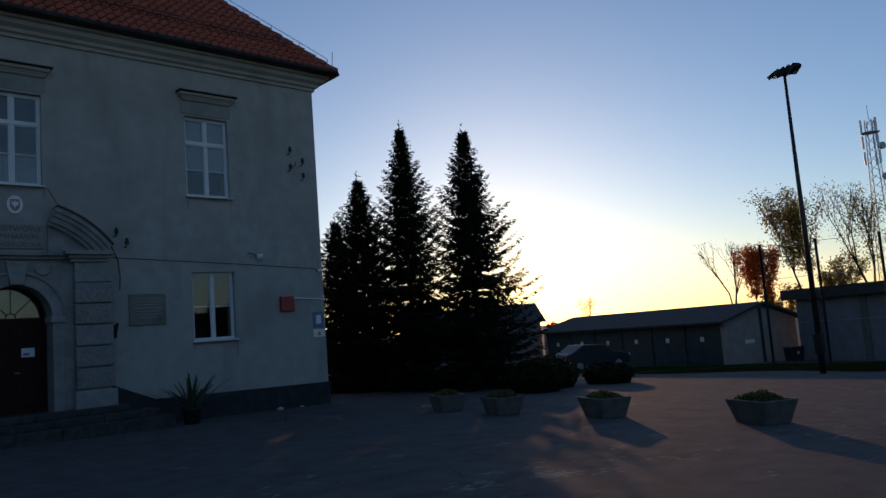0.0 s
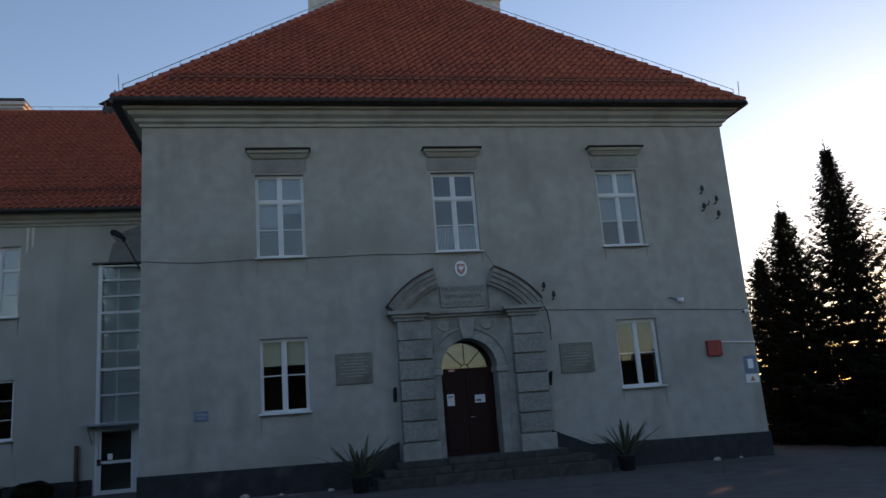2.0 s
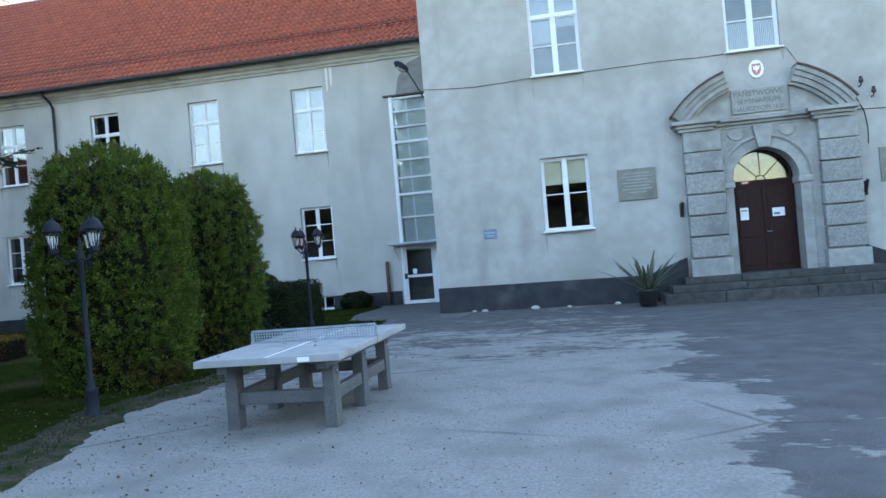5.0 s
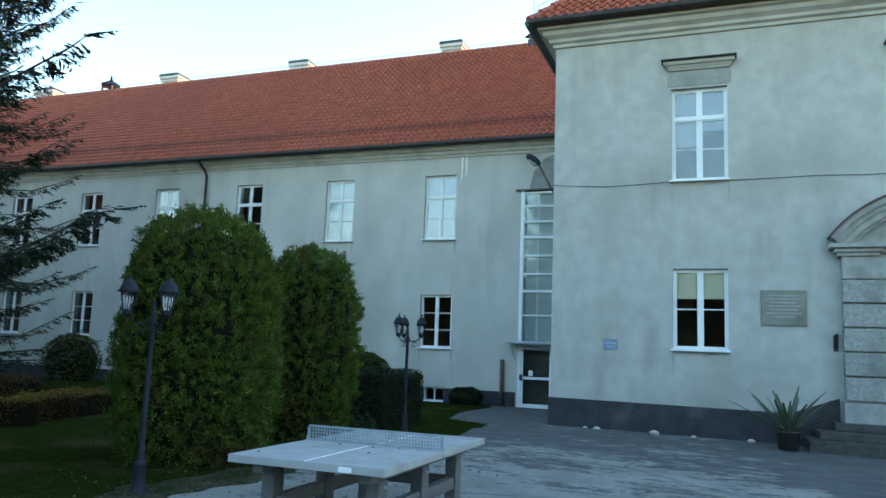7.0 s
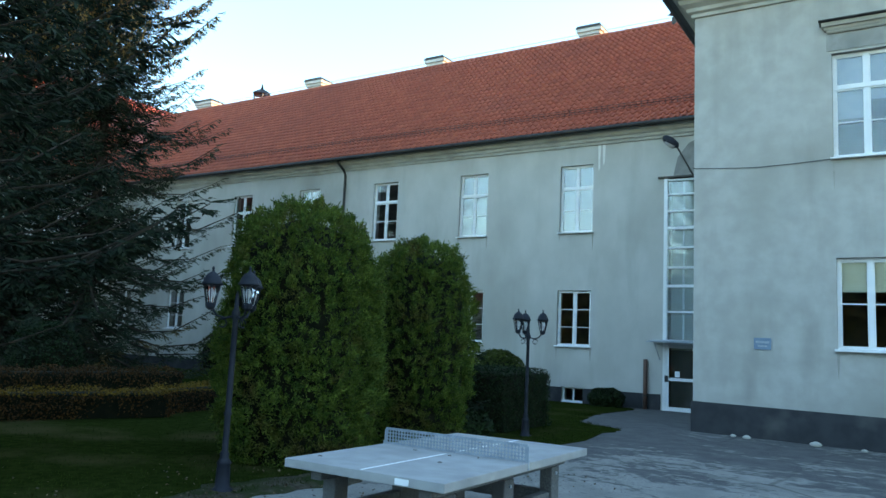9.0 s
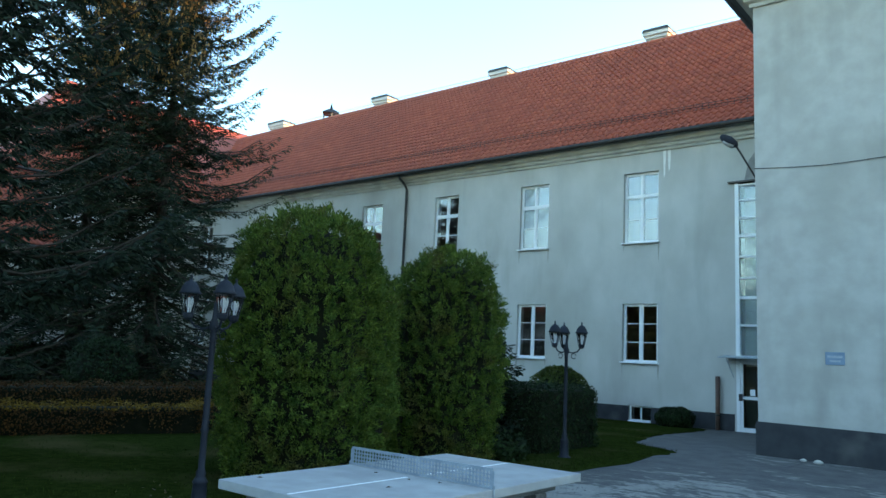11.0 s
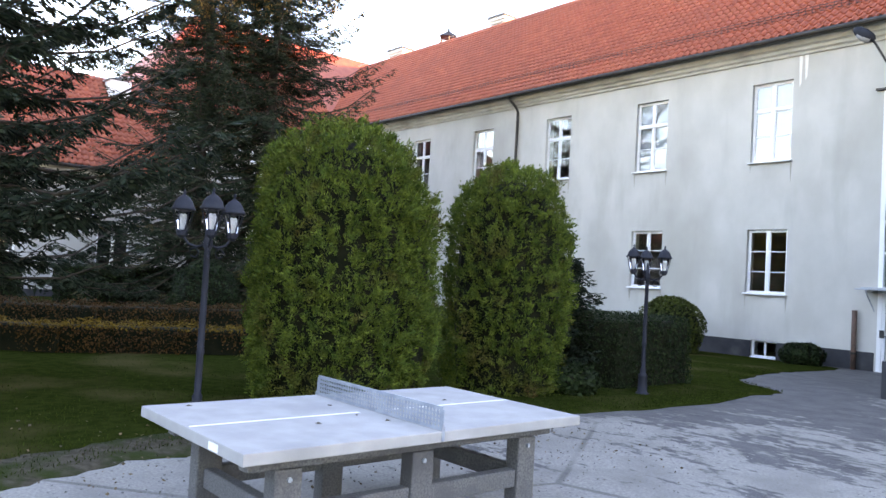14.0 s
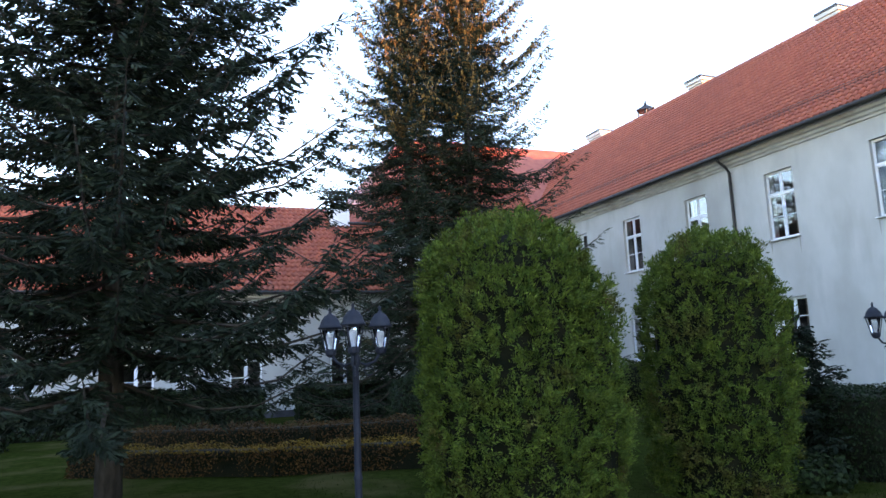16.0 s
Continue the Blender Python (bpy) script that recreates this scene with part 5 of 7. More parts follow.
def spruce(where, H, R, seed, label, material=None, low=0.4, whorl=0.30, arms=6, fine=1.0, lean=(0, 0), bare=0.0, droop=-14, sag=0.16, taper=0.8, cones=0, spray=1.0, hang=0.6, lift=0.16, twigs=8, needle=1.0, skirt=0.0):
    rng = np.random.default_rng(seed)
    t = thing("spruce_tree", where, label, "tree", "spruce trees")
    tr = Shape().tube([(lean[0] * k / 7, lean[1] * k / 7, H * k / 7 - (0.3 if k == 0 else 0)) for k in range(8)], [0.022 * H * (1 - k / 7.3) * 0.55 + 0.012 for k in range(8)], 9)
    part("trunk", tr, BARK, t, smooth=True)
    limbs = Shape()
    out = []
    z = low
    while z < H - 0.15:
        f = z / H
        L0 = R * (1 - f) ** taper * (0.55 + 0.45 * min(1.0, f * 5 + 0.35))
        k0 = rng.uniform(0, 6.28)
        many = arms + (2 if z < skirt else 0)
        for k in range(many):
            L = max(0.12, L0 * rng.uniform(0.5, 1.2))
            az = k0 + 6.283 * k / many + rng.uniform(-0.35, 0.35)
            el = math.radians(droop + 52 * f ** 1.6) + rng.uniform(-0.12, 0.12)
            d = np.array([math.cos(az), math.sin(az), 0.0])
            c = np.array([lean[0] * f, lean[1] * f, z])
            n = max(3, int(L / 0.16))
            s = np.linspace(0, 1, n)
            # boughs sag in the middle and lift again at their tips
            line = c + d * (s * L * math.cos(el))[:, None] + np.array([0, 0, 1.0]) * (s * L * math.sin(el) - sag * L * np.sin(s * 2.6) + lift * L * s ** 3)[:, None]
            limbs.tube([tuple(p) for p in line[:: max(1, n // 4)]] + [tuple(line[-1])], [0.006 + 0.008 * L * (1 - q) for q in np.linspace(0, 1, len(line[:: max(1, n // 4)]) + 1)], 4, cap=False)
            side = np.array([-d[1], d[0], 0.0])
            m = max(5, int(L * 15 * fine))
            u = np.linspace(0.1 if z > bare else 0.45, 0.99, m) + rng.uniform(-0.03, 0.03, m)
            p = np.stack([np.interp(u, s, line[:, i]) for i in range(3)], 1)
            sg = np.where(np.arange(m) % 2 == 0, 1.0, -1.0)
            # side sprays lie in the bough's own plane and hang a little
            ax = unit(d * rng.uniform(0.45, 0.8, m)[:, None] + side * (sg * rng.uniform(0.5, 0.95, m))[:, None] + np.array([0, 0, 1.0]) * rng.uniform(-hang, 0.15, m)[:, None])
            tl = (0.14 + 0.42 * L / (L + 1.5)) * (1.15 - 0.8 * u) * rng.uniform(0.6, 1.35, m) * spray + 0.05
            out.append((p, ax * tl[:, None]))
            # the leading shoot of the bough
            out.append((line[-1:] - d * 0.05, unit(d + np.array([0, 0, 0.25]))[None] * (0.16 + 0.06 * L) * (2.0 - spray)))
        z += whorl * rng.uniform(0.75, 1.25) * (0.55 + 0.45 * (1 - f))
    top = np.array([[lean[0], lean[1], H - 0.25]])
    out.append((top, np.array([[0, 0, 0.6]])))
    P = np.concatenate([o[0] for o in out])
    A = np.concatenate([o[1] for o in out])
    quads = []
    ln = np.linalg.norm(A, axis=1)
    ua = unit(A)
    rnd = unit(rng.normal(size=A.shape))
    sd = unit(np.cross(ua, rnd))
    quads.append(kites(P, A, 0.016 + 0.04 * ln, sd, rng)[0])
    # shoots in a herringbone along every spray, set with needles all round
    lat = unit(np.cross(np.array([0, 0, 1.0]), ua) + rng.normal(size=A.shape) * 0.25)
    for j in range(twigs):
        u = np.clip((j + 0.6) / twigs + rng.uniform(-0.06, 0.06, len(P)), 0.05, 0.97)
        b = P + A * u[:, None]
        q = lat * (1.0 if j % 2 else -1.0)
        a2 = unit(ua * 0.75 + q * 0.7 + rng.normal(size=A.shape) * 0.16 - np.array([0, 0, 0.18]))
        a2 = a2 * ((0.04 + ln * 0.62 * (1.05 - u)) * rng.uniform(0.7, 1.25, len(P)))[:, None]
        s2 = unit(np.cross(a2, unit(rng.normal(size=A.shape) * 0.6 + np.array([0, 0, 1.0]))))
        quads.append(kites(b, a2, (0.034 + 0.02 * ln) * needle, s2, rng)[0])
    part("branch_frame", limbs, BARK, t)
    # cones only high up, where their gold paints the sunlit crown
    if cones:
        hi = np.flatnonzero(P[:, 2] > 0.58 * H)
        c = P[rng.choice(hi, cones)] + rng.normal(size=(cones, 3)) * 0.05
        ax = unit(rng.normal(size=(cones, 3)) * 0.25 + np.array([0, 0, -1.0])) * rng.uniform(0.12, 0.2, cones)[:, None]
        sd = unit(np.cross(ax, rng.normal(size=(cones, 3))))
        cm = part("cone_growth", quad_mesh("cone_growth", np.concatenate([kites(c, ax, np.full(cones, 0.07), sd, rng)[0], kites(c, ax, np.full(cones, 0.07), unit(np.cross(ax, sd)), rng)[0]])), SUNLIT_CONE, t, "golden brown hanging cones with low sunlight in their colour")
        cm["kind"] = "stuff"
    ob = part("crown", quad_mesh("crown", np.concatenate(quads)), material or NEEDLE, t)
    return t


def shell_points(n, rng, R, H, prof):
    """Points and outward normals on an upright body of revolution given by prof(z/H) in 0..1."""
    f = rng.random(n)
    az = rng.uniform(0, 2 * math.pi, n)
    r = prof(f) * R
    nr = np.stack([np.cos(az), np.sin(az), np.zeros(n)], 1)
    dr = (prof(np.minimum(f + 0.02, 1)) - prof(np.maximum(f - 0.02, 0))) * R / (0.04 * H)
    p = np.stack([np.cos(az) * r, np.sin(az) * r, f * H], 1)
    nn = unit(nr - np.array([0, 0, 1.0]) * dr[:, None])
    return p, nn


def thuja(where, H, R, seed, label, n=15000, lobes=()):
    rng = np.random.default_rng(seed)
    t = thing("thuja", where, label, "shrub", "columnar thujas")

    def prof(f):
        return np.sqrt(np.clip(1 - np.clip((f - 0.6) / 0.4, 0, 1) ** 2.9, 0, 1)) * (0.86 + 0.14 * np.clip(f / 0.35, 0, 1) - 0.05 * np.clip((f - 0.35) / 0.3, 0, 1))

    verts = []
    s = Shape()
    bodies = [(0.0, 0.0, H, R, n)] + [(x, y, h, r, int(n * h * r / (H * R) * 0.7)) for x, y, h, r in lobes]
    for bx, by, h, r, cnt in bodies:
        # dark core paints the shade seen between the sprays
        s.lathe([(r * 0.84 * float(prof(np.array([k / 12]))[0]) + 0.001, h * 0.95 * k / 12) for k in range(13)], bx, by, 16)
        tufts = cnt // 5
        p, nn = shell_points(tufts, rng, r, h, prof)
        lump = np.array([noise.noise((x * 10, y * 10 + seed, z * 7.5)) for x, y, z in p])
        bump = lump * 0.75 + np.array([0.45 * noise.noise((x * 1.9 + seed, y * 1.9, z * 1.3)) + 0.6 * noise.noise((x * 4.6, y * 4.6 + seed, z * 3.4)) for x, y, z in p])
        # the clumps stand apart, with shadowed gaps between them
        keep = (lump > -0.12) | (rng.random(tufts) < 0.22)
        p, nn, bump = p[keep], nn[keep], bump[keep]
        tufts = len(p)
        p = p + nn * (bump * 0.22 - 0.06 + rng.uniform(-0.05, 0.03, tufts))[:, None] + np.array([bx, by, 0])
        up = np.array([0, 0, 1.0])
        lead = unit(nn * rng.uniform(0.3, 0.9, tufts)[:, None] + up * rng.uniform(0.1, 0.8, tufts)[:, None] + rng.normal(size=(tufts, 3)) * 0.35)
        big = rng.uniform(0.75, 1.3, tufts)
        for j in range(22):
            # short scaly twigs crowded round the tuft's leading twig
            ax = unit(lead + rng.normal(size=(tufts, 3)) * 0.5)
            ln = rng.uniform(0.03, 0.064, tufts) * big
            base = p + lead * (rng.uniform(-0.05, 0.045, tufts) * big)[:, None] + rng.normal(size=(tufts, 3)) * 0.022
            sd = unit(np.cross(ax, unit(rng.normal(size=(tufts, 3)))))
            verts.append(kites(base, ax * ln[:, None], 0.007 + ln * 0.2, sd, rng)[0])
    part("core", s, FOLIAGE_SHADE, t)
    part("foliage", quad_mesh("foliage", np.concatenate(verts)), THUJA, t)
    part("stem", Shape().tube([(0, 0, -0.1), (0, 0, 0.5)], 0.09, 8), BARK, t)
    return t


def leaf_quads(p, nn, size, rng, flat=0.5):
    n = len(p)
    a = unit(np.cross(nn, unit(rng.normal(size=(n, 3)))) + nn * rng.uniform(-0.2, flat, n)[:, None])
    sd = unit(np.cross(a, unit(nn + rng.normal(size=(n, 3)) * 0.6)))
    ln = size * rng.uniform(0.6, 1.3, n)
    return kites(p, a * ln[:, None], ln * 0.75, sd, rng)[0]


def clipped_box(name, where, lx, ly, h, seed, label, category, material, density=420, size=0.07, top=None, core=None):
    """A clipped hedge block, its leaves over a dark core coloured as inner shade."""
    rng = np.random.default_rng(seed)
    t = thing(name, where, label, category)
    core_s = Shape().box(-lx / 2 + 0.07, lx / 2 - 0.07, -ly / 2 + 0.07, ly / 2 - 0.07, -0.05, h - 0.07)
    part("core", core_s, core or FOLIAGE_SHADE, t, bevel=0.1)
    ps, ns = [], []
    for ax, sgn, area in ((0, 1, ly * h), (0, -1, ly * h), (1, 1, lx * h), (1, -1, lx * h), (2, 1, lx * ly)):
        n = int(area * density)
        p = np.stack([rng.uniform(-lx / 2, lx / 2, n), rng.uniform(-ly / 2, ly / 2, n), rng.uniform(0, h, n)], 1)
        p[:, ax] = (lx / 2, ly / 2, h)[ax] if sgn > 0 else -(lx / 2, ly / 2, 0)[ax]
        v = np.zeros((n, 3))
        v[:, ax] = sgn
        ps.append(p)
        ns.append(v)
    p, nn = np.concatenate(ps), np.concatenate(ns)
    # round the corners and make the faces uneven
    lim = np.array([lx / 2, ly / 2])
    rad = 0.22
    over = np.maximum(np.abs(p[:, :2]) - (lim - rad), 0)
    over = np.concatenate([over, np.maximum(p[:, 2:] - (h - rad), 0)], 1)
    ol = np.linalg.norm(over, axis=1)
    k = np.where(ol > rad, 1 - rad / np.maximum(ol, 1e-6), 0)
    sg = np.sign(p)
    sg[:, 2] = 1
    p = p - over * sg * k[:, None]
    bump = np.array([noise.noise((x * 1.7 + seed, y * 1.7, z * 1.7)) for x, y, z in p])
    p = p + nn * (bump * (0.06 if h > 1 else 0.16) + rng.uniform(-0.08, 0.03, len(p)))[:, None]
    if top is None:
        part("foliage", quad_mesh("foliage", leaf_quads(p, nn, size, rng)), material, t)
    else:
        hi = p[:, 2] > h - 0.10
        part("foliage", quad_mesh("foliage", leaf_quads(p[~hi], nn[~hi], size, rng)), material, t)
        part("top_growth", quad_mesh("foliage", leaf_quads(p[hi], nn[hi], size, rng)), top, t)
    return t


def round_bush(name, where, R, H, seed, label, material, n=6000, size=0.075):
    rng = np.random.default_rng(seed)
    t = thing(name, where, label, "bush")

    def prof(f):
        return np.sqrt(np.clip(1 - np.clip((f - 0.45) / 0.55, 0, 1) ** 2, 0, 1)) * (0.78 + 0.22 * np.clip(f / 0.45, 0, 1))
    # near-black core gives the bush its inner shade by colour
    part("core", Shape().lathe([(R * 0.86 * float(prof(np.array([k / 8]))[0]) + 0.001, H * 0.93 * k / 8) for k in range(9)], 0, 0, 14), FOLIAGE_SHADE, t)
    p, nn = shell_points(n, rng, R, H, prof)
    extra = int(n * 0.3)
    az, rr = rng.uniform(0, 6.28, extra), np.sqrt(rng.random(extra)) * R * 0.75
    q = np.stack([np.cos(az) * rr, np.sin(az) * rr, H * (0.45 + 0.55 * np.sqrt(1 - (rr / R) ** 2))], 1)
    p, nn = np.concatenate([p, q]), np.concatenate([nn, np.tile([0, 0, 1.0], (extra, 1))])
    bump = np.array([noise.noise((x * 2.4 + seed, y * 2.4, z * 2.4)) for x, y, z in p])
    p = p + nn * (bump * 0.08 + rng.uniform(-0.09, 0.03, len(p)))[:, None]
    part("foliage", quad_mesh("foliage", leaf_quads(p, nn, size, rng)), material, t)
    return t


def deciduous(where, H, seed, label, leaf=None, leaves=3000, spread=0.45, leaf_size=0.35, name="tree"):
    """A bare-limbed autumn tree: forking limbs, with leaf clumps at the twig ends."""
    rng = random.Random(seed)
    t = thing(name, where, label, "tree", "autumn trees beyond the yard")
    s = Shape()
    ends = []

    def grow(p, d, ln, r, depth):
        q = p + d * ln * 0.5 + Vector((rng.uniform(-1, 1), rng.uniform(-1, 1), 0)) * ln * 0.05
        e = q + (d + Vector((0, 0, 0.12))).normalized() * ln * 0.5
        s.tube([p, q, e], [r, r * 0.8, r * 0.62], 6 if depth < 2 else 4, cap=False)
        if depth >= 5:
            ends.append((depth, e))
            return
        if depth >= 2:
            ends.extend([(depth, q), (depth, e)])
        for k in range(rng.choice((2, 3, 3))):
            a = rng.uniform(0, 6.28)
            w = spread * rng.uniform(0.6, 1.4)
            nd = (d + Vector((math.cos(a) * w, math.sin(a) * w, rng.uniform(0.0, 0.5)))).normalized()
            grow(e, nd, ln * rng.uniform(0.66, 0.86), r * 0.58, depth + 1)

    grow(Vector((0, 0, -0.3)), Vector((0, 0, 1)), H * 0.25, H * 0.014, 0)
    part("branch_frame", s, BARK, t)
    if leaf:
        g = np.random.default_rng(seed)
        e = np.array([tuple(x) for d, x in ends])
        count = [sum(1 for d, x in ends if d == k) for k in range(6)]
        share = np.array([(0.6 + 0.2 * d) / count[d] for d, x in ends])
        p = e[g.choice(len(e), leaves, p=share / share.sum())] + g.normal(size=(leaves, 3)) * H * 0.022
        part("leaves", quad_mesh("leaves", leaf_quads(p, unit(g.normal(size=(leaves, 3))), leaf_size, g, 0.8)), leaf, t)
    return t


# thujas by the table
thuja((-3.2, -9.95, 0), 3.72, 1.12, 11, "large green and bronze clipped thuja column on the lawn", 40000, ((0.18, 0.62, 3.2, 0.74),))
thuja((-3.28, -6.68, 0), 3.62, 1.0, 12, "slimmer bronze-green thuja column on the lawn", 33000)

# spruces of the garden
spruce((-7.0, -14.5, 0), 15.5, 4.9, 21, "tall dark spruce with drooping boughs, bare lower limbs", NEEDLE, low=1.9, whorl=0.43, arms=6, fine=1.6, bare=0.0, skirt=8.0, droop=-7, sag=0.10, hang=0.75, lift=0.24)
spruce((-23.1, -3.8, 0), 19.2, 5.7, 22, "tall spruce with sun-coloured brown cones high in its crown", NEEDLE_SUNLIT_CONE, low=0.8, whorl=0.46, arms=6, fine=0.95, taper=0.5, cones=4500, spray=1.25, twigs=7)
spruce((-21.2, -1.9, 0), 20.0, 5.8, 23, "tall broad dark spruce, sunlight on its upper crown painted as golden cones", NEEDLE_SUNLIT_CONE, low=0.6, whorl=0.45, arms=6, fine=0.95, taper=0.5, cones=5500, spray=1.25, twigs=7)
# spruces beyond the pavilion, their backlit shade put into the needle colour
spruce((23.2, 2.3, -0.5), 10.6, 3.1, 31, "slender dark spruce standing against the bright sky", NEEDLE_BACKLIT, low=0.2, whorl=0.25, arms=9, fine=1.35, spray=0.9, taper=0.95, droop=-6, sag=0.1, hang=0.7, twigs=5, needle=1.5)
spruce((24.1, -0.4, -0.5), 9.9, 3.3, 32, "full dark spruce standing against the bright sky", NEEDLE_BACKLIT, low=0.2, whorl=0.25, arms=9, fine=1.35, spray=0.9, taper=0.95, droop=-12, sag=0.1, hang=0.7, twigs=5, needle=1.5)
spruce((22.6, 4.6, -0.5), 8.9, 3.2, 33, "dark spruce beside the pavilion's corner", NEEDLE_BACKLIT, low=0.2, whorl=0.25, arms=9, fine=1.35, spray=0.9, taper=0.9, droop=-8, sag=0.1, hang=0.7, twigs=5, needle=1.5)
spruce((23.4, 7.6, -0.5), 7.6, 2.6, 34, "dark spruce half hidden behind the pavilion", NEEDLE_BACKLIT, low=0.2, whorl=0.25, arms=9, fine=1.35, spray=0.9, droop=-8, sag=0.1, hang=0.7, twigs=5, needle=1.5)

# hedges and bushes
clipped_box("hedge", pose(-4.05, -3.55, 0), 3.1, 2.4, 1.25, 41, "dark green clipped box hedge block", "hedge", BOX, 900, 0.045)
round_bush("round_bush", (-8.1, 5.6, -0.15), 1.05, 1.72, 42, "yellow-green clipped round bush before the wing", YELLOW_BUSH)
round_bush("low_bush", (-4.75, 7.3, -0.2), 0.62, 0.65, 43, "low dark green bush at the foot of the wall", BOX, 2500)
round_bush("low_bush", (-2.75, -5.75, 0), 0.55, 0.45, 44, "low spreading green juniper beside the thuja", BOX, 2200)
round_bush("round_bush", (-15.5, -6.5, 0), 0.95, 1.8, 45, "dark clipped round bush on the lawn", BOX, 4500)
round_bush("round_bush", (-22.0, 5.6, -0.2), 1.2, 2.1, 46, "yellowing bush against the wing", YELLOW_BUSH, 3500)
spruce((-3.75, -4.6, 0), 2.35, 1.0, 47, "small dark yew-like conifer behind the thuja", NEEDLE, low=0.15, whorl=0.16, arms=7, fine=1.4)
for x, y, l, a, k in ((-10.9, -13.4, 4.6, 52, 51), (-9.05, -9.9, 4.0, 70, 52), (-9.2, -6.4, 3.6, 100, 53)):
    clipped_box("low_hedge", pose(x, y, 0, 0, 0, a), l, 0.7, 0.58, k, "low autumn hedge with golden tips and brown sides", "hedge", BROWN_HEDGE, 850, 0.045, GOLD_HEDGE)
for x, y, l, a, k in ((-14.2, -12.6, 6.0, 55, 54), (-12.4, -7.6, 5.5, 82, 55)):
    clipped_box("low_hedge", pose(x, y, 0, 0, 0, a), l, 0.8, 0.75, k, "low reddish-brown autumn hedge", "hedge", BROWN_HEDGE, 600, 0.05)
for x, y, l, k in ((-24.5, -14.0, 9.0, 56), (-25.5, -4.0, 8.0, 57), (-20.5, -21.5, 8.0, 58)):
    clipped_box("hedge", pose(x, y, 0, 0, 0, 88), l, 1.2, 1.5, k, "tall dark green hedge before the far buildings", "hedge", BOX, 160, 0.12)


# ---- garden lamps ----
LAMP_GLASS = glass_mat("lamp_glass", (0.95, 0.96, 0.97))


def garden_lamp(where, turn=0.0):
    t = thing("garden_lamp", Matrix.Translation(where) @ pose(0, 0, 0, 0, 0, turn) @ Matrix.Diagonal((0.95, 0.95, 0.925, 1)), "dark blue-grey cast metal garden lamp post with three lanterns", "lamp post", "garden lamp posts")
    part("post", Shape().lathe([(0.125, -0.05), (0.125, 0.05), (0.085, 0.08), (0.075, 0.34), (0.085, 0.36), (0.06, 0.40), (0.048, 0.42), (0.055, 0.46), (0.036, 0.50), (0.036, 0.9), (0.046, 0.93), (0.036, 0.96), (0.032, 2.05), (0.05, 2.08), (0.05, 2.14), (0.028, 2.2), (0.02, 2.36), (0.0, 2.40)], 0, 0, 14), LAMP_METAL, t, smooth=True)
    for k in range(3):
        a = radians(90 + 120 * k)
        c, s_ = math.cos(a), math.sin(a)
        part("arm", Shape().tube([(c * 0.03, s_ * 0.03, 2.10), (c * 0.12, s_ * 0.12, 2.07), (c * 0.22, s_ * 0.22, 2.10), (c * 0.28, s_ * 0.28, 2.18)], 0.014, 6), LAMP_METAL, t, smooth=True)
        part("scroll", Shape().tube([(c * (0.15 + 0.05 * math.cos(g)), s_ * (0.15 + 0.05 * math.cos(g)), 2.01 + 0.05 * math.sin(g)) for g in [i * 0.5 for i in range(12)]], 0.008, 5), LAMP_METAL, t)
        L = part("lantern", Shape().lathe([(0.02, 2.16), (0.055, 2.19), (0.062, 2.23), (0.05, 2.25)], c * 0.3, s_ * 0.3, 8), LAMP_METAL, t)
        for q in range(6):
            g = q * math.pi / 3
            part("cage_bar", Shape().tube([(c * 0.3 + 0.058 * math.cos(g), s_ * 0.3 + 0.058 * math.sin(g), 2.24), (c * 0.3 + 0.105 * math.cos(g), s_ * 0.3 + 0.105 * math.sin(g), 2.47)], 0.007, 4), LAMP_METAL, L)
        gl = part("lantern_glass", Shape().tube([(c * 0.3, s_ * 0.3, 2.25), (c * 0.3, s_ * 0.3, 2.47)], [0.054, 0.098], 6), LAMP_GLASS, L, "clear tapered lantern glass")
        gl.visible_shadow = False
        part("bulb", Shape().lathe([(0.012, 2.25), (0.016, 2.30), (0.030, 2.34), (0.034, 2.38), (0.02, 2.42), (0.0, 2.43)], c * 0.3, s_ * 0.3, 8), WHITE_PAINT, L, "white bulb")
        part("roof_cap", Shape().lathe([(0.125, 2.465), (0.128, 2.48), (0.11, 2.50), (0.095, 2.55), (0.06, 2.60), (0.02, 2.625), (0.012, 2.65), (0.018, 2.67), (0.0, 2.70)], c * 0.3, s_ * 0.3, 12), LAMP_METAL, L, smooth=True)
    return t


lamp_a = garden_lamp((-2.03, -12.25, 0.0), 11.5)
lamp_b = copy_thing(lamp_a, Matrix.Translation((-2.04, -4.65, 0.0)) @ pose(0, 0, 0, 0, 0, 40))


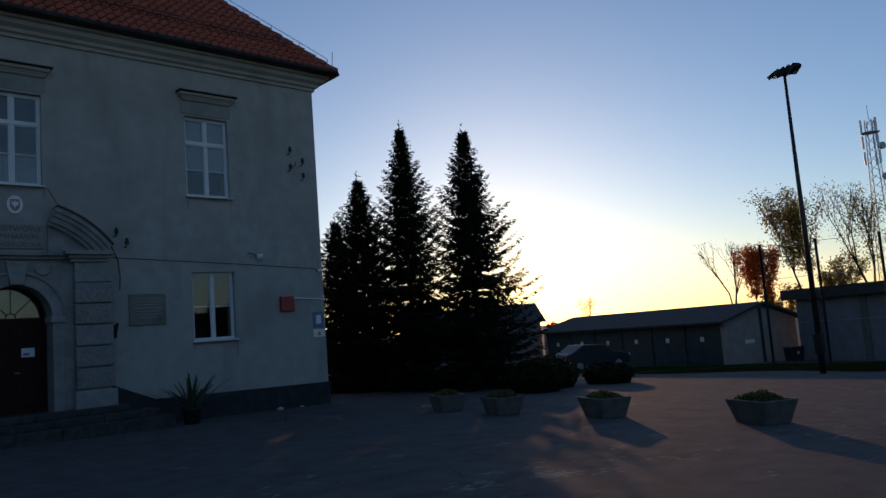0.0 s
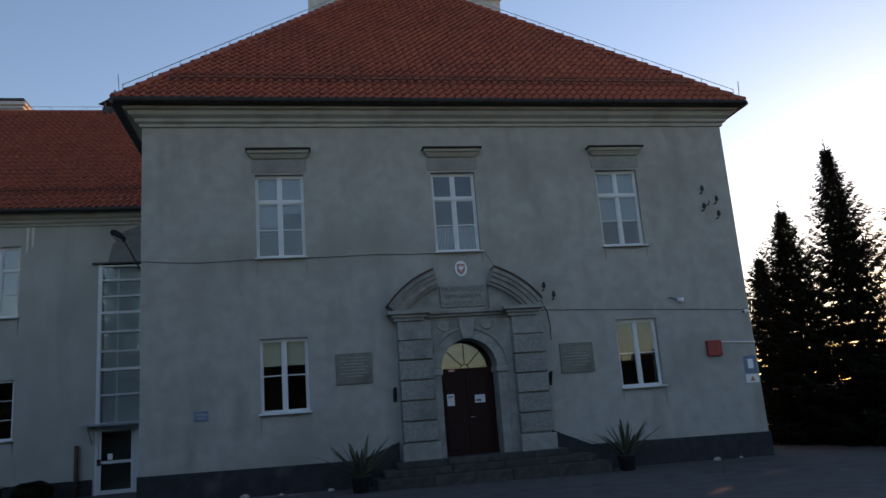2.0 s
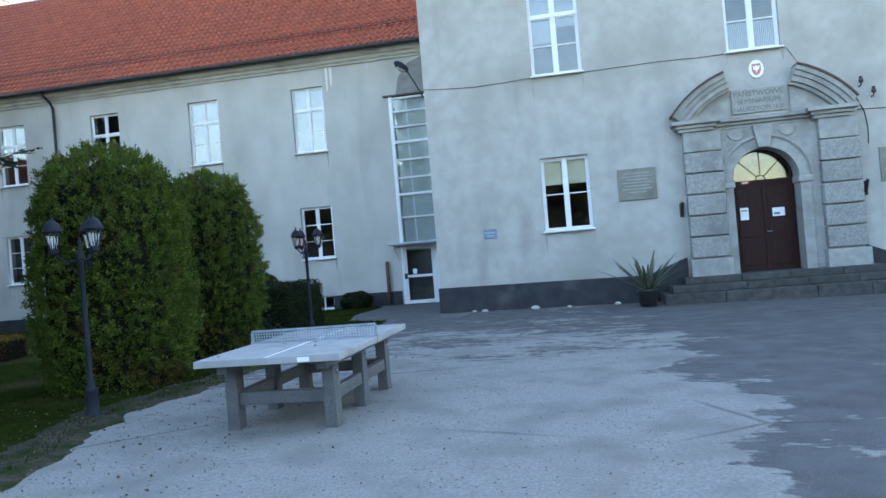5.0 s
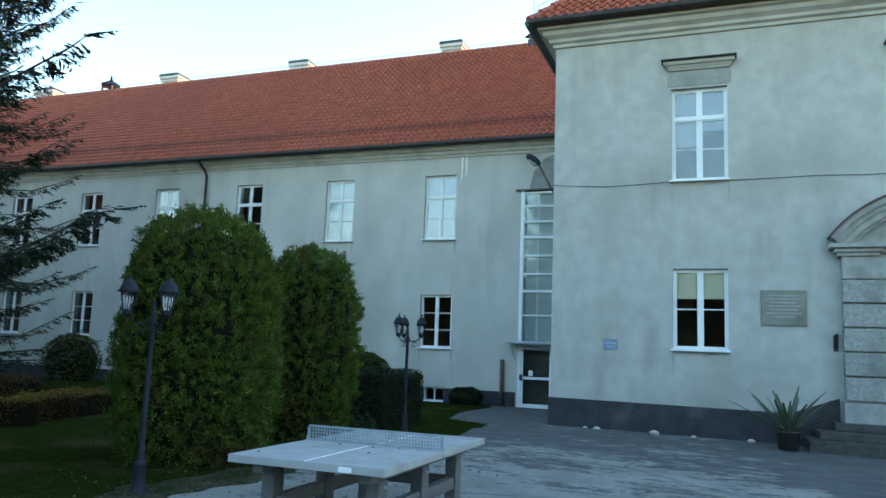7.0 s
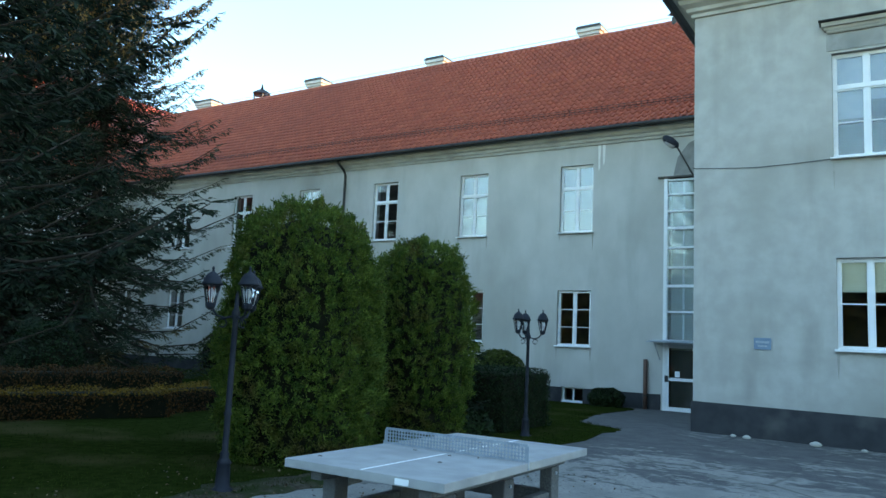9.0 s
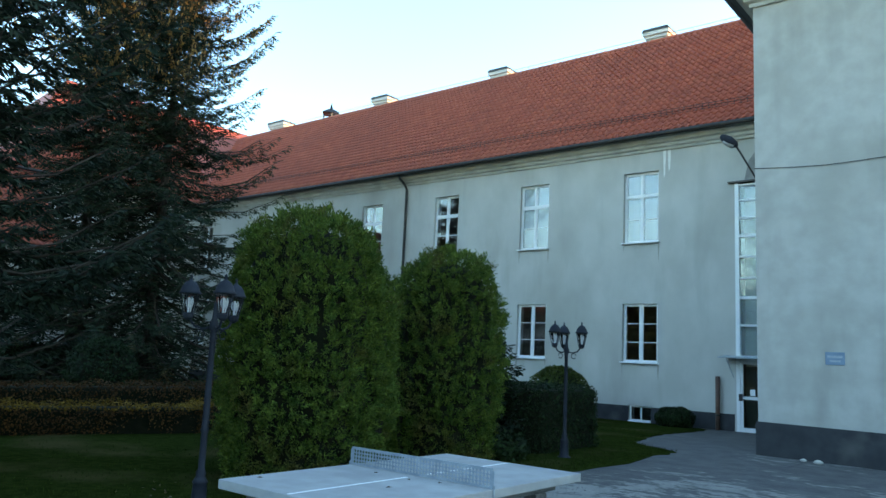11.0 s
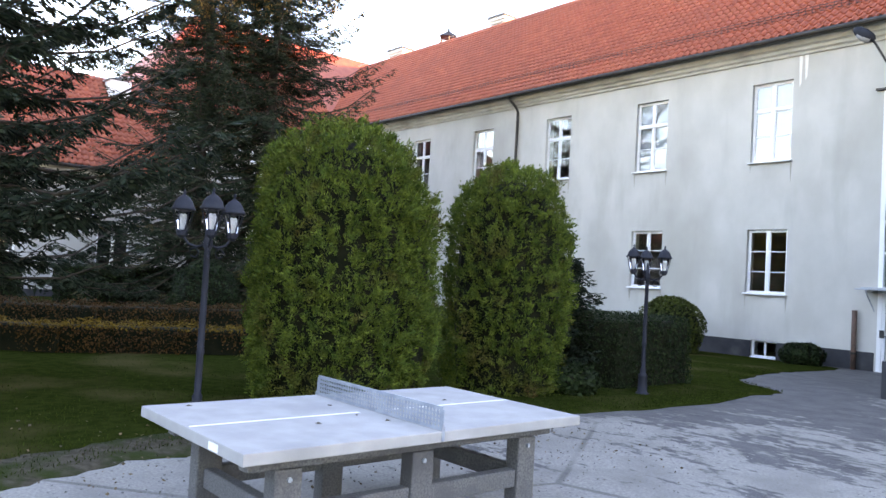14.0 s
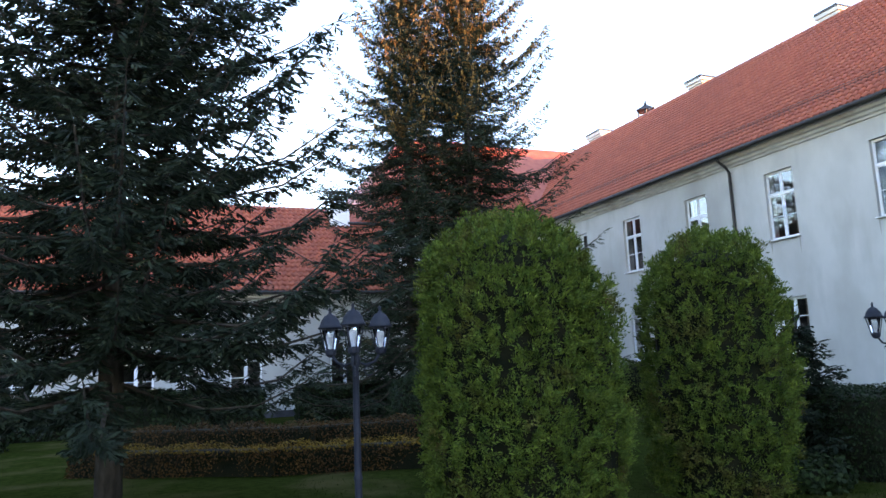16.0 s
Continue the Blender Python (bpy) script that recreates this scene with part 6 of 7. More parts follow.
# ---- table-tennis table ----
def tennis_table():
    x0, x1, y0, y1 = 0.07, 1.61, -13.53, -10.79
    t = thing("table_tennis_table", (x0, y0, 0), "outdoor concrete table-tennis table with a perforated metal net", "table")
    w, l = x1 - x0, y1 - y0
    for a, b in ((0.0, l / 2 - 0.003), (l / 2 + 0.003, l)):
        part("tabletop", Shape().box(0, w, a, b, 0.69, 0.76), CONCRETE, t, "pale smooth concrete slab", bevel=0.006)
    for a, b in ((0.02, l / 2 - 0.12), (l / 2 + 0.12, l - 0.02)):
        part("line", Shape().box(w / 2 - 0.012, w / 2 + 0.012, a, b, 0.76, 0.7615), WHITE_PAINT, t, "white painted line")
    # perforated net plate standing across the middle
    hz0, hz1 = 0.762, 0.915
    cols, rows = 44, 4
    s = Shape()
    du, dv = (w - 0.06) / cols, (hz1 - hz0 - 0.03) / rows
    for i in range(cols):
        for j in range(rows):
            ua, va = 0.03 + i * du, hz0 + 0.012 + j * dv
            cx, cz, r = ua + du / 2, va + dv / 2, 0.0125
            ring = [(cx + r * math.cos(k * math.pi / 4 + math.pi / 8), cz + r * math.sin(k * math.pi / 4 + math.pi / 8)) for k in range(8)]
            box = [(ua + du, cz), (ua + du, va + dv), (cx, va + dv), (ua, va + dv), (ua, cz), (ua, va), (cx, va), (ua + du, va)]
            for yy in (l / 2 - 0.004, l / 2 + 0.004):
                vs = [(a, yy, b) for a, b in box] + [(a, yy, b) for a, b in ring]
                s.add(vs, [(k, (k + 1) % 8, 8 + (k + 1) % 8, 8 + k) for k in range(8)])
    s.box(0.0, 0.03, l / 2 - 0.004, l / 2 + 0.004, hz0, hz1 - 0.018).box(w - 0.03, w, l / 2 - 0.004, l / 2 + 0.004, hz0, hz1 - 0.018)
    s.box(0.03, w - 0.03, l / 2 - 0.004, l / 2 + 0.004, hz0, hz0 + 0.012).box(0.012, w - 0.012, l / 2 - 0.004, l / 2 + 0.004, hz1 - 0.018, hz1)
    net = part("net", s, ZINC, t, "perforated galvanised metal net")
    for x in (-0.008, w):
        part("net_bracket", Shape().box(x, x + 0.005, l / 2 - 0.012, l / 2 + 0.012, 0.70, 0.79), ZINC, net)
    lx = (0.24, w - 0.24)
    ly = (0.38, l / 2, l - 0.38)
    for x in lx:
        for y in ly:
            part("leg", Shape().box(x - 0.065, x + 0.065, y - 0.09, y + 0.09, -0.03, 0.60), TERRAZZO, t, "dark exposed-aggregate concrete leg", bevel=0.012)
            part("bolt", Shape().tube([(x + (0.066 if x > 0.5 else -0.066), y, 0.54), (x + (0.08 if x > 0.5 else -0.08), y, 0.54)], 0.016, 6), ZINC, t)
        part("top_beam", Shape().box(x - 0.055, x + 0.055, 0.12, l - 0.12, 0.60, 0.69), TERRAZZO, t, bevel=0.01)
        for a, b in zip(ly, ly[1:]):
            part("stretcher", Shape().box(x - 0.045, x + 0.045, a + 0.09, b - 0.09, 0.24, 0.37), TERRAZZO, t, bevel=0.01)
    for y in (ly[0], ly[2]):
        part("cross_beam", Shape().box(lx[0] + 0.065, lx[1] - 0.065, y - 0.045, y + 0.045, 0.24, 0.37), TERRAZZO, t, bevel=0.01)
    part("maker_plate", Shape().box(w * 0.72, w * 0.80, -0.003, 0.0, 0.70, 0.745), WHITE_PAINT, t, "small white plate")
    leafm = mat("dead_leaf", (0.06, 0.035, 0.02), (0.11, 0.06, 0.03), 20, 0.8, 0.0)
    for x, y in ((0.13, 0.25), (1.0, 0.75), (0.5, 1.2), (1.12, 1.22), (0.85, 1.16), (0.62, 2.2)):
        solo("fallen_leaf", Shape().add([(0, 0, 0.003), (0.02, 0.014, 0.012), (0.05, 0.004, 0.004), (0.022, -0.012, 0.009)], [(0, 1, 2, 3)]), leafm, "curled brown leaf lying on the table", "leaf", "leaves on the table", where=pose(x0 + x, y0 + y, 0.76, 0, 0, x * 400))


tennis_table()


# ---- agaves in pots ----
def agave(where, seed, label):
    rng = random.Random(seed)
    t = thing("potted_agave", where, label, "potted plant", "agaves beside the steps")
    part("pot", Shape().lathe([(0.16, 0.0), (0.2, 0.02), (0.24, 0.36), (0.26, 0.38), (0.26, 0.42), (0.22, 0.42), (0.21, 0.36)], 0, 0, 16), BLACK, t, "black plastic pot", smooth=True)
    part("soil", Shape().tube([(0, 0, 0.3), (0, 0, 0.37)], 0.21, 12), SOIL, t)
    for k in range(20):
        a = k * 2.4
        el = 1.45 - 0.045 * k - rng.uniform(0, 0.2)
        L = 0.85 + 0.025 * k + rng.uniform(-0.15, 0.2)
        s = Shape()
        d, sd = Vector((math.cos(a), math.sin(a), 0)), Vector((-math.sin(a), math.cos(a), 0))
        p = Vector((0, 0, 0.36)) + d * 0.05
        n = 7
        for i in range(n):
            f = i / (n - 1)
            e = el - 0.35 * f + 0.15 * f * f
            w = 0.07 * (1.1 - f) ** 0.7 * (0.75 + 0.9 * f if f < 0.3 else 1.0)
            up = Vector((0, 0, 1)) * math.cos(e) - d * math.sin(e)
            for q, lift in ((-1, 0.025), (0, 0.0), (1, 0.025), (0, -0.014)):
                s.v.append(tuple(p + sd * w * q + up * lift * (1 - f)))
            p = p + (d * math.cos(e) + Vector((0, 0, 1)) * math.sin(e)) * (L / (n - 1))
        for i in range(n - 1):
            for q in range(4):
                s.f.append((4 * i + q, 4 * i + (q + 1) % 4, 4 * i + 4 + (q + 1) % 4, 4 * i + 4 + q))
        part("leaf", s, AGAVE, t, smooth=True)


agave((5.45, -1.35, ground_z(5.45, 0)), 3, "grey-green agave in a black pot at the steps")
agave((12.55, -1.15, ground_z(12.55, 0)), 4, "large grey-green agave in a black pot at the steps")


# ---- the yard to the east ----
WORN_CONCRETE = mat("worn_concrete", (0.1131, 0.1001, 0.087), (0.1653, 0.1479, 0.1305), 5, 0.9, 0.5, 40, (0.1305, 0.1218, 0.1131), 1.5, 0.5, 0.7)
MOSS = mat("moss_plants", (0.07, 0.085, 0.02), (0.14, 0.13, 0.035), 5, 0.8, 0.0, island=0.4, leaf=0.2)


def planter(x, y, seed):
    t = thing("planter", pose(x, y, ground_z(x, y), 0, 0, 66), "worn concrete trough planter with low mossy plants", "planter", "planters across the yard")
    a, b, c, d, h = 0.37, 0.26, 0.50, 0.36, 0.40
    s = Shape().add([(-a, -b, 0), (a, -b, 0), (a, b, 0), (-a, b, 0), (-c, -d, h), (c, -d, h), (c, d, h), (-c, d, h), (-c + .07, -d + .07, h), (c - .07, -d + .07, h), (c - .07, d - .07, h), (-c + .07, d - .07, h), (-c + .09, -d + .09, h - .09), (c - .09, -d + .09, h - .09), (c - .09, d - .09, h - .09), (-c + .09, d - .09, h - .09)],
                    [(3, 2, 1, 0), (0, 1, 5, 4), (1, 2, 6, 5), (2, 3, 7, 6), (3, 0, 4, 7), (4, 5, 9, 8), (5, 6, 10, 9), (6, 7, 11, 10), (7, 4, 8, 11), (8, 9, 13, 12), (9, 10, 14, 13), (10, 11, 15, 14), (11, 8, 12, 15)])
    part("trough", s, WORN_CONCRETE, t, bevel=0.012)
    part("soil", Shape().box(-c + .09, c - .09, -d + .09, d - .09, h - 0.14, h - 0.07), SOIL, t)
    rng = np.random.default_rng(seed)
    n = 1500
    p = np.stack([rng.uniform(-c + 0.1, c - 0.1, n), rng.uniform(-d + 0.1, d - 0.1, n), np.zeros(n)], 1)
    p[:, 2] = h - 0.08 + rng.random(n) * 0.18 * (1 - (p[:, 0] / c) ** 2) * (1 - (p[:, 1] / d) ** 2)
    part("foliage", quad_mesh("plants", leaf_quads(p, np.tile([0, 0, 1.0], (n, 1)), 0.07, rng, 1.2)), MOSS, t)


for k, (x, y) in enumerate(((16.9, -6.4), (16.7, -8.5), (16.9, -11.2), (16.9, -14.5))):
    planter(x, y, 60 + k)

DARK_GATE = mat("dark_green_gate", (0.020, 0.030, 0.034), (0.035, 0.045, 0.05), 3, 0.6, 0.1, 40)
FELT = mat("roof_felt", (0.03, 0.028, 0.028), (0.05, 0.047, 0.045), 4, 0.9, 0.3, 40)
PINK_WALL = mat("pinkish_render", (0.30, 0.25, 0.22), (0.37, 0.31, 0.27), 2, 0.95, 0.3, 40)


def garage():
    t = thing("garage_row", pose(41.2, -1.2, -1.2, 0, 0, 77.3), "long low garage row with dark gates and a pitched felt roof", "garage")
    L, W, h = 15.5, 5.8, 2.35
    part("wall", Shape().box(0, L, -W, -W + 0.2, -0.3, h).box(0, 0.25, -W + 0.2, 0, -0.3, h).box(L - 0.25, L, -W + 0.2, 0, -0.3, h), PINK_WALL, t)
    for x in (0.0, L - 0.25):
        part("gable", Shape().prism([(-W, h), (0, h), (-W / 2, h + 0.75)], 0, x + 0.003, x + 0.247), PINK_WALL, t)
    part("corner_strip", Shape().box(-0.02, 0.0, -W * 0.52, -W * 0.48, 0, h + 0.6), FELT, t)
    part("roof", Shape().prism([(0.5, h - 0.1), (0.5, h + 0.02), (-W / 2, h + 0.92), (-W - 0.3, h - 0.02), (-W - 0.3, h - 0.14), (-W / 2, h + 0.78)], 0, -0.35, L + 0.3), FELT, t)
    for k in range(6):
        a = 0.4 + k * 2.5
        part("pier", Shape().box(a - 0.15, a, -0.2, 0.0, 0, h), DARK_GATE, t)
        g = part("gate", Shape().box(a, a + 2.35, -0.12, -0.06, 0.0, h - 0.05), DARK_GATE, t)
        part("number_plate", Shape().box(a + 1.05, a + 1.3, -0.058, -0.05, 1.35, 1.6), WHITE_PAINT, g)
        part("seam", Shape().box(a + 1.16, a + 1.19, -0.06, -0.05, 0.0, h - 0.05), BLACK, g)
    part("sign", Shape().box(-0.03, 0.0, -2.2, -1.5, 1.1, 1.3), WHITE_PAINT, t)


garage()


def flat_building():
    t = thing("flat_roofed_building", pose(45.5, -3.2, -1.2, 0, 0, -22), "white flat-roofed outbuilding with a dark roof edge", "building")
    white = mat("pale_render", (0.16, 0.165, 0.175), (0.20, 0.206, 0.215), 2, 0.9, 0.2, 40)
    part("wall", Shape().box(0, 12, -9, 0, 0, 3.2), white, t, at=Matrix.Translation((0, 0, 0)))
    part("roof", Shape().box(-0.5, 12.5, -9.5, 0.5, 3.2, 3.75), FELT, t)
    for y in (-1.5, -4.2, -6.8):
        part("pilaster", Shape().box(-0.06, 0.0, y - 0.2, y + 0.2, 0, 3.2), WORN_CONCRETE, t)
    w = thing("white_building", pose(44.0, 21.0, -1.2, 0, 0, -40), "distant pale building behind the spruces", "building")
    part("wall", Shape().box(-5, 5, -4, 4, 0, 3.1), white, w)
    part("roof", Shape().prism([(-4.4, 3.1), (4.4, 3.1), (0, 4.6)], 0, -5.4, 5.4), FELT, w)


flat_building()


def floodlight_mast():
    t = thing("floodlight_mast", (31.9, -9.6, -0.75), "tall grey steel floodlight mast with four lamps", "lamp mast")
    part("pole", Shape().tube([(0, 0, -0.2), (0, 0, 5.5), (0, 0, 10.9)], [0.115, 0.085, 0.05], 10), METAL_DARK, t, smooth=True)
    part("crossbar", Shape().tube([(-0.45, -0.6, 10.75), (0.45, 0.6, 11.05)], 0.035, 6), ZINC, t)
    for k, f in enumerate((-0.9, -0.3, 0.3, 0.9)):
        part("floodlight", Shape().prism([(-0.2, -0.05), (0.2, -0.12), (0.24, 0.02), (-0.18, 0.12)], 1, -0.16, 0.16), LAMP_METAL, t, at=Matrix.Translation((0.45 * f, 0.6 * f, 11.05 + 0.15 * f)) @ pose(0, 0, 0, 0, 20, 60 + 25 * k), bevel=0.02)
    part("cabinet", Shape().box(-0.16, 0.16, -0.12, 0.12, 0.7, 1.4), METAL_DARK, t)


floodlight_mast()


def radio_mast():
    t = thing("radio_mast", (4.1 + 125 * math.sin(radians(72.9)), -20.7 + 125 * math.cos(radians(72.9)), -1.3), "distant steel lattice radio mast with antennas", "radio mast")
    H = 29.0
    for sx in (-1, 1):
        for sy in (-1, 1):
            part("leg", Shape().tube([(sx * 1.3, sy * 1.3, 0), (sx * 0.45, sy * 0.45, H)], 0.07, 5), ZINC, t)
    s = Shape()
    n = 22
    for k in range(n):
        za, zb = H * k / n, H * (k + 1) / n
        ra, rb = 1.3 - 0.85 * k / n, 1.3 - 0.85 * (k + 1) / n
        c = [(-1, -1), (1, -1), (1, 1), (-1, 1)]
        for i in range(4):
            a, b = c[i], c[(i + 1) % 4]
            s.tube([(a[0] * ra, a[1] * ra, za), (b[0] * rb, b[1] * rb, zb)], 0.035, 4)
    part("bracing", s, ZINC, t)
    for k in range(9):
        a = k * 0.7
        z = H - 0.2 - 2.4 * (k // 3)
        part("antenna", Shape().box(-0.14, 0.14, -0.08, 0.08, 0, 1.9), WHITE_PAINT, t, at=Matrix.Translation((1.15 * math.cos(a * 3), 1.15 * math.sin(a * 3), z - 1.6)) @ pose(0, 0, 0, 0, 0, math.degrees(a * 3)))
    for k, z in enumerate((H - 4.0, H - 8.5)):
        part("dish", Shape().tube([(0.6, -0.9, z), (0.4, -1.3, z)], [0.5, 0.55], 12), ZINC, t)
    part("rod", Shape().tube([(0, 0, H), (0, 0, H + 2.2)], 0.05, 5), ZINC, t)
    part("platform", Shape().lathe([(0.4, H - 2.0), (1.25, H - 1.95), (1.25, H - 1.85), (0.4, H - 1.8)], 0, 0, 12), ZINC, t)


radio_mast()


def ball_fence():
    t = thing("ball_fence", (39, -8.5, -1.05), "tall steel mesh ball fence between posts", "fence")
    pts = [(-1.5, 3.2), (-0.9, 1.0), (0.2, -1.2), (1.3, -3.4), (2.4, -5.6)]
    for x, y in pts:
        part("post", Shape().tube([(x, y, -0.2), (x, y, 5.6)], 0.06, 8), LAMP_METAL, t)
    for (xa, ya), (xb, yb) in zip(pts, pts[1:]):
        for z in (0.1, 2.0, 4.0, 5.5):
            part("wire", Shape().tube([(xa, ya, z), (xb, yb, z)], 0.010, 4), ZINC, t)


ball_fence()


def parked_car():
    t = thing("parked_car", pose(38.3, 5.3, ground_z(38.3, 0), 0, 0, 160), "dark parked hatchback car in the shade", "car")
    paint = mat("dark_car_paint", (0.012, 0.014, 0.018), (0.02, 0.022, 0.026), 3, 0.5, 0.0)
    side = [(-2.0, 0.28), (-2.05, 0.62), (-1.95, 0.86), (-1.0, 0.98), (-0.45, 1.38), (0.9, 1.44), (1.6, 1.05), (2.0, 0.95), (2.05, 0.5), (1.98, 0.28)]
    part("body", Shape().prism(side, 1, -0.83, 0.83), paint, t, bevel=0.06)
    part("windscreen", Shape().prism([(-0.95, 1.0), (-0.45, 1.35), (-0.40, 1.35), (-0.90, 1.0)], 1, -0.68, 0.68), GLASS, t, at=(-0.06, 0, 0.02))
    for s_ in (-1, 1):
        part("side_window", Shape().prism([(-0.7, 1.0), (-0.35, 1.31), (0.85, 1.36), (1.3, 1.04)], 1, *sorted((s_ * 0.832, s_ * 0.84))), BLACK, t)
        part("headlight", Shape().box(-2.07, -2.0, *sorted((s_ * 0.5, s_ * 0.78)), 0.64, 0.78), WHITE_PAINT, t, bevel=0.01)
        for x in (-1.25, 1.25):
            wheel = part("wheel", Shape().tube([(x, s_ * 0.66, 0.3), (x, s_ * 0.85, 0.3)], 0.31, 18), BLACK, t)
            part("rim", Shape().tube([(x, s_ * 0.84, 0.3), (x, s_ * 0.862, 0.3)], 0.2, 12), ZINC, wheel)


parked_car()


def rubbish_bin():
    t = thing("rubbish_bin", pose(43.6, -3.6, -1.2, 0, 0, -20) @ Matrix.Diagonal((0.62, 0.62, 0.62, 1)), "large black wheeled rubbish container", "bin")
    part("body", Shape().prism([(-0.55, 0.15), (0.55, 0.15), (0.68, 1.15), (-0.68, 1.15)], 1, -0.45, 0.45), BLACK, t, bevel=0.02)
    part("lid", Shape().prism([(-0.7, 1.15), (0.7, 1.15), (0.6, 1.3), (-0.6, 1.3)], 1, -0.5, 0.5), BLACK, t, bevel=0.02)
    for x in (-0.45, 0.45):
        part("wheel", Shape().tube([(x, -0.4, 0.08), (x, -0.34, 0.08)], 0.09, 10), BLACK, t)
    part("label_plate", Shape().box(-0.1, 0.1, -0.456, -0.45, 0.7, 0.9), WHITE_PAINT, t)


rubbish_bin()

ORANGE_LEAF = mat("orange_leaves", (0.62, 0.15, 0.03), (0.72, 0.24, 0.04), 1.2, 0.7, 0.0, island=0.3, leaf=0.7)
OCHRE_LEAF = mat("ochre_leaves", (0.27, 0.20, 0.05), (0.38, 0.28, 0.07), 1.2, 0.7, 0.0, island=0.4, leaf=0.65)


def far(az, d):
    return (4.1 + d * math.sin(radians(az)), -20.7 + d * math.cos(radians(az)), -1.3)


deciduous(far(65.0, 62), 9.4, 71, "orange autumn tree behind the garages", ORANGE_LEAF, 9000, 0.42, 0.15)
deciduous(far(68.0, 60), 12.6, 72, "ochre half-bare autumn tree behind the garages", OCHRE_LEAF, 9000, 0.36, 0.15)
deciduous(far(63.2, 66), 11.0, 73, "bare tree behind the garages", OCHRE_LEAF, 250, 0.36, 0.12)
deciduous(far(71.8, 62), 13.4, 74, "tall thin-leaved tree behind the fence", OCHRE_LEAF, 3000, 0.32, 0.13)
deciduous(far(69.8, 64), 7.0, 75, "ochre tree behind the fence", OCHRE_LEAF, 5000, 0.45, 0.15)
deciduous(far(52.6, 75), 6.6, 76, "small bare far tree", OCHRE_LEAF, 400, 0.4, 0.12)
deciduous(far(50.6, 78), 4.2, 77, "small orange far tree", ORANGE_LEAF, 1200, 0.5, 0.14)
deciduous(far(73.5, 58), 10.0, 78, "half-bare tree beyond the fence", OCHRE_LEAF, 3000, 0.36, 0.13)
deciduous(far(66.3, 64), 5.5, 79, "ochre tree behind the garages", OCHRE_LEAF, 3500, 0.5, 0.15)
deciduous(far(76.0, 60), 10.5, 80, "half-bare tree beyond the fence", OCHRE_LEAF, 1800, 0.4, 0.13)
round_bush("low_bush", (22.6, -4.4, -0.4), 0.9, 1.0, 48, "dark round bush at the spruces' feet", BOX, 2500, 0.1)
round_bush("low_bush", (24.5, -3.4, -0.5), 0.95, 1.0, 49, "dark bush at the spruces' feet", BOX, 2500, 0.1)
round_bush("low_bush", (27.0, -4.0, -0.6), 0.9, 0.75, 50, "dark shrub beside the parked car", BOX, 2500, 0.1)


def verge():
    s = Shape()
    for k in range(24):
        y = -14 + k * 1.2
        for x, dz in ((33.5 + 0.8 * math.sin(y * 0.7), 0.0), (34.6, 0.06), (38, 0.1), (40.9, 0.02)):
            s.v.append((x, y, ground_z(x, y) + dz + 0.01))
    s.f = [(j * 4 + i, j * 4 + i + 1, j * 4 + 5 + i, j * 4 + 4 + i) for j in range(23) for i in range(3)]
    solo("grass_verge", s, GRASS, "rough grass verge before the garages", "grass", kind="structure", smooth=True)


verge()


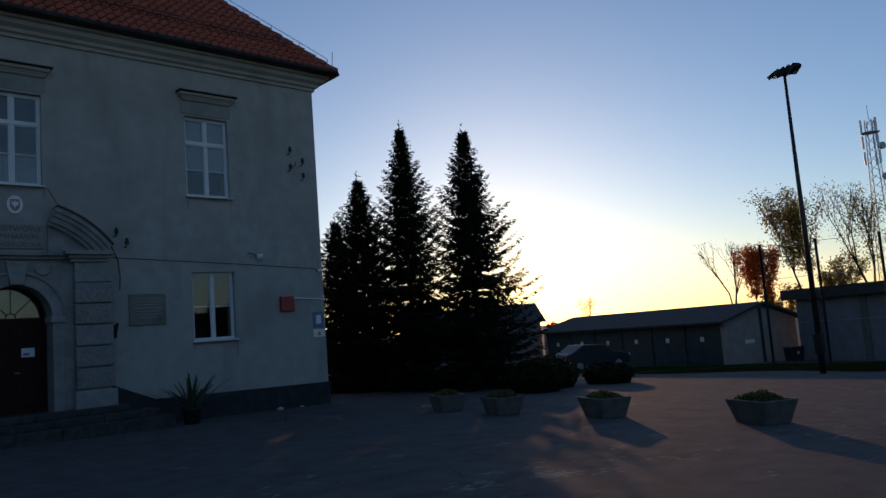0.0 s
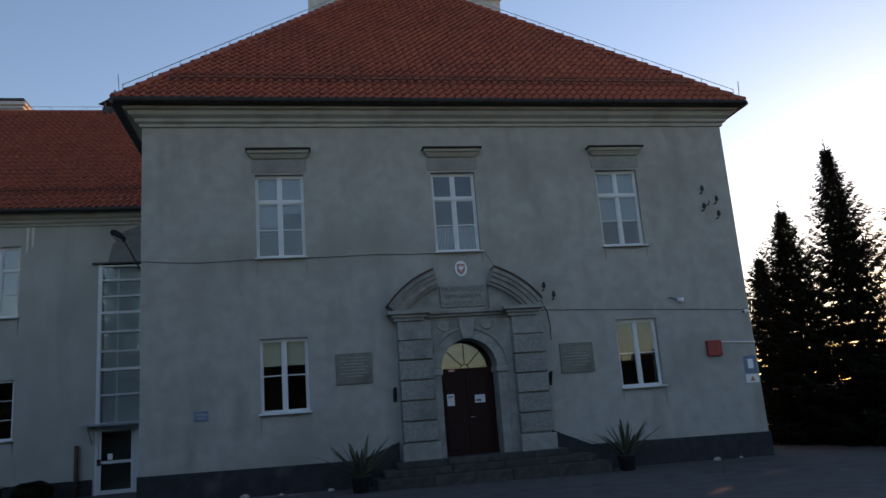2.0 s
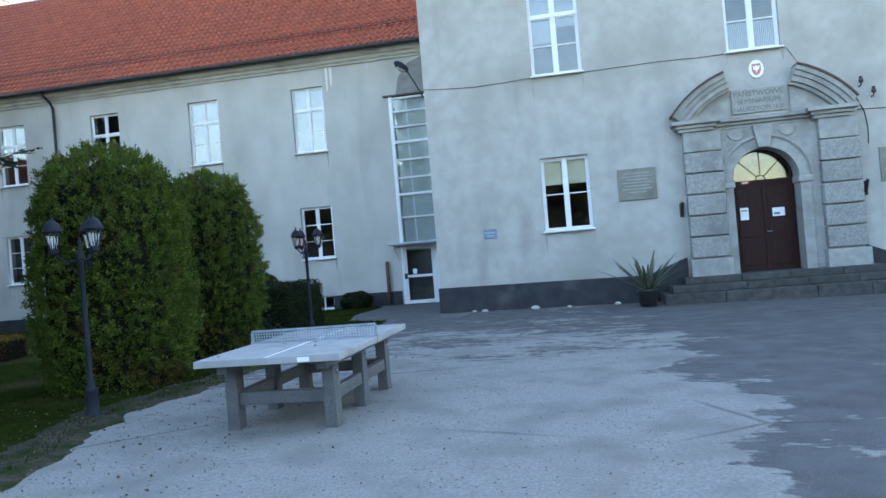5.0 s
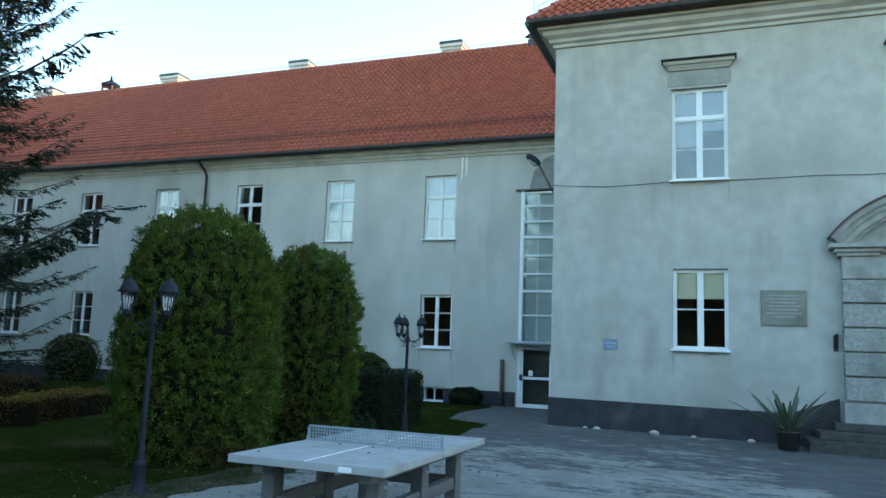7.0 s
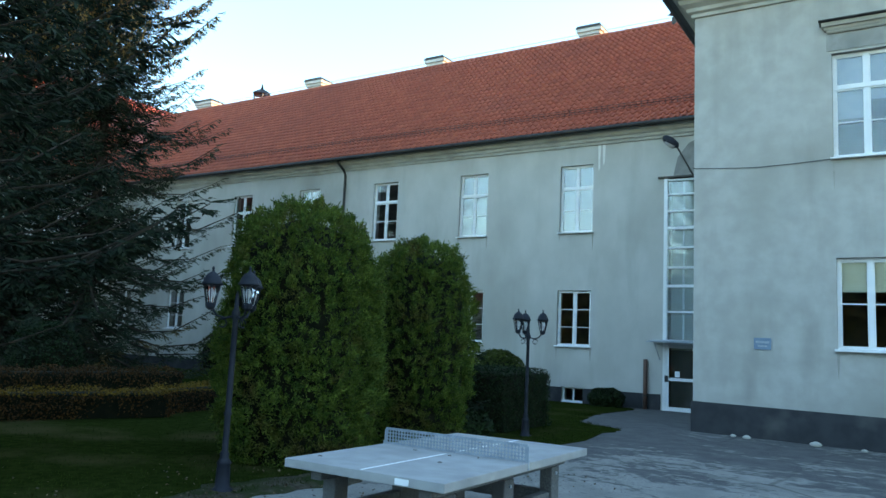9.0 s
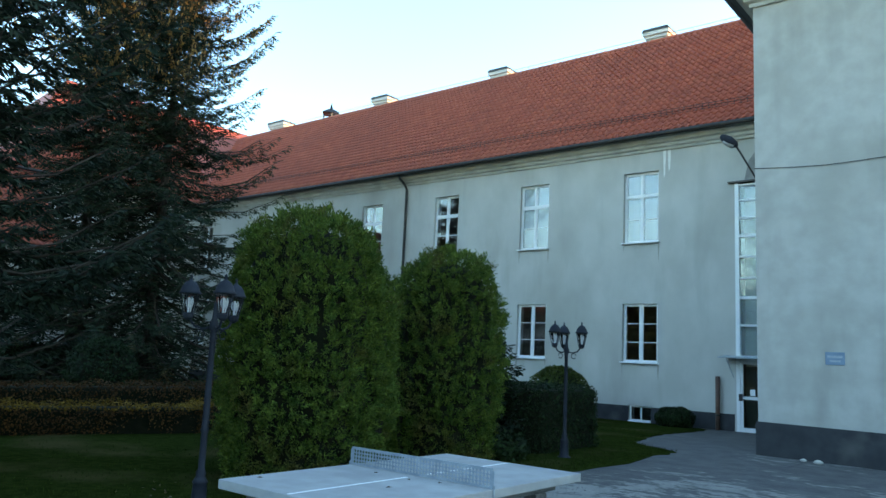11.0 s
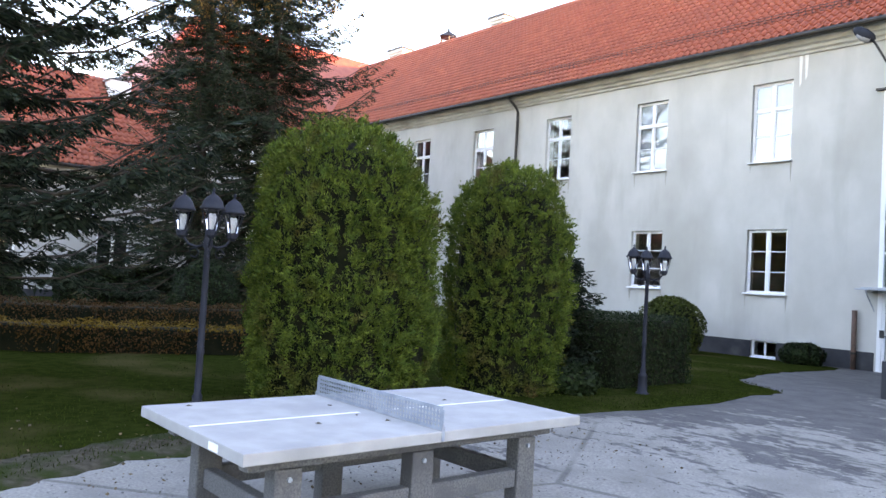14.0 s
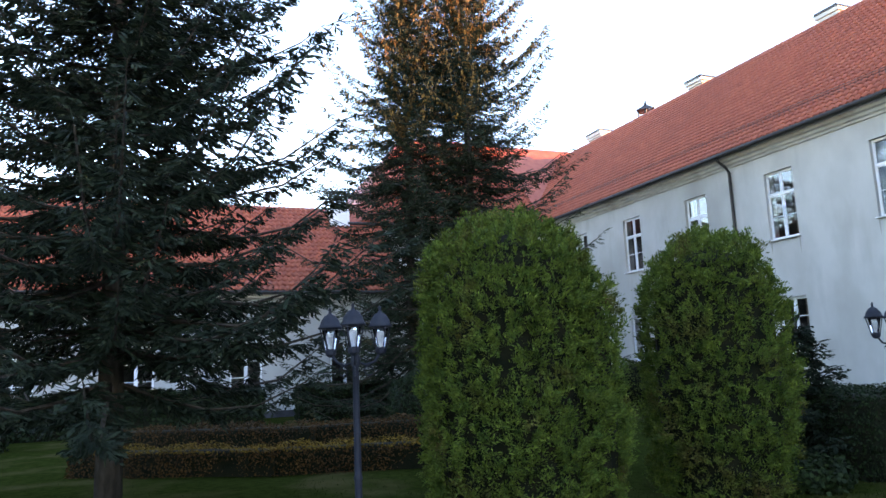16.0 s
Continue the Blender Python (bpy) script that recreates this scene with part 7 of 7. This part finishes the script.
# ---- stones, leaves and grass blades ----
def scatter():
    rng = np.random.default_rng(9)
    n = 42000
    y = rng.uniform(-17, 3, n)
    e = np.array([lawn_edge(v) for v in y])
    x = e - 0.03 - rng.exponential(3.2, n)
    z = np.array([ground_z(a, b) for a, b in zip(x, y)]) + 0.02
    p = np.stack([x, y, z], 1)
    ax = unit(rng.normal(size=(n, 3)) * 0.35 + np.array([0, 0, 1.0])) * rng.uniform(0.025, 0.065, n)[:, None]
    sd = unit(np.cross(ax, rng.normal(size=(n, 3))))
    solo("grass_blades", quad_mesh("grass_blades", kites(p, ax, np.full(n, 0.009), sd, rng)[0]), BLADE, "short green grass blades of the lawn", "grass", kind="stuff")
    # pebbles on the gravel
    n = 2600
    x, y = rng.uniform(-1.5, 4.6, n), rng.uniform(-18.5, -7, n)
    s = Shape()
    for a, b in zip(x, y):
        r = rng.uniform(0.004, 0.012)
        z = ground_z(a, b)
        q = rng.uniform(0, 6.28)
        ring = [(a + r * math.cos(q + k * 1.57), b + r * math.sin(q + k * 1.57), z + r * 0.25) for k in range(4)]
        s.add(ring + [(a, b, z + r * 0.8), (a, b, z - 0.01)], [(0, 1, 4), (1, 2, 4), (2, 3, 4), (3, 0, 4), (1, 0, 5), (2, 1, 5), (3, 2, 5), (0, 3, 5)])
    solo("pebbles", s, mat("pebble", (0.10, 0.097, 0.092), (0.20, 0.194, 0.185), 3, 0.9, 0.0, island=0.5), "small grey stones scattered on the gravel", "pebbles", kind="stuff")
    n = 900
    y = rng.uniform(-17.5, -8, n)
    x = np.array([lawn_edge(v) for v in y]) + rng.normal(0.4, 1.2, n)
    p = np.stack([x, y, np.array([ground_z(a, b) for a, b in zip(x, y)]) + np.where(x < -1.2, 0.05, 0.012)], 1)
    up = unit(rng.normal(size=(n, 3)) * 0.25 + np.array([0, 0, 1.0]))
    solo("fallen_leaves", quad_mesh("fallen_leaves", leaf_quads(p, up, 0.035, rng, 0.3)), mat("leaf_litter", (0.05, 0.032, 0.02), (0.12, 0.075, 0.035), 4, 0.8, 0.0, island=0.5), "small brown fallen leaves on gravel and grass", "leaves", kind="stuff")
    # a few white stones along the plinth
    for k, xx in enumerate((0.95, 1.25, 2.6, 3.5, 4.75, 15.6, 16.4)):
        r = 0.07 + 0.03 * (k % 3)
        v = [(r * math.cos(a) * c, r * 0.7 * math.sin(a) * c, r * 0.6 * h) for h, c in ((-0.4, 0.6), (0.2, 1.0), (0.7, 0.7), (1.0, 0.2)) for a in [i * 0.785 + 0.3 * k for i in range(8)]]
        f = [(j * 8 + i, j * 8 + (i + 1) % 8, j * 8 + 8 + (i + 1) % 8, j * 8 + 8 + i) for j in range(3) for i in range(8)] + [tuple(range(24, 32))]
        solo("stone", Shape().add(v, f), TRIM, "pale loose stone at the foot of the wall", "stone", "stones along the plinth", where=pose(xx, -0.3 - 0.1 * (k % 2), ground_z(xx, 0) + 0.02), smooth=True)


scatter()


# dense unseen tree belt behind the walker, added to darken window reflections
def tree_belt():
    rng = np.random.default_rng(77)
    t = thing("backdrop", (0, -54, -0.3), "dense dark tree belt added out of view, mirrored in the windows", "tree belt", kind="structure")
    s = Shape()
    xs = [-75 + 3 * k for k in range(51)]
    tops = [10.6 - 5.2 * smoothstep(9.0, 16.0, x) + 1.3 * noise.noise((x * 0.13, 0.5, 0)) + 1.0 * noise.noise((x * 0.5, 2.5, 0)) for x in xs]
    # flat dark sheet stands in for the shade within the belt
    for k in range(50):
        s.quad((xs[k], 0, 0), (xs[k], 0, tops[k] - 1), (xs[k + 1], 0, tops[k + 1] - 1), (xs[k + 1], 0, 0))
    part("trunks", s, FOLIAGE_SHADE, t)
    n = 14000
    x = rng.uniform(-75, 75, n)
    p = np.stack([x, rng.uniform(0.1, 1.6, n), np.interp(x, xs, tops) * rng.random(n) ** 0.6], 1)
    part("foliage", quad_mesh("foliage", leaf_quads(p, unit(rng.normal(size=(n, 3)) + np.array([0, 1.0, 0])), 0.9, rng, 0.6)), BOX, t)
    # unseen east sheet added to block horizon glow in hall windows
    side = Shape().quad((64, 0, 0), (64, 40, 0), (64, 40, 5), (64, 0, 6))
    part("trunks", side, FOLIAGE_SHADE, t)
    p = np.stack([rng.uniform(62.6, 63.8, 4000), rng.uniform(0, 40, 4000), rng.random(4000) ** 0.6 * 6], 1)
    part("foliage", quad_mesh("foliage", leaf_quads(p, unit(rng.normal(size=(4000, 3)) - np.array([1.0, 0, 0])), 0.9, rng, 0.6)), BOX, t)


tree_belt()
